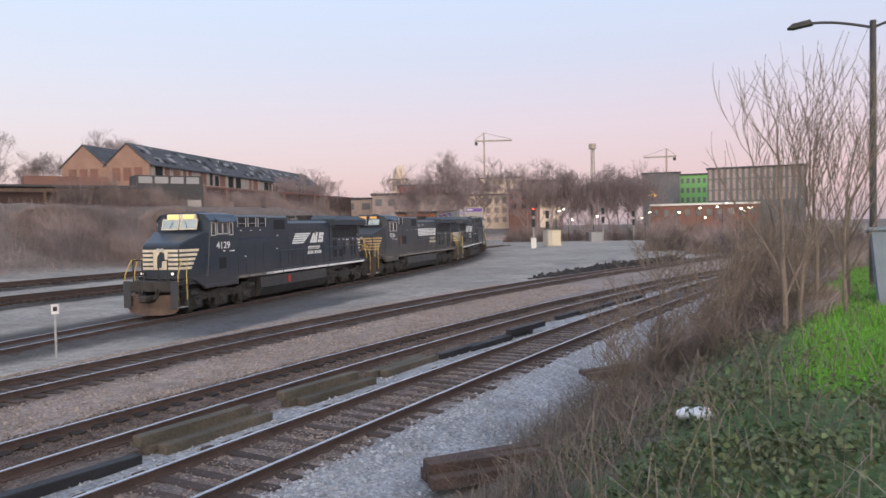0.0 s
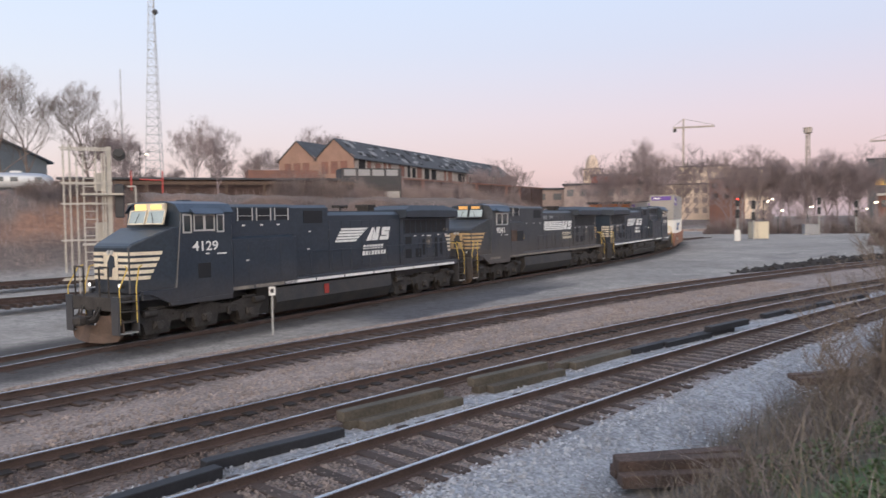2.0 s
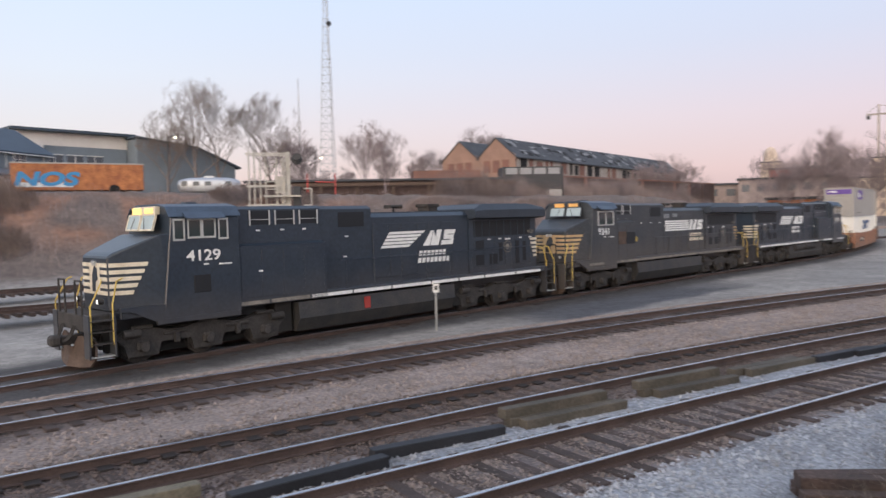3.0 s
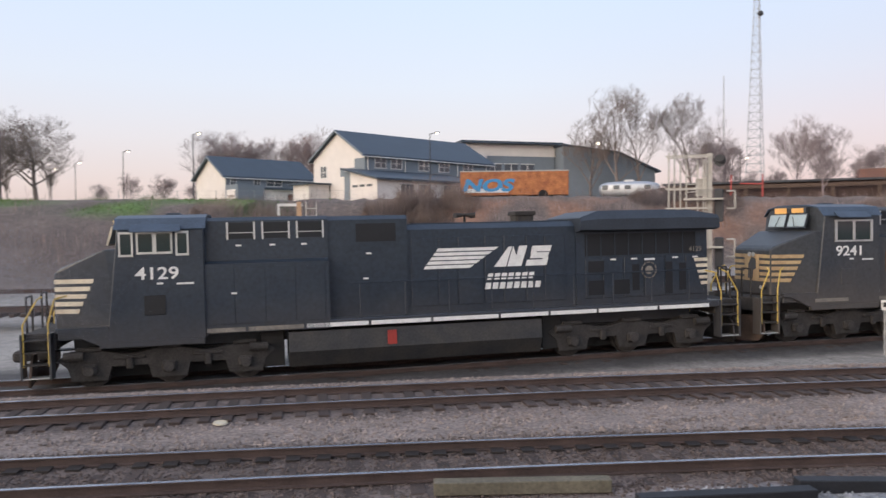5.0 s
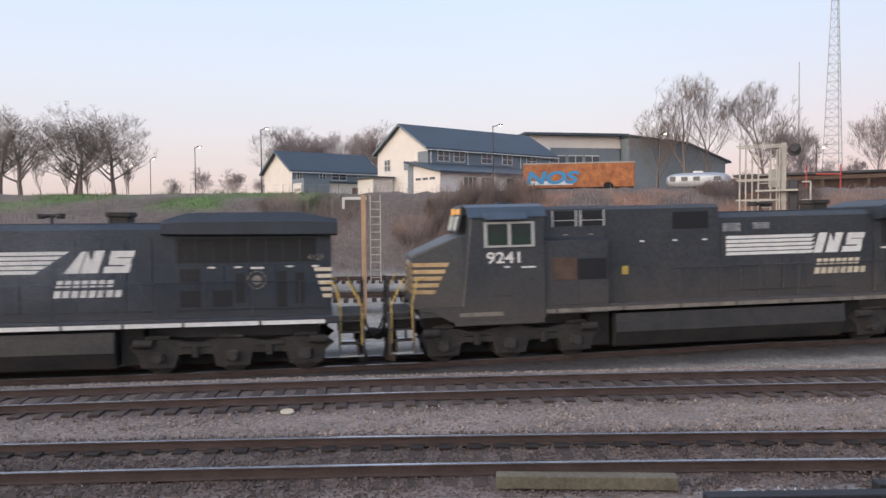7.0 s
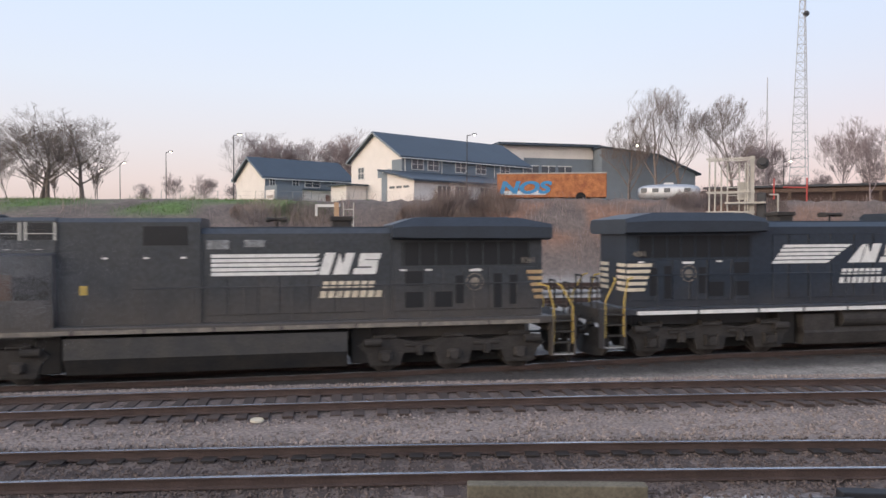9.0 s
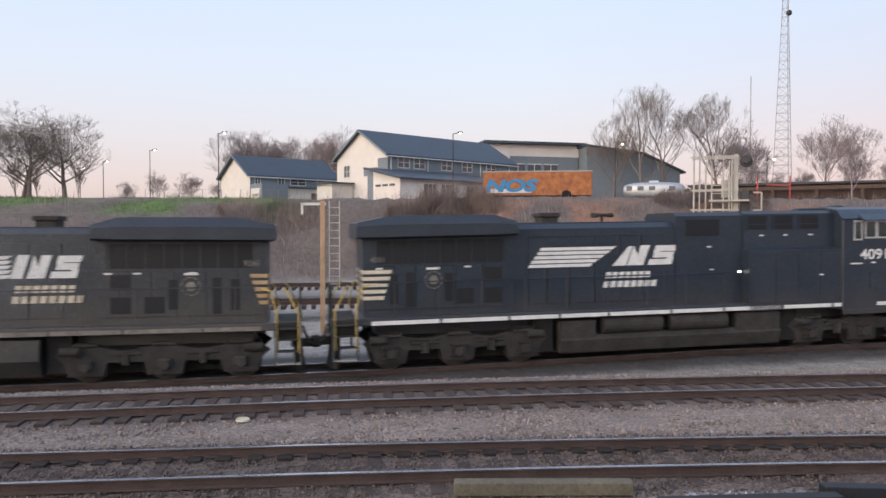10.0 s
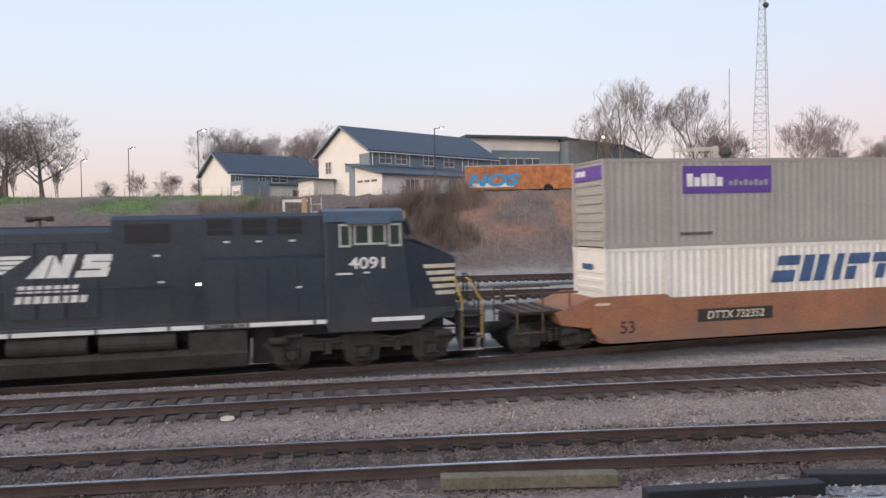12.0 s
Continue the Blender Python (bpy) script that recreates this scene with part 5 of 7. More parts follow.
def build_trees():
    # saplings on the bank
    for k, (x, y, h) in enumerate(((13.6, 0.50, 5.0), (14.2, 0.30, 4.7), (16.4, 0.0, 5.5), (15.6, -0.45, 5.2), (19.0, -0.6, 5.5), (14.8, 1.4, 3.0), (18.0, 1.1, 3.4))):
        tree("young bare sapling with upright pale shoots on the bank", 60 + k, h, at_ground(x, y, 0.1, 40 * k), M_sapling, spread=0.8, trunk_r=0.05, depth=3, bare=0.35, fan=0.5, rise=0.6, kids=(2, 4), twig=0.006)
    rs = random.Random(77)
    for k in range(16):
        x = rs.uniform(11.5, 34)
        y = rs.uniform(0.6, 3.0) - 0.03 * (x - 12)
        tree("thin leafless scrub tree in the brush", 160 + k, rs.uniform(1.6, 3.4), at_ground(x, y, 0.1, 50 * k), M_sapling, spread=0.9, trunk_r=0.028, depth=4, bare=0.1, fan=0.6, rise=0.3, kids=(3, 4), twig=0.005)
    # large oaks on the left of the plateau
    for k, (x, y, h) in enumerate(((-43.6, 86.0, 11.8), (-40.6, 88.0, 11.4), (-49.0, 83.0, 10.8), (-52.5, 85.0, 10.4), (-46.4, 90.0, 11.2), (-55.0, 88.0, 10.8))):
        tree("large leafless oak with a broad crown on the embankment", 80 + k, h, at_ground(x, y, 0.2, 70 * k), M_bark, spread=1.0, trunk_r=0.30, depth=5, bare=0.38, fan=0.70, rise=0.20, kids=(3, 4), twig=0.011, first=0.44, crown=0.44)
    for k, (x, y, h) in enumerate(((-47.4, 84.6, 6.5), (-45.6, 86.8, 5.6), (-38.8, 87.4, 5.2), (-50.8, 86.0, 6.8), (-42.2, 84.8, 4.6))):
        tree("slender bare young tree among the oaks", 180 + k, h, at_ground(x, y, 0.2, 31 * k), M_bark, spread=0.6, trunk_r=0.07, depth=4, bare=0.35, fan=0.5, rise=0.6, kids=(2, 4), twig=0.012)
    # pair behind the trailer
    for k, (x, y, h) in enumerate(((37.0, 118.0, 19.5), (42.0, 122.0, 18.5), (50.2, 120.0, 18.5), (33.5, 121.0, 15.0))):
        tree("tall leafless tree behind the trailer park", 90 + k, h, at_ground(x, y, 0.2, 50 * k), M_bark, spread=0.95, trunk_r=0.30, depth=5, bare=0.3, fan=0.56, rise=0.42, kids=(2, 4), twig=0.016, first=0.46, crown=0.33)
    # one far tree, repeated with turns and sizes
    far = [tree("distant leafless tree with haze-tinted twigs", 100 + k, h, at_ground(x, y, 0.2), M_farbark, spread=1.0, trunk_r=0.24, depth=5, bare=0.3, fan=0.55, rise=0.42, kids=(3, 4), twig=0.020, first=0.42, crown=0.38)
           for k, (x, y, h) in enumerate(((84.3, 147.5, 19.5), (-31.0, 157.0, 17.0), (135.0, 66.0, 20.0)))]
    rng = random.Random(5)
    spots = []
    spots += [(92 + 6 * i, 150 - 2 * i, rng.uniform(10, 14)) for i in range(6)]
    spots += [(60 + 5 * i, 150, rng.uniform(6, 9)) for i in range(5)]
    spots += [(-37 + 4.5 * i, 160 + rng.uniform(-4, 6), rng.uniform(15, 19)) for i in range(9)]
    spots += [(-57 + 6 * i, 150, rng.uniform(5, 8)) for i in range(5)]
    spots += [(128 + 4 * i, 72 - 3.2 * i, rng.uniform(14, 19)) for i in range(4)]
    spots += [(200 * math.sin(radians(a)), 200 * math.cos(radians(a)), rng.uniform(17.0, 22.5)) for a in (69.5, 70.4, 71.2, 72.1, 72.8, 73.5, 74.3, 75.0, 75.8, 76.4, 77.1, 77.8, 78.7)]
    spots += [(170 * math.sin(radians(a)), 170 * math.cos(radians(a)), rng.uniform(4, 7)) for a in (70, 72, 74, 76, 78, 80, 82, 84, 86, 88)]
    spots += [(150, 118 - 4 * i, rng.uniform(12, 17)) for i in range(3)]
    spots += [(112 + 10 * i, 140 + 5 * i, 18.5) for i in range(4)]
    spots += [(50, 82, 9), (57, 130, 14), (66, 140, 15)]
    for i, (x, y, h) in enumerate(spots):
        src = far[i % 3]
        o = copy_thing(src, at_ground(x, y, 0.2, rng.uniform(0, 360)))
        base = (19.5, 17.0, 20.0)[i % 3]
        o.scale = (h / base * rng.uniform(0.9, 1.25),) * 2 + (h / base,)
    for k, az in enumerate((69, 71, 73, 75, 77, 79, 81, 83, 85, 87, 89, 91)):
        shrub("dark winter hedge across the far side of the lot", 168 * math.sin(radians(az)), 168 * math.cos(radians(az)), 5.0, 5.2, 150 + k, 2600, M_brush)
    # evergreens on the plateau
    for k, (x, y, r, h) in enumerate(((-46, 120, 2.2, 2.6), (-40, 124, 2.0, 3.0), (-36, 122, 2.0, 2.2), (-30, 122, 1.6, 2.4))):
        shrub("dark evergreen shrub on the plateau", x, y, r, h, 120 + k, 900, M_weed)
    for k, (x, y, r, h) in enumerate(((4.8, 75.5, 3.6, 4.2), (1.6, 72.5, 3.6, 3.9), (-1.6, 69.0, 3.4, 3.2), (3.4, 69.5, 3.6, 3.0), (0.6, 66.0, 3.4, 2.6))):
        shrub("tall tangled dark brown thicket spreading down the bank", x, y, r, h, 230 + k, 2600, M_thicket)
    shrub("tangled brown thicket on the embankment", -14, 72, 4.0, 2.6, 131, 2200, M_bankbrush)
    shrub("brown thicket at the edge of the gravel lot", 108, 18.5, 5.5, 5.6, 132, 9000, M_brush)
    shrub("brown thicket at the edge of the gravel lot", 98, 11.0, 6.0, 4.2, 133, 8000, M_brush)
    shrub("dense brown thicket beside the saplings", 25, 1.8, 3.4, 1.9, 134, 3500, M_bankbrush)
    shrub("dense brown thicket beside the saplings", 32, 1.2, 4.0, 2.4, 135, 3500, M_bankbrush)
    shrub("dense brown thicket beside the saplings", 17.0, 1.7, 3.0, 1.3, 136, 3500, M_bankbrush)
    shrub("dense brown thicket at the far end of the bank", 42, 0.5, 5.0, 3.4, 137, 5000, M_bankbrush)
    rb = random.Random(41)
    for k in range(11):
        shrub("brown winter thicket growing against the retaining wall", 66 + 9 * k + rb.uniform(-2, 2), 85 + 1.2 * k + rb.uniform(-2, 2), rb.uniform(5, 7), rb.uniform(4.0, 6.5), 260 + k, 2200, M_brush)
    shrub("brown thicket on the embankment edge", 32, 78, 5, 2.4, 138, 5000, M_brush)
    shrub("brown thicket on the embankment edge", 58, 74, 8, 3.2, 139, 8000, M_brush)
    shrub("brown thicket on the embankment edge", 76, 74, 9, 3.6, 140, 8000, M_brush)


# ---- stones ----
def stones(name, label, P, size, material, seed):
    rng = np.random.RandomState(seed)
    n = len(P)
    o = np.array(((1, 0, 0), (-1, 0, 0), (0, 1, 0), (0, -1, 0), (0, 0, 1), (0, 0, -1)), float)
    S = size * rng.uniform(0.5, 1.25, (n, 1, 3)) * rng.uniform(0.6, 1.2, (n, 1, 1))
    V = o[None] * S + rng.normal(0, 0.22, (n, 6, 3)) * S
    a = rng.uniform(0, 6.283, n)
    c, s = np.cos(a)[:, None], np.sin(a)[:, None]
    b = rng.uniform(-0.8, 0.8, n)
    cb, sb = np.cos(b)[:, None], np.sin(b)[:, None]
    x, y, z = V[..., 0] * c - V[..., 1] * s, V[..., 0] * s + V[..., 1] * c, V[..., 2]
    V = np.stack((x, y * cb - z * sb, y * sb + z * cb), -1) + P[:, None]
    f = np.array(((0, 2, 4), (2, 1, 4), (1, 3, 4), (3, 0, 4), (2, 0, 5), (1, 2, 5), (3, 1, 5), (0, 3, 5)))
    F = (np.arange(n)[:, None, None] * 6 + f[None]).reshape(-1, 3)
    return tagged(from_arrays(name, V.reshape(-1, 3).tolist(), F.tolist(), material), label, "ballast", kind="stuff")


def build_stones():
    def off(x, y, c):
        return np.abs(y - curve_y(x, c))
    P, _ = scatter(26000, 5, 50, 2.5, 9, 51, lambda x, y: smooth(1.0, 1.4, curve_y(x, TRACK_4) - y) * (1 - smooth(2.7, 3.5, curve_y(x, TRACK_4) - y)), 2.0)
    stones("ballast", "pale grey ballast shoulder of crushed stone", P, 0.042, M_whitegravel, 61)
    P, _ = scatter(9000, 4, 45, 7, 12, 52, lambda x, y: 1 - smooth(0.35, 0.6, np.abs(y - curve_y(x, TRACK_4) - 1.55)), 1.8)
    stones("ballast", "pale grey ballast between the two near tracks", P, 0.038, M_whitegravel, 62)
    P, _ = scatter(60000, -13, 45, 12.5, 22, 53, lambda x, y: smooth(1.2, 1.7, off(x, y, TRACK_3)) * smooth(1.2, 1.6, off(x, y, TRACK_2)) * (y > curve_y(x, TRACK_3)) * (1 - smooth(2.6, 4.2, y - curve_y(x, TRACK_2))), 1.0)
    stones("ballast", "tan crushed stone ballast between the tracks", P, 0.04, M_tangravel, 63)
    P, _ = scatter(52000, -9, 34, 8.5, 14, 54, lambda x, y: 1 - smooth(1.5, 1.8, off(x, y, TRACK_3)), 1.0)
    P[:, 2] += 0.012
    stones("ballast", "dirty brown ballast in the main track", P, 0.03, mat("dirty_ballast_stone", (0.15, 0.115, 0.102), rough=0.95, var=0.3, island=0.6), 64)
    P, _ = scatter(10000, -13, 35, 14, 20, 55, lambda x, y: 1 - smooth(1.4, 1.7, off(x, y, TRACK_2)), 1.0)
    stones("ballast", "dirty brown ballast in the rusty track", P, 0.03, MATS["dirty_ballast_stone"], 65)
    P, _ = scatter(26000, 4, 35, 6, 10, 56, lambda x, y: 1 - smooth(1.1, 1.4, off(x, y, TRACK_4)), 1.5)
    stones("ballast", "mixed ballast in the near track", P, 0.032, mat("mixed_ballast_stone", (0.25, 0.205, 0.185), rough=0.95, var=0.3, island=0.65), 66)

# ---- structures and far things ----
M_brickwall = mat("weathered_red_brick", (0.24, 0.115, 0.085), rough=0.9, var=0.3, scale=0.6, fine=9, tint=(0.17, 0.095, 0.08))
M_darkbrick = mat("sooty_dark_brick", (0.10, 0.066, 0.060), rough=0.9, var=0.35, scale=0.4, fine=6)
M_paleplaster = mat("pale_dirty_plaster", (0.42, 0.37, 0.33), rough=0.9, var=0.3, scale=0.5, fine=6)
M_orangebrick = mat("weathered_buff_brick", (0.32, 0.20, 0.155), rough=0.9, var=0.2, scale=0.5, fine=8)
M_slate = mat("dark_slate_roof", (0.075, 0.08, 0.09), rough=0.8, var=0.4, scale=0.4, fine=5)
M_slatepale = mat("bare_roof_boards", (0.30, 0.30, 0.31), rough=0.9, var=0.4, scale=0.8, fine=6)
M_hole = mat("dark_opening", (0.012, 0.011, 0.012), rough=0.9, var=0.2)
M_blueroof = mat("slate_blue_metal_roof", (0.050, 0.070, 0.095), rough=0.55, var=0.15, scale=0.4, fine=5)
M_cladding = mat("cream_cladding", (0.74, 0.69, 0.65), rough=0.8, var=0.1, scale=0.5, fine=8)
M_bluewall = mat("blue_grey_cladding", (0.20, 0.235, 0.27), rough=0.8, var=0.15, scale=0.5, fine=8)
M_trim = mat("white_trim", (0.68, 0.67, 0.64), rough=0.7, var=0.1)
M_pane = mat("window_pane", (0.05, 0.065, 0.08), rough=0.08, var=0.1, spec=0.8)
M_rustcar = mat("rusty_orange_boxcar", (0.50, 0.20, 0.075), rough=0.8, var=0.38, scale=1.6, fine=9, tint=(0.27, 0.095, 0.045))
M_spray = mat("blue_spray_paint", (0.05, 0.25, 0.50), rough=0.7, var=0.2)
M_spraywhite = mat("pale_spray_paint", (0.62, 0.66, 0.68), rough=0.7, var=0.2)
M_trailer = mat("polished_aluminium", (0.50, 0.51, 0.53), rough=0.36, metal=0.7, var=0.1)
M_galv = mat("galvanised_steel", (0.40, 0.40, 0.39), rough=0.6, metal=0.3, var=0.2, scale=3, fine=20)
M_palesteel = mat("pale_signal_steel", (0.50, 0.47, 0.42), rough=0.65, var=0.2, scale=3, fine=20)
M_darksteel = mat("dark_painted_steel", (0.045, 0.045, 0.05), rough=0.6, var=0.25)
M_concrete = mat("pale_concrete", (0.42, 0.40, 0.38), rough=0.9, var=0.2, scale=1, fine=12)
M_creambox = mat("cream_equipment_box", (0.62, 0.55, 0.42), rough=0.7, var=0.12)
M_greybox = mat("grey_equipment_box", (0.30, 0.30, 0.31), rough=0.7, var=0.12)
M_green = mat("green_sheathing", (0.20, 0.46, 0.16), rough=0.7, var=0.2)
M_darkfacade = mat("dark_facade_panel", (0.13, 0.135, 0.145), rough=0.6, var=0.2, scale=0.2)
M_apart = mat("pale_apartment_wall", (0.70, 0.56, 0.44), rough=0.85, var=0.15, scale=0.1, fine=1)
M_redpaint = mat("red_goal_paint", (0.50, 0.07, 0.06), rough=0.6, var=0.15)
M_plastic = mat("white_plastic_bag", (0.70, 0.72, 0.76), rough=0.4, var=0.1)
M_signal = mat("red_signal_lens", (0.6, 0.02, 0.02), emit=(1.0, 0.05, 0.03), gain=4.0, var=0.0)
M_warm = mat("lit_lamp_globe", (1.0, 0.9, 0.7), emit=(1.0, 0.84, 0.60), gain=9.0, var=0.0)
M_sunsetglass = mat("lit_orange_sign", (1, 0.6, 0.1), emit=(1.0, 0.50, 0.06), gain=2.2, var=0.3)
# base colours of far walls and panes carry the distance haze
M_redhaze = mat("haze_tinted_red_cladding", (0.34, 0.12, 0.10), rough=0.9, var=0.2, scale=0.2)
M_haze = mat("haze_tinted_wall", (0.36, 0.29, 0.27), rough=0.95, var=0.2, scale=0.1, fine=1)
M_tower = mat("tower_steel", (0.42, 0.42, 0.44), rough=0.6, var=0.15)


def gable_house(label, base, heading, length, half, eave, ridge, wall, roof, windows, z0):
    """A house along +x from its gable, walls to the eaves, a roof with overhangs; windows as (face, along, height, width, tall)."""
    H = thing("house", label, "house", pose(base[0], base[1], 0, 0, 0, heading))
    bm = bmesh.new()
    prism_x(bm, [(-half, z0), (half, z0), (half, eave), (0, ridge - 0.25), (-half, eave)], 0, length)
    part("wall", bm, wall, H)
    for s in (-1, 1):
        bm = bmesh.new()
        k = (ridge - eave) / half
        prism_x(bm, [(0, ridge), (0, ridge - 0.25), (s * (half + 0.5), eave - 0.25 - 0.5 * k), (s * (half + 0.5), eave - 0.5 * k)], -0.6, length + 0.6)
        part("roof_slope", bm, roof, H)
        bm = bmesh.new()
        prism_x(bm, [(0, ridge - 0.02), (0, ridge - 0.32), (s * (half + 0.52), eave - 0.34 - 0.5 * k), (s * (half + 0.52), eave - 0.02 - 0.5 * k)], -0.68, -0.6)
        part("barge_board", bm, M_bluewall, H)
        part("gutter", bm_tube((-0.6, s * (half + 0.55), eave - 0.3 - 0.5 * k), (length + 0.6, s * (half + 0.55), eave - 0.3 - 0.5 * k), 0.08, n=6), M_trim, H)
    for face, a, z, w, t in windows:
        if face == "gable":
            m = Matrix.Translation((-0.01, a, z)) @ pose(0, 0, 0, 0, 0, -90)
        else:
            m = Matrix.Translation((a, -half - 0.09, z))
        win = new("window")
        win.parent, win.matrix_basis = H, m
        part("pane", bm_box(-w / 2, w / 2, -0.02, 0.02, 0, t), M_pane, win)
        for x0, x1, c0, c1 in ((-w / 2 - 0.08, w / 2 + 0.08, t, t + 0.1), (-w / 2 - 0.08, w / 2 + 0.08, -0.1, 0), (-w / 2 - 0.08, -w / 2, 0, t), (w / 2, w / 2 + 0.08, 0, t), (-0.04, 0.04, 0, t), (-w / 2, w / 2, t * 0.5 - 0.03, t * 0.5 + 0.03)):
            part("window_frame", bm_box(x0, x1, -0.06, 0.03, c0, c1), M_trim, win)
    return H


def lamp_pole(label, x, y, top, arm=(0, -1.0), r=0.09, lit=True, head=0.28, turned=False):
    z = float(ground_z(x, y))
    P = thing("street_lamp", label, "street lamp", pose(x, y, z))
    h = top - z
    part("pole", bm_tube((0, 0, -0.1), (0, 0, h), r, r * 0.7, n=8), M_darksteel, P)
    ax, ay = arm
    part("arm", bm_tube((0, 0, h - 0.1), (ax, ay, h + 0.05), 0.05, n=6), M_darksteel, P)
    b = part("lamp_head", bm_box(ax - 0.3, ax + 0.3, ay - 0.18, ay + 0.18, h - 0.02, h + 0.14, bevel=0.05), M_darksteel, P)
    if lit:
        bm = bmesh.new()
        bmesh.ops.create_icosphere(bm, subdivisions=2, radius=head)
        bmesh.ops.transform(bm, matrix=Matrix.Translation((ax, ay, h - 0.05)) @ Matrix.Diagonal((1, 1, 0.7, 1)), verts=bm.verts)
        part("lamp_globe", bm, M_warm, b, "glowing lamp globe", smooth=True)
    return P


def lattice(name, label, category, x, y, z0, z1, w0, w1, material, r, bays):
    """A tapering three-legged lattice tower."""
    T = thing(name, label, category, pose(x, y, 0))
    def leg(k, t):
        a = 2.1 * k + 0.4
        w = w0 + (w1 - w0) * t
        return Vector((w * math.cos(a), w * math.sin(a), z0 + (z1 - z0) * t))
    for k in range(3):
        part("leg", bm_tube(leg(k, 0), leg(k, 1), r * 1.3, r, n=6), material, T)
    for i in range(bays):
        t0, t1 = i / bays, (i + 1) / bays
        for k in range(3):
            part("brace", bm_tube(leg(k, t0), leg((k + 1) % 3, t1), r * 0.6, n=4), material, T)
            part("girt", bm_tube(leg(k, t1), leg((k + 1) % 3, t1), r * 0.6, n=4), material, T)
    return T


def build_plateau():
    ang = math.degrees(math.atan2(0.63, 0.78))
    # the larger house with its lean-to wing
    wins = [("gable", 3.6, 12.0, 1.4, 1.6), ("gable", 3.6, 9.2, 1.0, 0.9)]
    wins += [("side", a, 12.95, 1.9, 1.35) for a in (2.6, 5.4, 10.5, 14.5, 19.5)]
    big = gable_house("cream gabled two-storey building with a slate-blue roof", (-7.2, 104.7), ang, 24.5, 6.2, 14.9, 18.5, M_cladding, M_blueroof, wins, 8.0)
    part("side_cladding", bm_box(0.02, 24.4, -6.26, -6.2, 8.2, 14.8), M_bluewall, big, "blue-grey side cladding")
    part("downpipe", bm_tube((0.4, -6.35, 8.5), (0.4, -6.35, 14.5), 0.07, n=6), M_trim, big)
    wing = thing("house", "cream single-storey wing with a sloping blue roof", "house", pose(-7.2, 104.7, 0, 0, 0, ang))
    bm = bmesh.new()
    prism_x(bm, [(-6.3, 8.0), (-13.2, 8.0), (-13.2, 10.9), (-6.3, 12.3)], -3.4, 14)
    part("wall", bm, M_cladding, wing)
    bm = bmesh.new()
    prism_x(bm, [(-6.1, 12.6), (-6.1, 12.35), (-13.9, 10.72), (-13.9, 10.95)], -4.0, 14.6)
    part("roof_slope", bm, M_blueroof, wing)
    for a in (1.5, 4.5, 9.0):
        w = part("window", bm_box(a - 1.1, a + 1.1, -13.24, -13.2, 8.7, 10.3), M_pane, wing)
        for x0, x1, c0, c1 in ((-1.2, 1.2, 10.3, 10.42), (-1.2, 1.2, 8.6, 8.7), (-1.2, -1.1, 8.7, 10.3), (1.1, 1.2, 8.7, 10.3), (-0.4, -0.32, 8.7, 10.3), (0.32, 0.4, 8.7, 10.3)):
            part("window_frame", bm_box(a + x0, a + x1, -13.28, -13.2, c0, c1), M_trim, w)
    part("porch_roof", bm_box(-4.2, -0.2, 1.4, 6.4, 10.9, 11.1), M_blueroof, wing)
    part("porch_wall", bm_box(-3.6, -0.2, 2.0, 6.0, 8.0, 10.9), M_cladding, wing)
    part("corner_panel", bm_box(-3.46, -3.4, -7.5, -6.3, 8.0, 12.1), M_bluewall, wing, "grey corner panel")
    for y in (-8.6, -10.1, -11.6):
        part("slot_window", bm_box(-3.45, -3.4, y - 0.55, y + 0.55, 9.95, 10.25), M_pane, wing)
    part("corner_cladding", bm_box(-0.06, -0.01, -6.24, -3.9, 8.2, 14.2), M_bluewall, big, "blue-grey corner cladding")
    part("corner_cladding", bm_box(-0.07, -0.01, -3.9, -0.6, 11.9, 13.0), M_bluewall, big)
    part("corner_trim", bm_box(-0.12, -0.01, -4.0, -3.9, 8.2, 14.2), M_trim, big)
    for a in (6.9, 17.2, 23.4):
        part("downpipe", bm_tube((a, -6.38, 12.4), (a, -6.38, 14.6), 0.07, n=6), M_trim, big)
    wins = [("side", a, 11.45, w, 1.0) for a, w in ((1.2, 0.8), (5.2, 1.0), (8.2, 2.6), (12.2, 0.8), (14.2, 1.6))]
    small = gable_house("small cream gabled building with a blue roof and low annexes", (-27.7, 116.7), ang, 15.6, 5.0, 13.0, 16.1, M_cladding, M_blueroof, wins, 8.5)
    part("side_cladding", bm_box(0.02, 15.5, -5.06, -5.0, 8.6, 12.9), M_bluewall, small)
    part("annex", bm_box(-0.1, 4.2, -9.0, -5.1, 8.5, 11.3), M_bluewall, small)
    part("annex_door", bm_box(-0.17, -0.1, -8.4, -5.6, 8.6, 10.6), M_cladding, small)
    part("annex", bm_box(4.3, 15.0, -8.4, -5.1, 8.5, 10.7), M_cladding, small)
    part("entrance", bm_box(8.6, 11.2, -8.46, -8.4, 8.6, 10.1), M_brickwall, small)
    part("annex_roof", bm_box(4.25, 15.4, -8.9, -5.1, 10.7, 10.9), M_blueroof, small)
    part("slatted_vent", bm_box(-0.20, -0.17, -8.0, -6.0, 9.4, 9.8), M_paleplaster, small)
    # flat-roofed building and dark shed
    F = thing("building", "flat-roofed modern building with cream band and dark windows", "building", pose(20.5, 126, 0, 0, 0, 12))
    part("wall", bm_box(-7.5, 8.5, 0, 12, 8.5, 17.6), M_bluewall, F)
    part("upper_band", bm_box(-7.6, 8.6, -0.05, 12.1, 17.0, 19.0), M_cladding, F)
    part("flat_roof", bm_box(-9.0, 9.5, -1.4, 13, 19.0, 19.4), M_blueroof, F)
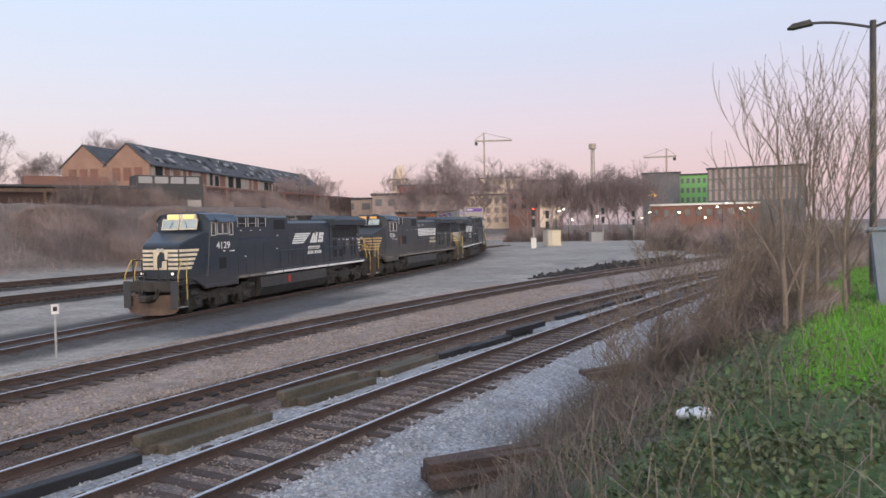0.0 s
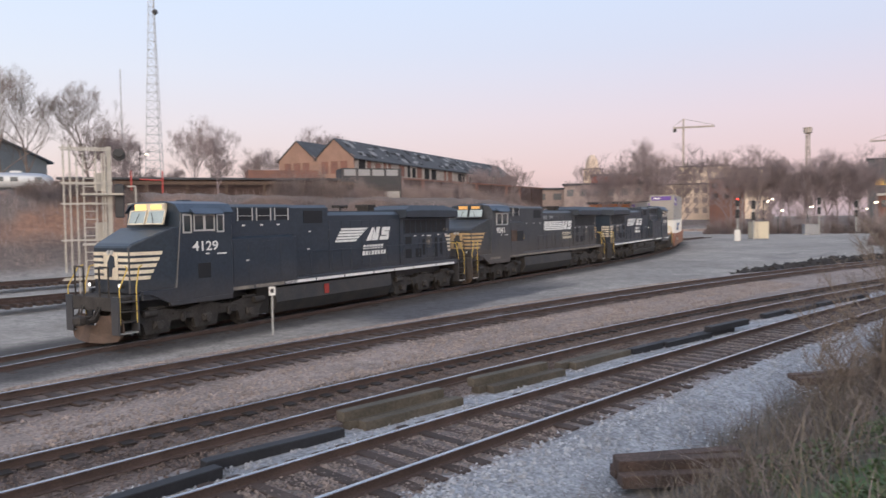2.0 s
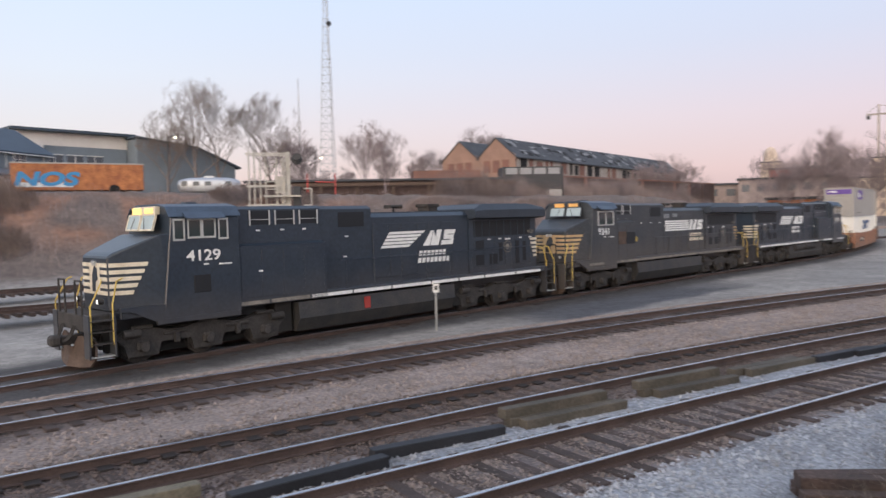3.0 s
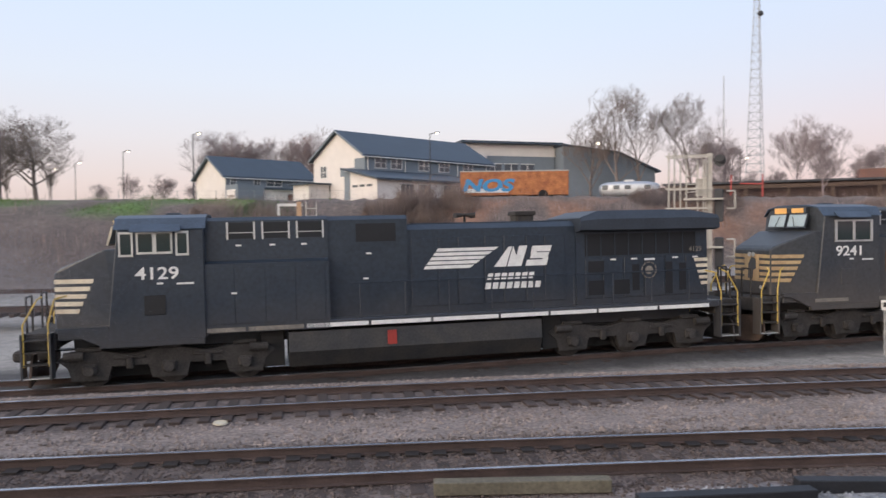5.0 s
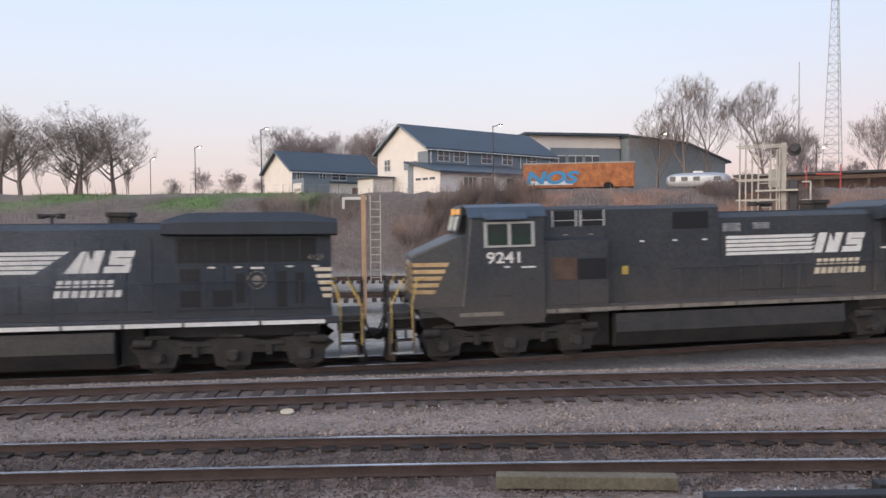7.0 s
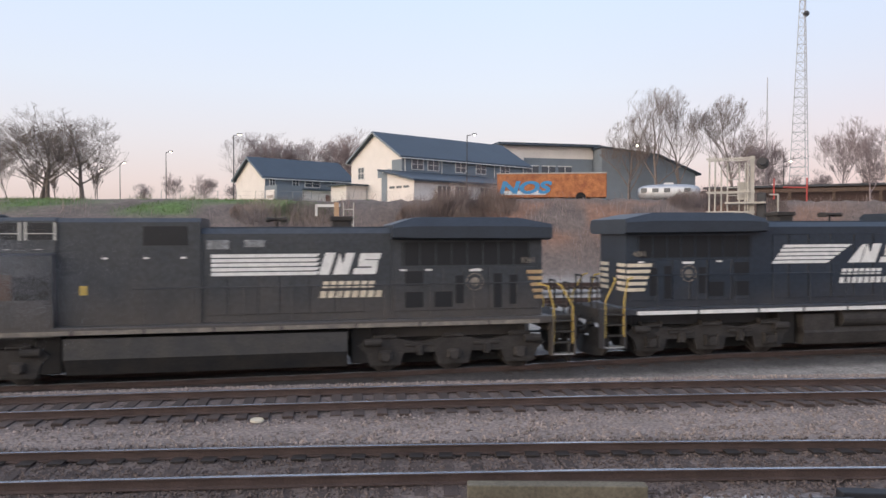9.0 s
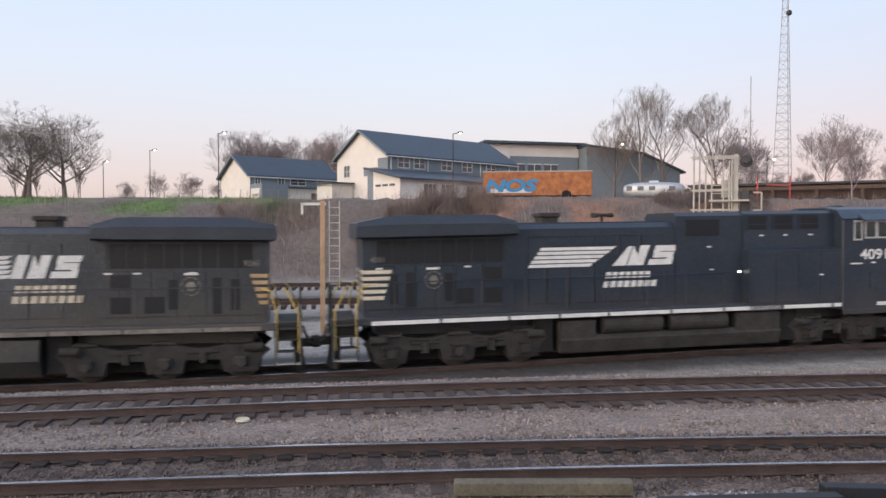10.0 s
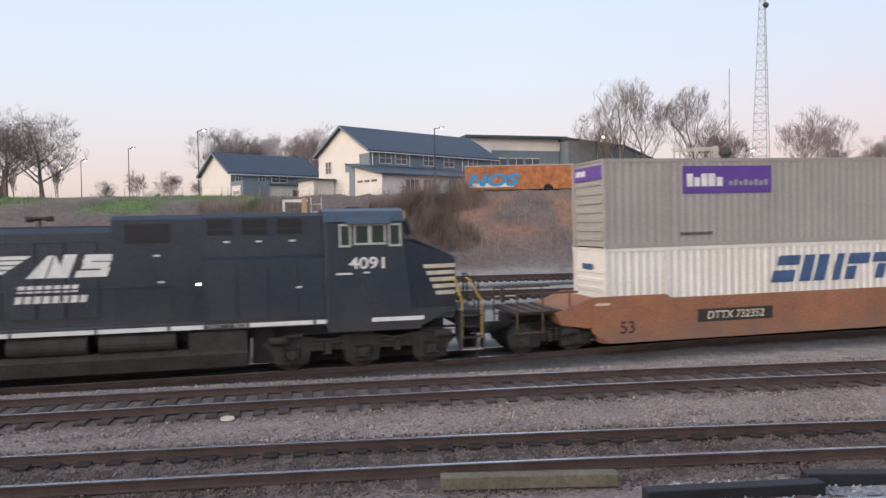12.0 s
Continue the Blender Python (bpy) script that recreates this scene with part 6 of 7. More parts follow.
    part("entrance_wall", bm_box(-7.8, -4.2, -0.4, 0.0, 8.5, 17.8), M_cladding, F)
    for a in (-2.6, 0.4, 3.4):
        w = part("window", bm_box(a - 1.2, a + 1.2, -0.05, 0.0, 13.6, 15.6), M_pane, F)
        part("window_frame", bm_box(a - 1.3, a + 1.3, -0.09, 0.0, 15.6, 15.75), M_trim, w)
        part("window_frame", bm_box(a - 0.05, a + 0.05, -0.09, 0.0, 13.6, 15.6), M_trim, w)
    S = thing("shed", "dark shed with a long sloping roof", "shed", pose(29.5, 124, 0, 0, 0, 8))
    bm = bmesh.new()
    prism(bm, [(0, 8.5), (17, 8.5), (17, 14.6), (10, 17.4), (0, 18.6)], 0, 12)
    part("wall", bm, M_bluewall, S)
    bm = bmesh.new()
    prism(bm, [(-0.4, 18.9), (-0.4, 18.6), (10, 17.4), (17.8, 14.2), (17.8, 14.5), (10.1, 17.7)], -0.6, 12.6)
    part("roof_slope", bm, M_blueroof, S)
    # graffiti boxcar body
    ang2 = math.degrees(math.atan2(81.6 - 83.6, 19.9 - 8.1))
    zc = float(ground_z(14, 82.6))
    B = thing("boxcar_body", "rusty orange boxcar body with blue graffiti letters", "boxcar", pose(14.0, 82.6, zc, 0, 0, ang2))
    part("box_body", bm_box(-6.0, 6.0, -1.4, 1.4, 0.25, 2.95, bevel=0.05), M_rustcar, B)
    for k in range(13):
        part("side_rib", bm_box(-5.97 + k * 0.98, -5.90 + k * 0.98, -1.44, -1.4, 0.3, 2.85), M_rustcar, B)
    part("roof_rail", bm_box(-6.05, 6.05, -1.46, 1.46, 2.86, 3.0), M_concrete, B)
    part("wheel_arch", bm_tube((3.2, -1.45, 0.28), (3.2, -1.40, 0.28), 0.55, n=14), M_hole, B)
    part("pale_patch", bm_box(-5.5, -0.6, -1.453, -1.441, 0.55, 1.0), M_spraywhite, B)
    lettering("graffiti", "NOS", 2.0, pose(-3.0, -1.458, 1.30, 90, 0, 0) @ Matrix.Diagonal((1.35, 0.9, 1, 1)), M_spray, B, "blue block graffiti letters", shear=0.2, bold=0.045)
    for x in (-4.5, 0, 4.5):
        part("support_block", bm_box(x - 0.3, x + 0.3, -1.2, 1.2, -0.15, 0.26), M_oldtie, B)
    # caravan
    zt = float(ground_z(30.5, 92))
    ang3 = math.degrees(math.atan2(90.8 - 93.2, 34.1 - 26.8))
    A = thing("travel_trailer", "silver rounded aluminium travel trailer", "trailer", pose(30.4, 92.0, zt + 0.05, 0, 0, ang3))
    bm = bmesh.new()
    bmesh.ops.create_uvsphere(bm, u_segments=28, v_segments=18, radius=1.0)
    for v in bm.verts:
        x, y, z = v.co
        sx = math.copysign(abs(x) ** 0.55, x)
        v.co = Vector((sx * 3.8, math.copysign(abs(y) ** 0.5, y) * 1.2, 1.35 + math.copysign(abs(z) ** 0.6, z) * 1.02))
    part("shell", bm, M_trailer, A, smooth=True)
    for x in (-1.6, -0.2, 2.2):
        w = part("window", bm_box(x - 0.38, x + 0.38, -1.24, -1.16, 1.35, 1.85, bevel=0.03), M_pane, A)
    part("end_window", bm_box(-3.35, -2.6, -1.1, -0.9, 1.3, 1.9), M_pane, A)
    part("trim_strip", bm_box(-3.3, 3.3, -1.26, -1.18, 0.72, 0.80), M_galv, A)
    part("roof_unit", bm_box(-0.6, 0.6, -0.4, 0.4, 2.3, 2.6, bevel=0.08), M_trim, A)
    for x in (-0.35, 0.45):
        part("wheel", bm_tube((x, -1.15, 0.33), (x, -0.9, 0.33), 0.33, n=14), M_darksteel, A)
    part("hitch", bm_box(-4.6, -3.6, -0.06, 0.06, 0.4, 0.5), M_darksteel, A)
    # lamps on the plateau
    for x, y, top in ((-25.1, 96.8, 16.9), (-39.6, 113.3, 16.4), (-53.2, 129.5, 16.2), (5.2, 94.9, 16.8), (-60, 136, 15.6)):
        lamp_pole("tall dark pole with a lit lamp on the plateau", x, y, top, (0.9, -0.5), 0.08, True, 0.17)
    lamp_pole("leaning pole with a lit lamp among the trees", 62.5, 128, 16.9, (1.0, -0.5), 0.08, True, 0.2)
    lamp_pole("pole with a lit lamp among the trees", 31.0, 112, 17.6, (1.0, -0.3), 0.08, True, 0.18)
    # chain fence along the brow
    Fn = thing("fence", "thin wire fence on grey posts along the brow", "fence")
    for k in range(18):
        x = -34 + k * 2.4
        y = 95.5
        z = float(ground_z(x, y))
        part("post", bm_tube((x, y, z - 0.1), (x, y, z + 1.9), 0.035, n=5), M_galv, Fn)
        if k:
            zp = float(ground_z(x - 2.4, y))
            for h in (0.3, 0.8, 1.3, 1.85):
                part("wire", bm_tube((x - 2.4, y, zp + h), (x, y, z + h), 0.012, n=3), M_galv, Fn)
    # football goal
    G = thing("goal_post", "red tubular goal frame on the grass", "goal")
    for x, y in ((47.2, 99.3), (50.8, 97.5)):
        part("upright", bm_tube((x, y, float(ground_z(x, y)) - 0.1), (x, y, 11.7), 0.10, n=8), M_redpaint, G)
    part("crossbar", bm_tube((48.2, 98.8, 10.5), (50.8, 97.5, 10.4), 0.09, n=8), M_redpaint, G)
    # radio masts
    lattice("radio_tower", "tall grey lattice radio tower with beacons", "radio tower", 100.2, 195.5, 8, 78, 3.3, 0.35, M_tower, 0.085, 30)
    part("mast_pipe", bm_tube((96.9, 208.6, 8), (96.9, 208.6, 48.5), 0.22, 0.12, n=6), M_tower, thing("antenna_mast", "thin grey antenna mast among the trees", "mast"))
    bm = bmesh.new()
    bmesh.ops.create_icosphere(bm, subdivisions=2, radius=0.8)
    b = part("beacon", bm, M_darksteel, bpy.data.objects["radio_tower"])
    b.location = (0.4, -0.8, 62.5)


def build_ruin():
    # long twin-gabled brick works with a broken slate roof
    k = 1.55
    ang = math.degrees(math.atan2(17.9, 58.5))
    R = thing("brick_works", "derelict brick works with twin gables and broken slate roof", "factory", pose(61.1 * k, 72.7 * k, 0, 0, 0, ang))
    ridge, eave, half, length, z0 = 4.33 + 95 * k * 0.1113, 4.33 + 95 * k * 0.0857, 4.4, 92.0, 7.5
    rng = random.Random(12)
    for n, yc in enumerate((0.0, 8.9)):
        bm = bmesh.new()
        prism_x(bm, [(yc - half, z0), (yc + half, z0), (yc + half, eave), (yc, ridge - 0.3), (yc - half, eave)], 0, length)
        part("wall", bm, M_paleplaster if n == 0 else M_brickwall, R)
        bm = bmesh.new()
        prism_x(bm, [(yc - half - 0.05, z0), (yc + half + 0.05, z0), (yc + half + 0.05, eave), (yc, ridge - 0.2), (yc - half - 0.05, eave)], -0.4, 0)
        part("gable_wall", bm, M_orangebrick, R, "buff brick gable wall")
        for dx in (-2.2, 0, 2.2):
            part("gable_panel", bm_box(-0.46, -0.4, yc + dx - 0.8, yc + dx + 0.8, eave - 3.2, eave - 0.8), M_brickwall, R)
        for s in (-1, 1):
            g = (ridge - eave) / half
            bm = bmesh.new()
            prism_x(bm, [(yc, ridge), (yc, ridge - 0.25), (yc + s * (half + 0.4), eave - 0.25 - 0.4 * g), (yc + s * (half + 0.4), eave - 0.4 * g)], -0.6, length)
            roof = part("roof_slope", bm, M_slate, R, "patchy dark slate roof")
            if s < 0 and n == 0:
                for i in range(110):
                    x = rng.uniform(1, length - 2)
                    t0 = rng.uniform(0.05, 0.85)
                    t1 = min(0.97, t0 + rng.uniform(0.06, 0.25))
                    w = rng.uniform(0.3, 2.2)
                    ya, yb = yc - t0 * half, yc - t1 * half
                    za, zb = ridge - t0 * half * g, ridge - t1 * half * g
                    lift = 0.02 + 0.004 * (i % 9)
                    bm = bmesh.new()
                    sh = rng.uniform(-0.6, 0.6)
                    vs = [bm.verts.new(c) for c in ((x, ya, za + lift), (x + w, ya, za + lift), (x + w + sh, yb, zb + lift), (x + sh, yb, zb + lift))]
                    lo = [bm.verts.new((v.co.x, v.co.y, v.co.z - 0.05)) for v in vs]
                    bm.faces.new(vs), bm.faces.new(lo[::-1])
                    for q in range(4):
                        bm.faces.new((vs[q], lo[q], lo[(q + 1) % 4], vs[(q + 1) % 4]))
                    part("roof_patch", bm, M_slatepale if i % 2 else M_hole, roof)
    x = 1.5
    while x < length - 2:
        w = rng.choice((1.1, 1.5, 2.4))
        if rng.random() < 0.72:
            part("opening", bm_box(x, x + w, -half - 0.08, -half + 0.02, eave - 3.0, eave - rng.uniform(0.3, 0.9)), M_hole if rng.random() < 0.7 else M_brickwall, R)
        x += w + rng.uniform(0.7, 1.6)
    # low brick range and retaining walls in front
    W = thing("brick_wall", "long dark brick retaining wall below the works", "wall")
    a, b = Vector((63.0 * 1.42, 69.6 * 1.42, 0)), Vector((117.7 * 1.5, 75.9 * 1.5, 0))
    d = math.degrees(math.atan2(b.y - a.y, b.x - a.x))
    W.matrix_basis = pose(a.x, a.y, 0, 0, 0, d)
    ln = (b - a).length
    part("wall_face", bm_box(0, ln, 0, 0.6, 5.0, 12.3), M_darkbrick, W)
    part("coping", bm_box(-0.1, ln + 0.1, -0.15, 0.75, 12.3, 12.6), M_brickwall, W)
    for i in range(12):
        part("pier", bm_box(4 + i * ln / 12, 4.8 + i * ln / 12, -0.25, 0, 5.0, 12.4), M_brickwall if i % 3 else M_darkbrick, W)
    V = thing("low_range", "dark low sheds and rusty girders beside the works", "shed", pose(72, 94, 0, 0, 0, -30))
    part("wall", bm_box(-34, 6, 0, 8, 6.0, 10.9), M_darkbrick, V)
    part("flat_roof", bm_box(-34.5, 6.5, -0.8, 9, 10.9, 11.2), M_slate, V)
    part("girder", bm_box(-36, 8, -1.6, -1.2, 10.1, 10.6), M_plow, V)
    for i in range(8):
        part("column", bm_box(-34 + i * 5.6, -33.6 + i * 5.6, -1.6, -1.2, 5.5, 10.1), M_plow, V)
    part("red_shed", bm_box(-8, 3, 2, 9, 11.2, 12.6), M_brickwall, V)
    part("glazed_side", bm_box(6.2, 16, -1.0, 4, 6.0, 12.8), M_darksteel, V)
    for i in range(4):
        part("pane", bm_box(6.6 + i * 2.3, 8.5 + i * 2.3, -1.05, -1.0, 11.6, 12.6), M_greybox, V)
    part("pale_hut", bm_box(13, 15, -3.5, -1.5, 6.0, 9.0), M_concrete, V)


def block(name, label, category, x, y, heading, w, d, z1, wall, roof, rows, cols, pane, z0=0.0, tall=1.7):
    """A plain far block with real window boxes on its front."""
    B = thing(name, label, category, pose(x, y, 0, 0, 0, heading))
    part("wall", bm_box(-w / 2, w / 2, 0, d, z0, z1), wall, B)
    part("roof", bm_box(-w / 2 - 0.4, w / 2 + 0.4, -0.4, d + 0.4, z1, z1 + 0.5), roof, B)
    for r in range(rows):
        for c in range(cols):
            x0 = -w / 2 + w * (c + 0.22) / cols
            zz = z1 - (r + 0.85) * 3.2
            part("window", bm_box(x0, x0 + w * 0.5 / cols, -0.12, 0.0, zz, zz + tall), pane, B)
    return B


def build_distance():
    face = lambda x, y: math.degrees(math.atan2(y, x)) - 90
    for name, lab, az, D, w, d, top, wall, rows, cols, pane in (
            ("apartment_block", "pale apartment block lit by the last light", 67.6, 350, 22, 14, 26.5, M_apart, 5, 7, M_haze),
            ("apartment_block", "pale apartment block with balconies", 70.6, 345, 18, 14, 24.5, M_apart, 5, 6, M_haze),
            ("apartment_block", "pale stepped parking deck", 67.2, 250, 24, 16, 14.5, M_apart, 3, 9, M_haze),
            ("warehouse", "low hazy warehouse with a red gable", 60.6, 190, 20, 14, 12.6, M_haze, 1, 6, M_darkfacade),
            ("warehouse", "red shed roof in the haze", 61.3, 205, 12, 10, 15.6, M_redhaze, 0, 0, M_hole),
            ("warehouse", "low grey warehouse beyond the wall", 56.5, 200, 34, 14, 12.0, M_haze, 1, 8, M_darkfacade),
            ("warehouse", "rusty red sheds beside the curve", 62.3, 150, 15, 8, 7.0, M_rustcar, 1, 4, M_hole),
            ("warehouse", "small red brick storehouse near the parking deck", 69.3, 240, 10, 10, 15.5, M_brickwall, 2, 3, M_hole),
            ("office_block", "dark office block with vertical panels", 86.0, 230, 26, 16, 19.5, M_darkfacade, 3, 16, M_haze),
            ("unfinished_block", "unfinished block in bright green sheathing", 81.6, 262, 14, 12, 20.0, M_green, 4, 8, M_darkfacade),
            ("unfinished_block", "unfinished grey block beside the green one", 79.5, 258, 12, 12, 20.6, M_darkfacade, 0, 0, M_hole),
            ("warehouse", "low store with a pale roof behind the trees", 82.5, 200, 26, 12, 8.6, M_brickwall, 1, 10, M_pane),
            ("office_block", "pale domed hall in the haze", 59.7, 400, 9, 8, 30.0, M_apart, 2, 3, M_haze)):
        a = radians(az)
        x, y = D * math.sin(a), D * math.cos(a)
        ob = block(name, lab, "building", x, y, face(x, y), w, d, top, wall, M_slate if wall is not M_brickwall or D != 200 else M_trim, rows, cols, pane, tall=2.9 if az == 86.0 else 1.7)
    a = radians(59.7)
    bm = bmesh.new()
    bmesh.ops.create_uvsphere(bm, u_segments=16, v_segments=10, radius=3.6)
    dm = part("dome", bm, M_apart, bpy.data.objects["office_block.001"], smooth=True)
    dm.matrix_basis = pose(0, 4, 31) @ Matrix.Diagonal((1, 1, 2.0, 1))
    # tower cranes
    for lab, az, D, top, jib0, jib1, turn in (("slender pale tower crane on the skyline", 66.3, 400, 50, -5, 15, 10), ("pale tower crane over the building site", 79.9, 420, 40, -12, 5, -8), ("slender tower crane on the skyline", 66.6, 460, 32, -4, 16, 14)):
        a = radians(az)
        x, y = D * math.sin(a), D * math.cos(a)
        C = thing("tower_crane", lab, "crane", pose(x, y, 0, 0, 0, face(x, y)))
        part("tower_mast", bm_box(-0.5, 0.5, -0.5, 0.5, 0, top), M_paleplaster, C)
        part("apex", bm_box(-0.4, 0.4, -0.4, 0.4, top, top + 4.5), M_paleplaster, C)
        part("jib", bm_box(jib0, jib1, -0.4, 0.4, top - 0.4, top + 0.4), M_paleplaster, C)
        part("counterweight", bm_box(jib1 - 1.6 if jib1 < 10 else jib0, jib1 if jib1 < 10 else jib0 + 1.6, -0.8, 0.8, top - 2.2, top - 0.6), M_darksteel, C)
        part("tie_bar", bm_tube((jib0, 0, top + 0.6), (0, 0, top + 4.3), 0.12, n=4), M_paleplaster, C)
        part("tie_bar", bm_tube((jib1, 0, top + 0.6), (0, 0, top + 4.3), 0.12, n=4), M_paleplaster, C)
    lattice("radio_mast", "pale lattice mast with antennas above the trees", "radio mast", 289, 80, 0, 36, 1.1, 0.7, M_paleplaster, 0.16, 16)
    part("antenna_ring", bm_tube((289, 80, 34.0), (289, 80, 36.0), 1.5, n=10), M_paleplaster, bpy.data.objects["radio_mast"])
    bpy.data.objects["antenna_ring"].matrix_basis = pose(-289, -80, 0)
    sg = thing("lit_sign", "glowing orange sign on a dark pole", "sign", pose(229, 45, 0, 0, 0, face(229, 45)))
    part("pole", bm_box(-0.25, 0.25, -0.2, 0.2, 0, 12), M_darksteel, sg)
    bm = bmesh.new()
    prism(bm, [(-1.3, 12.2), (1.3, 12.2), (0.9, 13.3), (0, 14.3), (-0.9, 13.3)], -0.2, 0.2)
    part("sign_face", bm, M_sunsetglass, sg, "glowing orange panel")
    rng = random.Random(9)
    for k in range(16):
        az = rng.uniform(70, 87)
        D = rng.uniform(150, 210)
        x, y = D * math.sin(radians(az)), D * math.cos(radians(az))
        lamp_pole("distant street light among bare trees", x, y, rng.uniform(5, 8.5), (0, -0.8), 0.09, True, 0.24)
    # low fence and road strip at the far side of the lot
    W = thing("low_wall", "low pale barrier along the far side of the lot", "barrier", pose(190, 46, 0.3, 0, 0, face(190, 46)))
    for k in range(12):
        part("barrier_panel", bm_box(-38 + k * 6.2, -32 + k * 6.2, 0, 0.4, 0, 0.9), M_haze, W)


def signal_mast(label, x, y, h, lit):
    z = float(ground_z(x, y))
    S = thing("signal", label, "railway signal", pose(x, y, z, 0, 0, math.degrees(math.atan2(y, x)) - 90))
    part("mast", bm_tube((0, 0, 0), (0, 0, h), 0.11, n=8), M_galv, S)
    if lit:
        part("base_box", bm_box(-0.42, 0.42, -0.35, 0.35, 0, 1.7, bevel=0.03), M_trim, S)
    for s in (-0.22, 0.22):
        part("ladder_rail", bm_tube((s + 0.42, 0.1, 0.2), (s + 0.42, 0.1, h - 0.3), 0.03, n=5), M_galv, S)
    for k in range(int(h / 0.4)):
        part("rung", bm_tube((0.2, 0.1, 0.4 + 0.4 * k), (0.64, 0.1, 0.4 + 0.4 * k), 0.02, n=4), M_galv, S)
    for k, zz in enumerate((h - 0.6, h - 2.4)):
        b = part("signal_head", bm_box(-0.32, 0.32, -0.3, 0.05, zz - 0.75, zz + 0.55, bevel=0.06), M_darksteel, S)
        for i in range(3):
            part("lens", bm_tube((0, -0.38, zz - 0.5 + 0.42 * i), (0, -0.30, zz - 0.5 + 0.42 * i), 0.15, n=10), M_signal if lit and k == 0 and i == 2 else M_hole, b)
    return S


def build_yard_things():
    signal_mast("tall lineside signal showing red beside the lot", 113.2, 41.2, 6.6, True)
    signal_mast("lineside signal mast seen from the side", 119.5, 41.0, 6.2, False)
    signal_mast("grey mast with ladder across the lot", 150, 39.5, 7.0, False)
    signal_mast("grey mast with ladder across the lot", 160, 35.5, 6.4, False)
    for lab, x, y, w, d, h, mm in (("cream equipment hut on the gravel lot", 123.0, 41.4, 2.5, 2.2, 2.7, M_creambox), ("grey equipment cabinet at the far side of the lot", 152, 41.5, 2.6, 1.6, 1.9, M_greybox), ("small grey cabinet beside the brush", 99.0, 13.6, 1.2, 0.9, 1.6, M_paleplaster)):
        z = float(ground_z(x, y))
        B = thing("equipment_hut", lab, "equipment hut", pose(x, y, z, 0, 0, math.degrees(math.atan2(y, x)) - 70))
        part("body", bm_box(-w / 2, w / 2, -d / 2, d / 2, 0.12, h, bevel=0.04), mm, B)
        part("roof", bm_box(-w / 2 - 0.08, w / 2 + 0.08, -d / 2 - 0.08, d / 2 + 0.08, h, h + 0.1, bevel=0.02), mm, B)
        part("door", bm_box(-0.4, 0.4, -d / 2 - 0.03, -d / 2, 0.2, h - 0.3), mm, B)
        part("plinth", bm_box(-w / 2 - 0.1, w / 2 + 0.1, -d / 2 - 0.1, d / 2 + 0.1, -0.2, 0.12), M_concrete, B)
    # dark spoil heap beside the second track
    rng = random.Random(3)
    Pn = np.array([(52 + 26 * u + rng.gauss(0, 0.4), float(curve_y(52 + 26 * u, TRACK_2)) + 3.0 + rng.gauss(0, 0.55), 0.0) for u in [rng.random() ** 0.8 for _ in range(800)]])
    Pn[:, 2] = ground_z(Pn[:, 0], Pn[:, 1]) + np.array([abs(rng.gauss(0, 0.16)) * min(1, (p[0] - 50) / 14) for p in Pn])
    ob = stones("spoil_heap", "dark heap of scrap and old spoil beside the track", Pn, 0.28, mat("dark_spoil", (0.035, 0.032, 0.032), rough=0.9, var=0.4, island=0.4), 81)
    tagged(ob, category="heap")
    # ladder cage signal behind the train
    z = float(ground_z(14.2, 33.2))
    C = thing("signal_cage", "pale steel signal mast with caged ladder and dark heads", "railway signal", pose(14.2, 33.2, z, 0, 0, -25))
    H = 7.75
    part("mast", bm_box(0.42, 0.62, -0.1, 0.1, -0.1, H), M_palesteel, C)
    for x in (-1.3, -1.05, -0.78, -0.5, 0.0, 0.25, 0.36):
        part("upright", bm_tube((x, 0.2 if x < -0.6 else -0.2, 2.2 if x < -1 else 1.2), (x, 0.2 if x < -0.6 else -0.2, H + (0.1 if x < -0.9 else -0.3)), 0.04, n=6), M_palesteel, C)
    for k in range(17):
        part("rung", bm_tube((-0.5, -0.2, 1.3 + k * 0.36), (0.0, -0.2, 1.3 + k * 0.36), 0.022, n=4), M_palesteel, C)
    for zz in (1.9, 3.6, 5.2, 6.1, 7.6):
        part("hoop", bm_box(-1.4, 0.65, -0.5, -0.44, zz, zz + 0.06), M_palesteel, C)
        part("hoop", bm_box(-1.4, 0.65, 0.44, 0.5, zz, zz + 0.06), M_palesteel, C)
    for zz in (5.6, 3.4):
        part("platform", bm_box(-0.6, 1.1, -0.5, 0.5, zz, zz + 0.08), M_palesteel, C)
        part("back_panel", bm_box(-0.1, 0.5, 0.1, 0.16, zz + 0.2, zz + 1.0), M_palesteel, C)
        b = part("signal_head", bm_box(0.72, 1.12, -0.15, 0.25, zz - 1.0, zz + 0.5, bevel=0.05), M_darksteel, C)
        bm = bmesh.new()
        for a, q in (((1.25, 0, zz - 0.4), (1.6, 0, zz - 0.4)), ((1.6, 0, zz - 0.4), (1.6, 0, zz + 0.4)), ((1.25, 0, zz + 0.4), (1.6, 0, zz + 0.4))):
            tube(bm, a, q, 0.04, n=5)
        part("guard_rail", bm, M_palesteel, C)
    part("target_disc", bm_tube((0.95, -0.15, H - 0.35), (0.95, -0.05, H - 0.35), 0.27, n=18), M_darksteel, C)
    part("hood", bm_tube((0.95, -0.5, H - 0.3), (0.95, -0.15, H - 0.3), 0.16, n=10), M_darksteel, C)
    part("footing", bm_box(0.2, 0.85, -0.35, 0.35, -0.2, 0.12), M_concrete, C)
    # second signal with short ladder
    z = float(ground_z(-4.0, 33))
    D = thing("signal_cage", "orange and white signal post with a short ladder", "railway signal", pose(-4.0, 33.0, z))
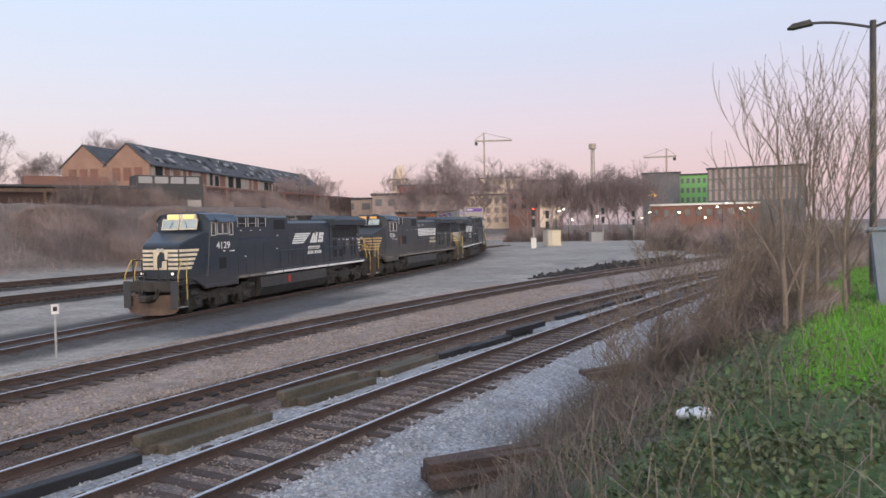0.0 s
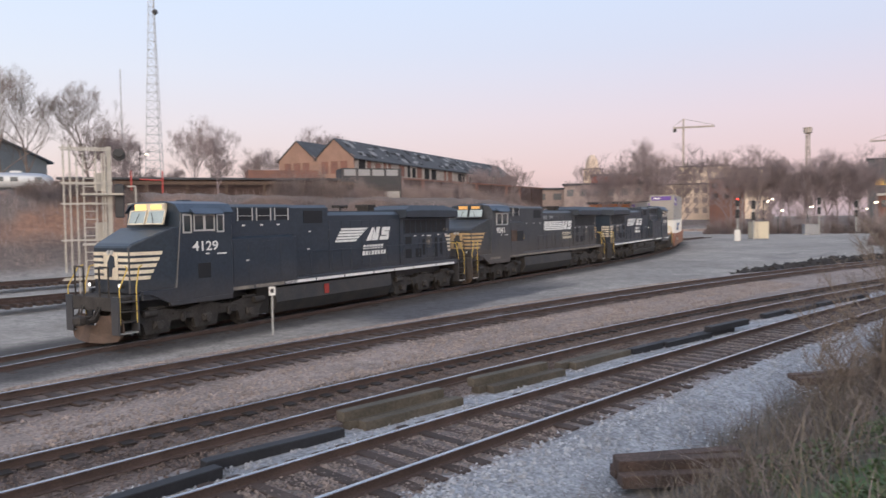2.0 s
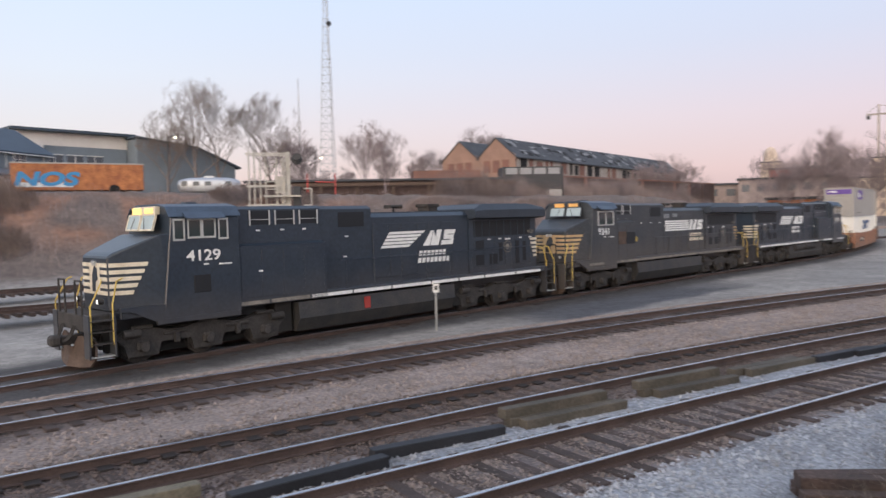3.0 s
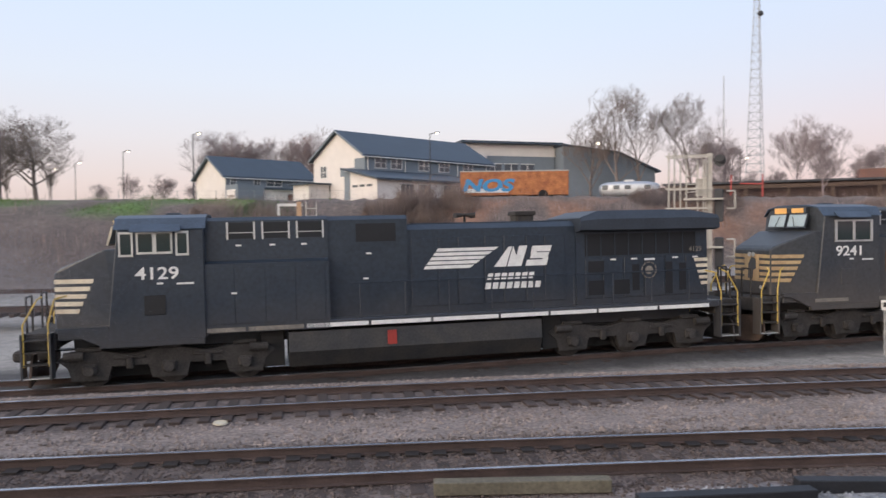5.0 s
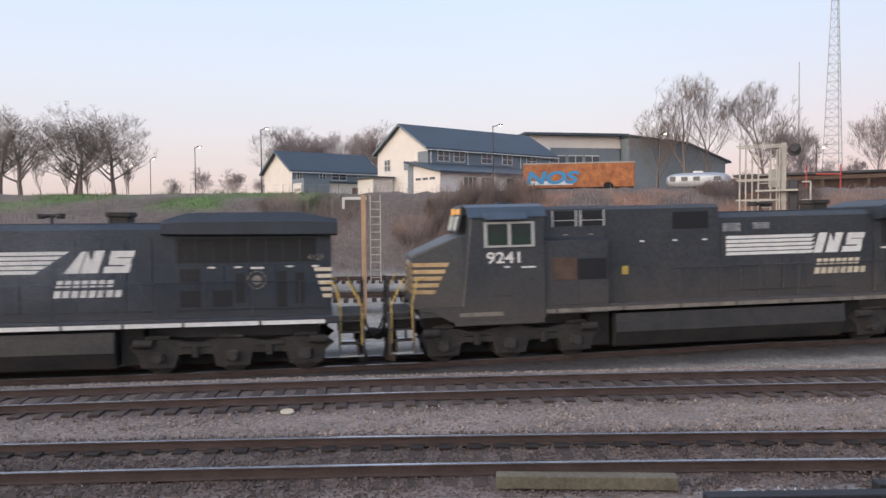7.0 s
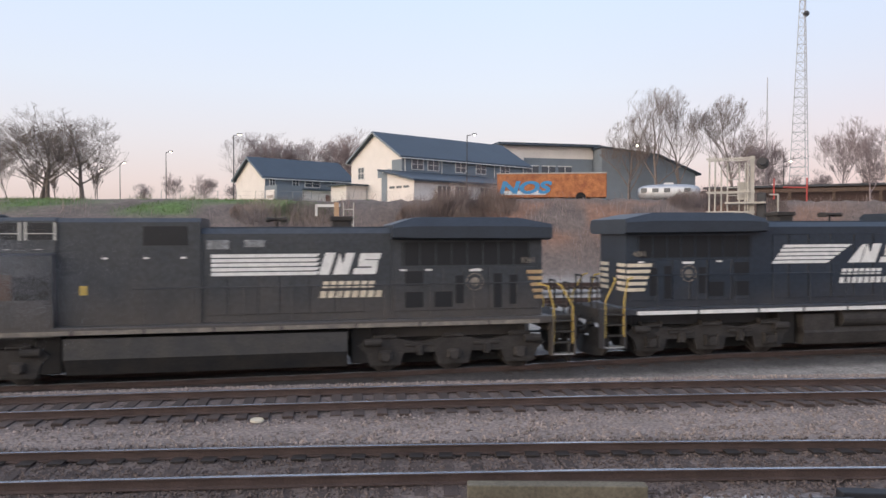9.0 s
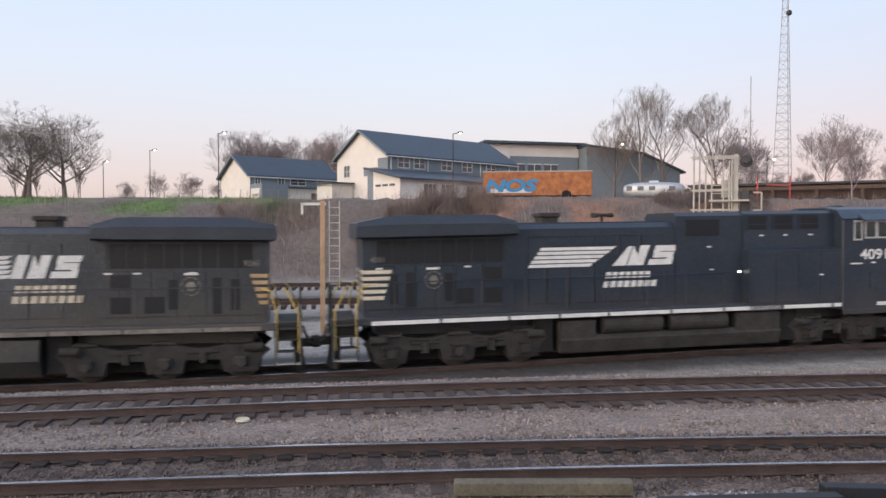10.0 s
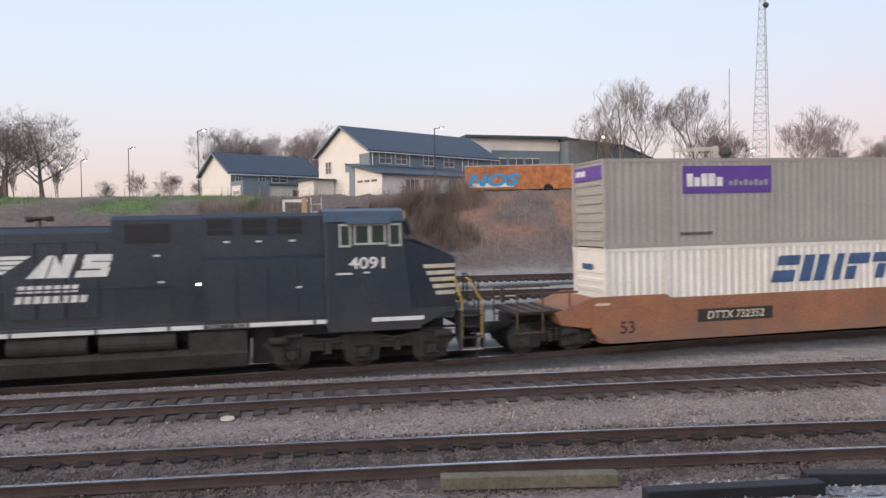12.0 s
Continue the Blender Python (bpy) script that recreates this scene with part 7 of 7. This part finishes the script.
    part("mast", bm_box(-0.1, 0.1, -0.1, 0.1, -0.1, 5.9), mat("faded_orange_post", (0.55, 0.36, 0.22), var=0.3, scale=2), D)
    for x in (0.3, 0.75):
        part("ladder_rail", bm_tube((x, 0, 2.0), (x, 0, 5.9), 0.03, n=5), M_palesteel, D)
    for k in range(11):
        part("rung", bm_tube((0.3, 0, 2.2 + k * 0.34), (0.75, 0, 2.2 + k * 0.34), 0.02, n=4), M_palesteel, D)
    part("crosspiece", bm_box(-0.9, 0.15, -0.06, 0.06, 5.7, 5.82), M_trim, D)
    part("bracket", bm_box(-0.95, -0.85, -0.06, 0.06, 5.3, 5.82), M_trim, D)
    # trackside sign post
    x, y = 16.5, 23.5
    z = float(ground_z(x, y))
    S = thing("sign_post", "small white trackside sign on a thin post", "sign", pose(x, y, z, 0, 0, -25))
    part("post", bm_box(-0.032, 0.032, -0.03, 0.03, -0.1, 1.75), M_galv, S)
    b = part("sign_plate", bm_box(-0.12, 0.12, -0.05, -0.03, 1.5, 1.84), M_trim, S)
    part("sign_bar", bm_box(-0.065, 0.065, -0.056, -0.05, 1.6, 1.76), M_darklabel, b)
    # bucket lid lying between the tracks
    x, y = -3.45, 15.05
    L = thing("lid", "pale plastic lid lying on the ballast", "lid", pose(x, y, float(ground_z(x, y)) + 0.03, 4, 3, 0))
    part("disc", bm_tube((0, 0, 0), (0, 0, 0.018), 0.135, n=20), M_creambox, L)
    part("rim", bm_tube((0, 0, 0.0), (0, 0, 0.03), 0.145, 0.135, n=20, caps=False), M_creambox, L)
    # loose sleepers between the two near tracks
    def loose(label, x, y, heading, material, z=0.0, length=2.6, tilt=0.0):
        o = thing("loose_sleeper", label, "sleeper", pose(x, y, float(ground_z(x, y)) + z, tilt, 0, heading), group="loose sleepers")
        part("timber", bm_box(-length / 2, length / 2, -0.115, 0.115, -0.02, 0.17, bevel=0.012), material, o)
    old, dark = "mossy old wooden sleeper lying beside the track", "black creosoted sleeper lying beside the track"
    for x, y, hd, mm, z in ((1.9, 10.60, -2, M_olivetie, 0.05), (4.70, 9.98, 2, M_newtie, 0.0), (7.25, 10.28, -6, M_newtie, 0.0),
                            (10.2, 10.35, -4, M_oldtie, 0.0), (10.35, 10.08, -4, M_oldtie, 0.0), (10.1, 10.40, -4, M_oldtie, 0.18), (13.9, 10.25, -5, M_oldtie, 0.0), (14.1, 9.98, -5, M_oldtie, 0.0), (13.8, 10.3, -5, M_oldtie, 0.18),
                            (17.2, 10.25, -4, M_oldtie, 0.0), (17.5, 9.98, -4, M_oldtie, 0.0), (20.2, 9.75, -5, M_newtie, 0.0), (21.8, 9.45, -6, M_newtie, 0.0), (23.6, 9.40, -7, M_newtie, 0.0), (24.4, 9.2, -7, M_newtie, 0.17),
                            (29.8, 9.3, -6, M_newtie, 0.0), (31.6, 9.0, -6, M_newtie, 0.0), (34.5, 8.7, -7, M_newtie, 0.0), (37.5, 8.3, -8, M_newtie, 0.0)):
        loose(dark if mm is M_newtie else old, x, y, hd, mm, z)
    for x, y, hd, z in ((11.15, 5.05, -39, 0.05), (10.88, 4.80, -36, 0.05), (10.60, 4.60, -42, 0.03), (11.05, 4.95, -38, 0.23), (10.75, 4.72, -44, 0.22), (20.0, 5.05, -38, 0.05), (19.75, 4.80, -35, 0.05)):
        loose("rotten brown sleeper dumped at the edge of the bank", x, y, hd, M_rottie, z, 2.1)
    # litter
    x, y = 7.85, 1.08
    Bg = thing("plastic_bag", "crumpled white plastic bag caught in the weeds", "bag", pose(x, y, float(ground_z(x, y)) + 0.07))
    for k, (dx, dy, s) in enumerate(((0, -0.03, 0.12), (0.02, 0.15, 0.085))):
        bm = bmesh.new()
        bmesh.ops.create_icosphere(bm, subdivisions=3, radius=s)
        for v in bm.verts:
            n = noise.noise(v.co * 9 + Vector((k * 7, 0, 0)))
            v.co = v.co * (1 + 0.45 * n)
            v.co.z *= 0.75
        bmesh.ops.transform(bm, matrix=Matrix.Translation((dx, dy, 0)), verts=bm.verts)
        part("bag_fold", bm, M_plastic, Bg)
    # street lamp on the bank
    x, y = 22.0, -1.25
    z = float(ground_z(x, y))
    P = thing("street_lamp", "dark street lamp with two flat heads on the bank", "street lamp", pose(x, y, z))
    h = 9.3 - z
    part("pole", bm_tube((0, 0, -0.2), (0, 0, h + 0.1), 0.09, 0.075, n=12), M_darksteel, P)
    for s, ln in ((1, 1.95), (-1, 1.95)):
        bm = bmesh.new()
        pv = Vector((0, 0, h - 0.08))
        for k in range(1, 7):
            q = Vector((0, s * ln * 0.72 * k / 6, h - 0.08 + 0.30 * math.sin(k / 6 * 1.5)))
            tube(bm, pv, q, 0.035, n=6)
            pv = q
        a = part("arm", bm, M_darksteel, P)
        bm = bmesh.new()
        prism_x(bm, [(s * ln * 0.7, h + 0.18), (s * ln * 0.74, h + 0.30), (s * ln * 0.95, h + 0.24), (s * ln * 1.02, h + 0.14), (s * ln * 0.95, h + 0.12)], -0.14, 0.14)
        part("lamp_head", bm, M_darksteel, a)
    # weathered bin beside the pole
    x, y = 17.5, -1.45
    z = float(ground_z(x, y))
    Bn = thing("utility_bin", "blue-grey plastic utility bin beside the lamp", "bin", pose(x, y, z, 0, 4, 0))
    bm = bmesh.new()
    prism_x(bm, [(-0.5, 0.0), (0.36, 0.0), (0.5, 1.5), (-0.5, 1.5)], -0.4, 0.4)
    bin_mat = mat("faded_blue_plastic", (0.20, 0.25, 0.31), rough=0.6, var=0.2)
    part("body", bm, bin_mat, Bn)
    part("lid", bm_box(-0.45, 0.45, -0.55, 0.56, 1.5, 1.58, bevel=0.02), bin_mat, Bn)

build_plateau()
build_ruin()
build_distance()
build_yard_things()
build_bank_plants()
build_trees()
build_stones()
build_tracks()
motions()
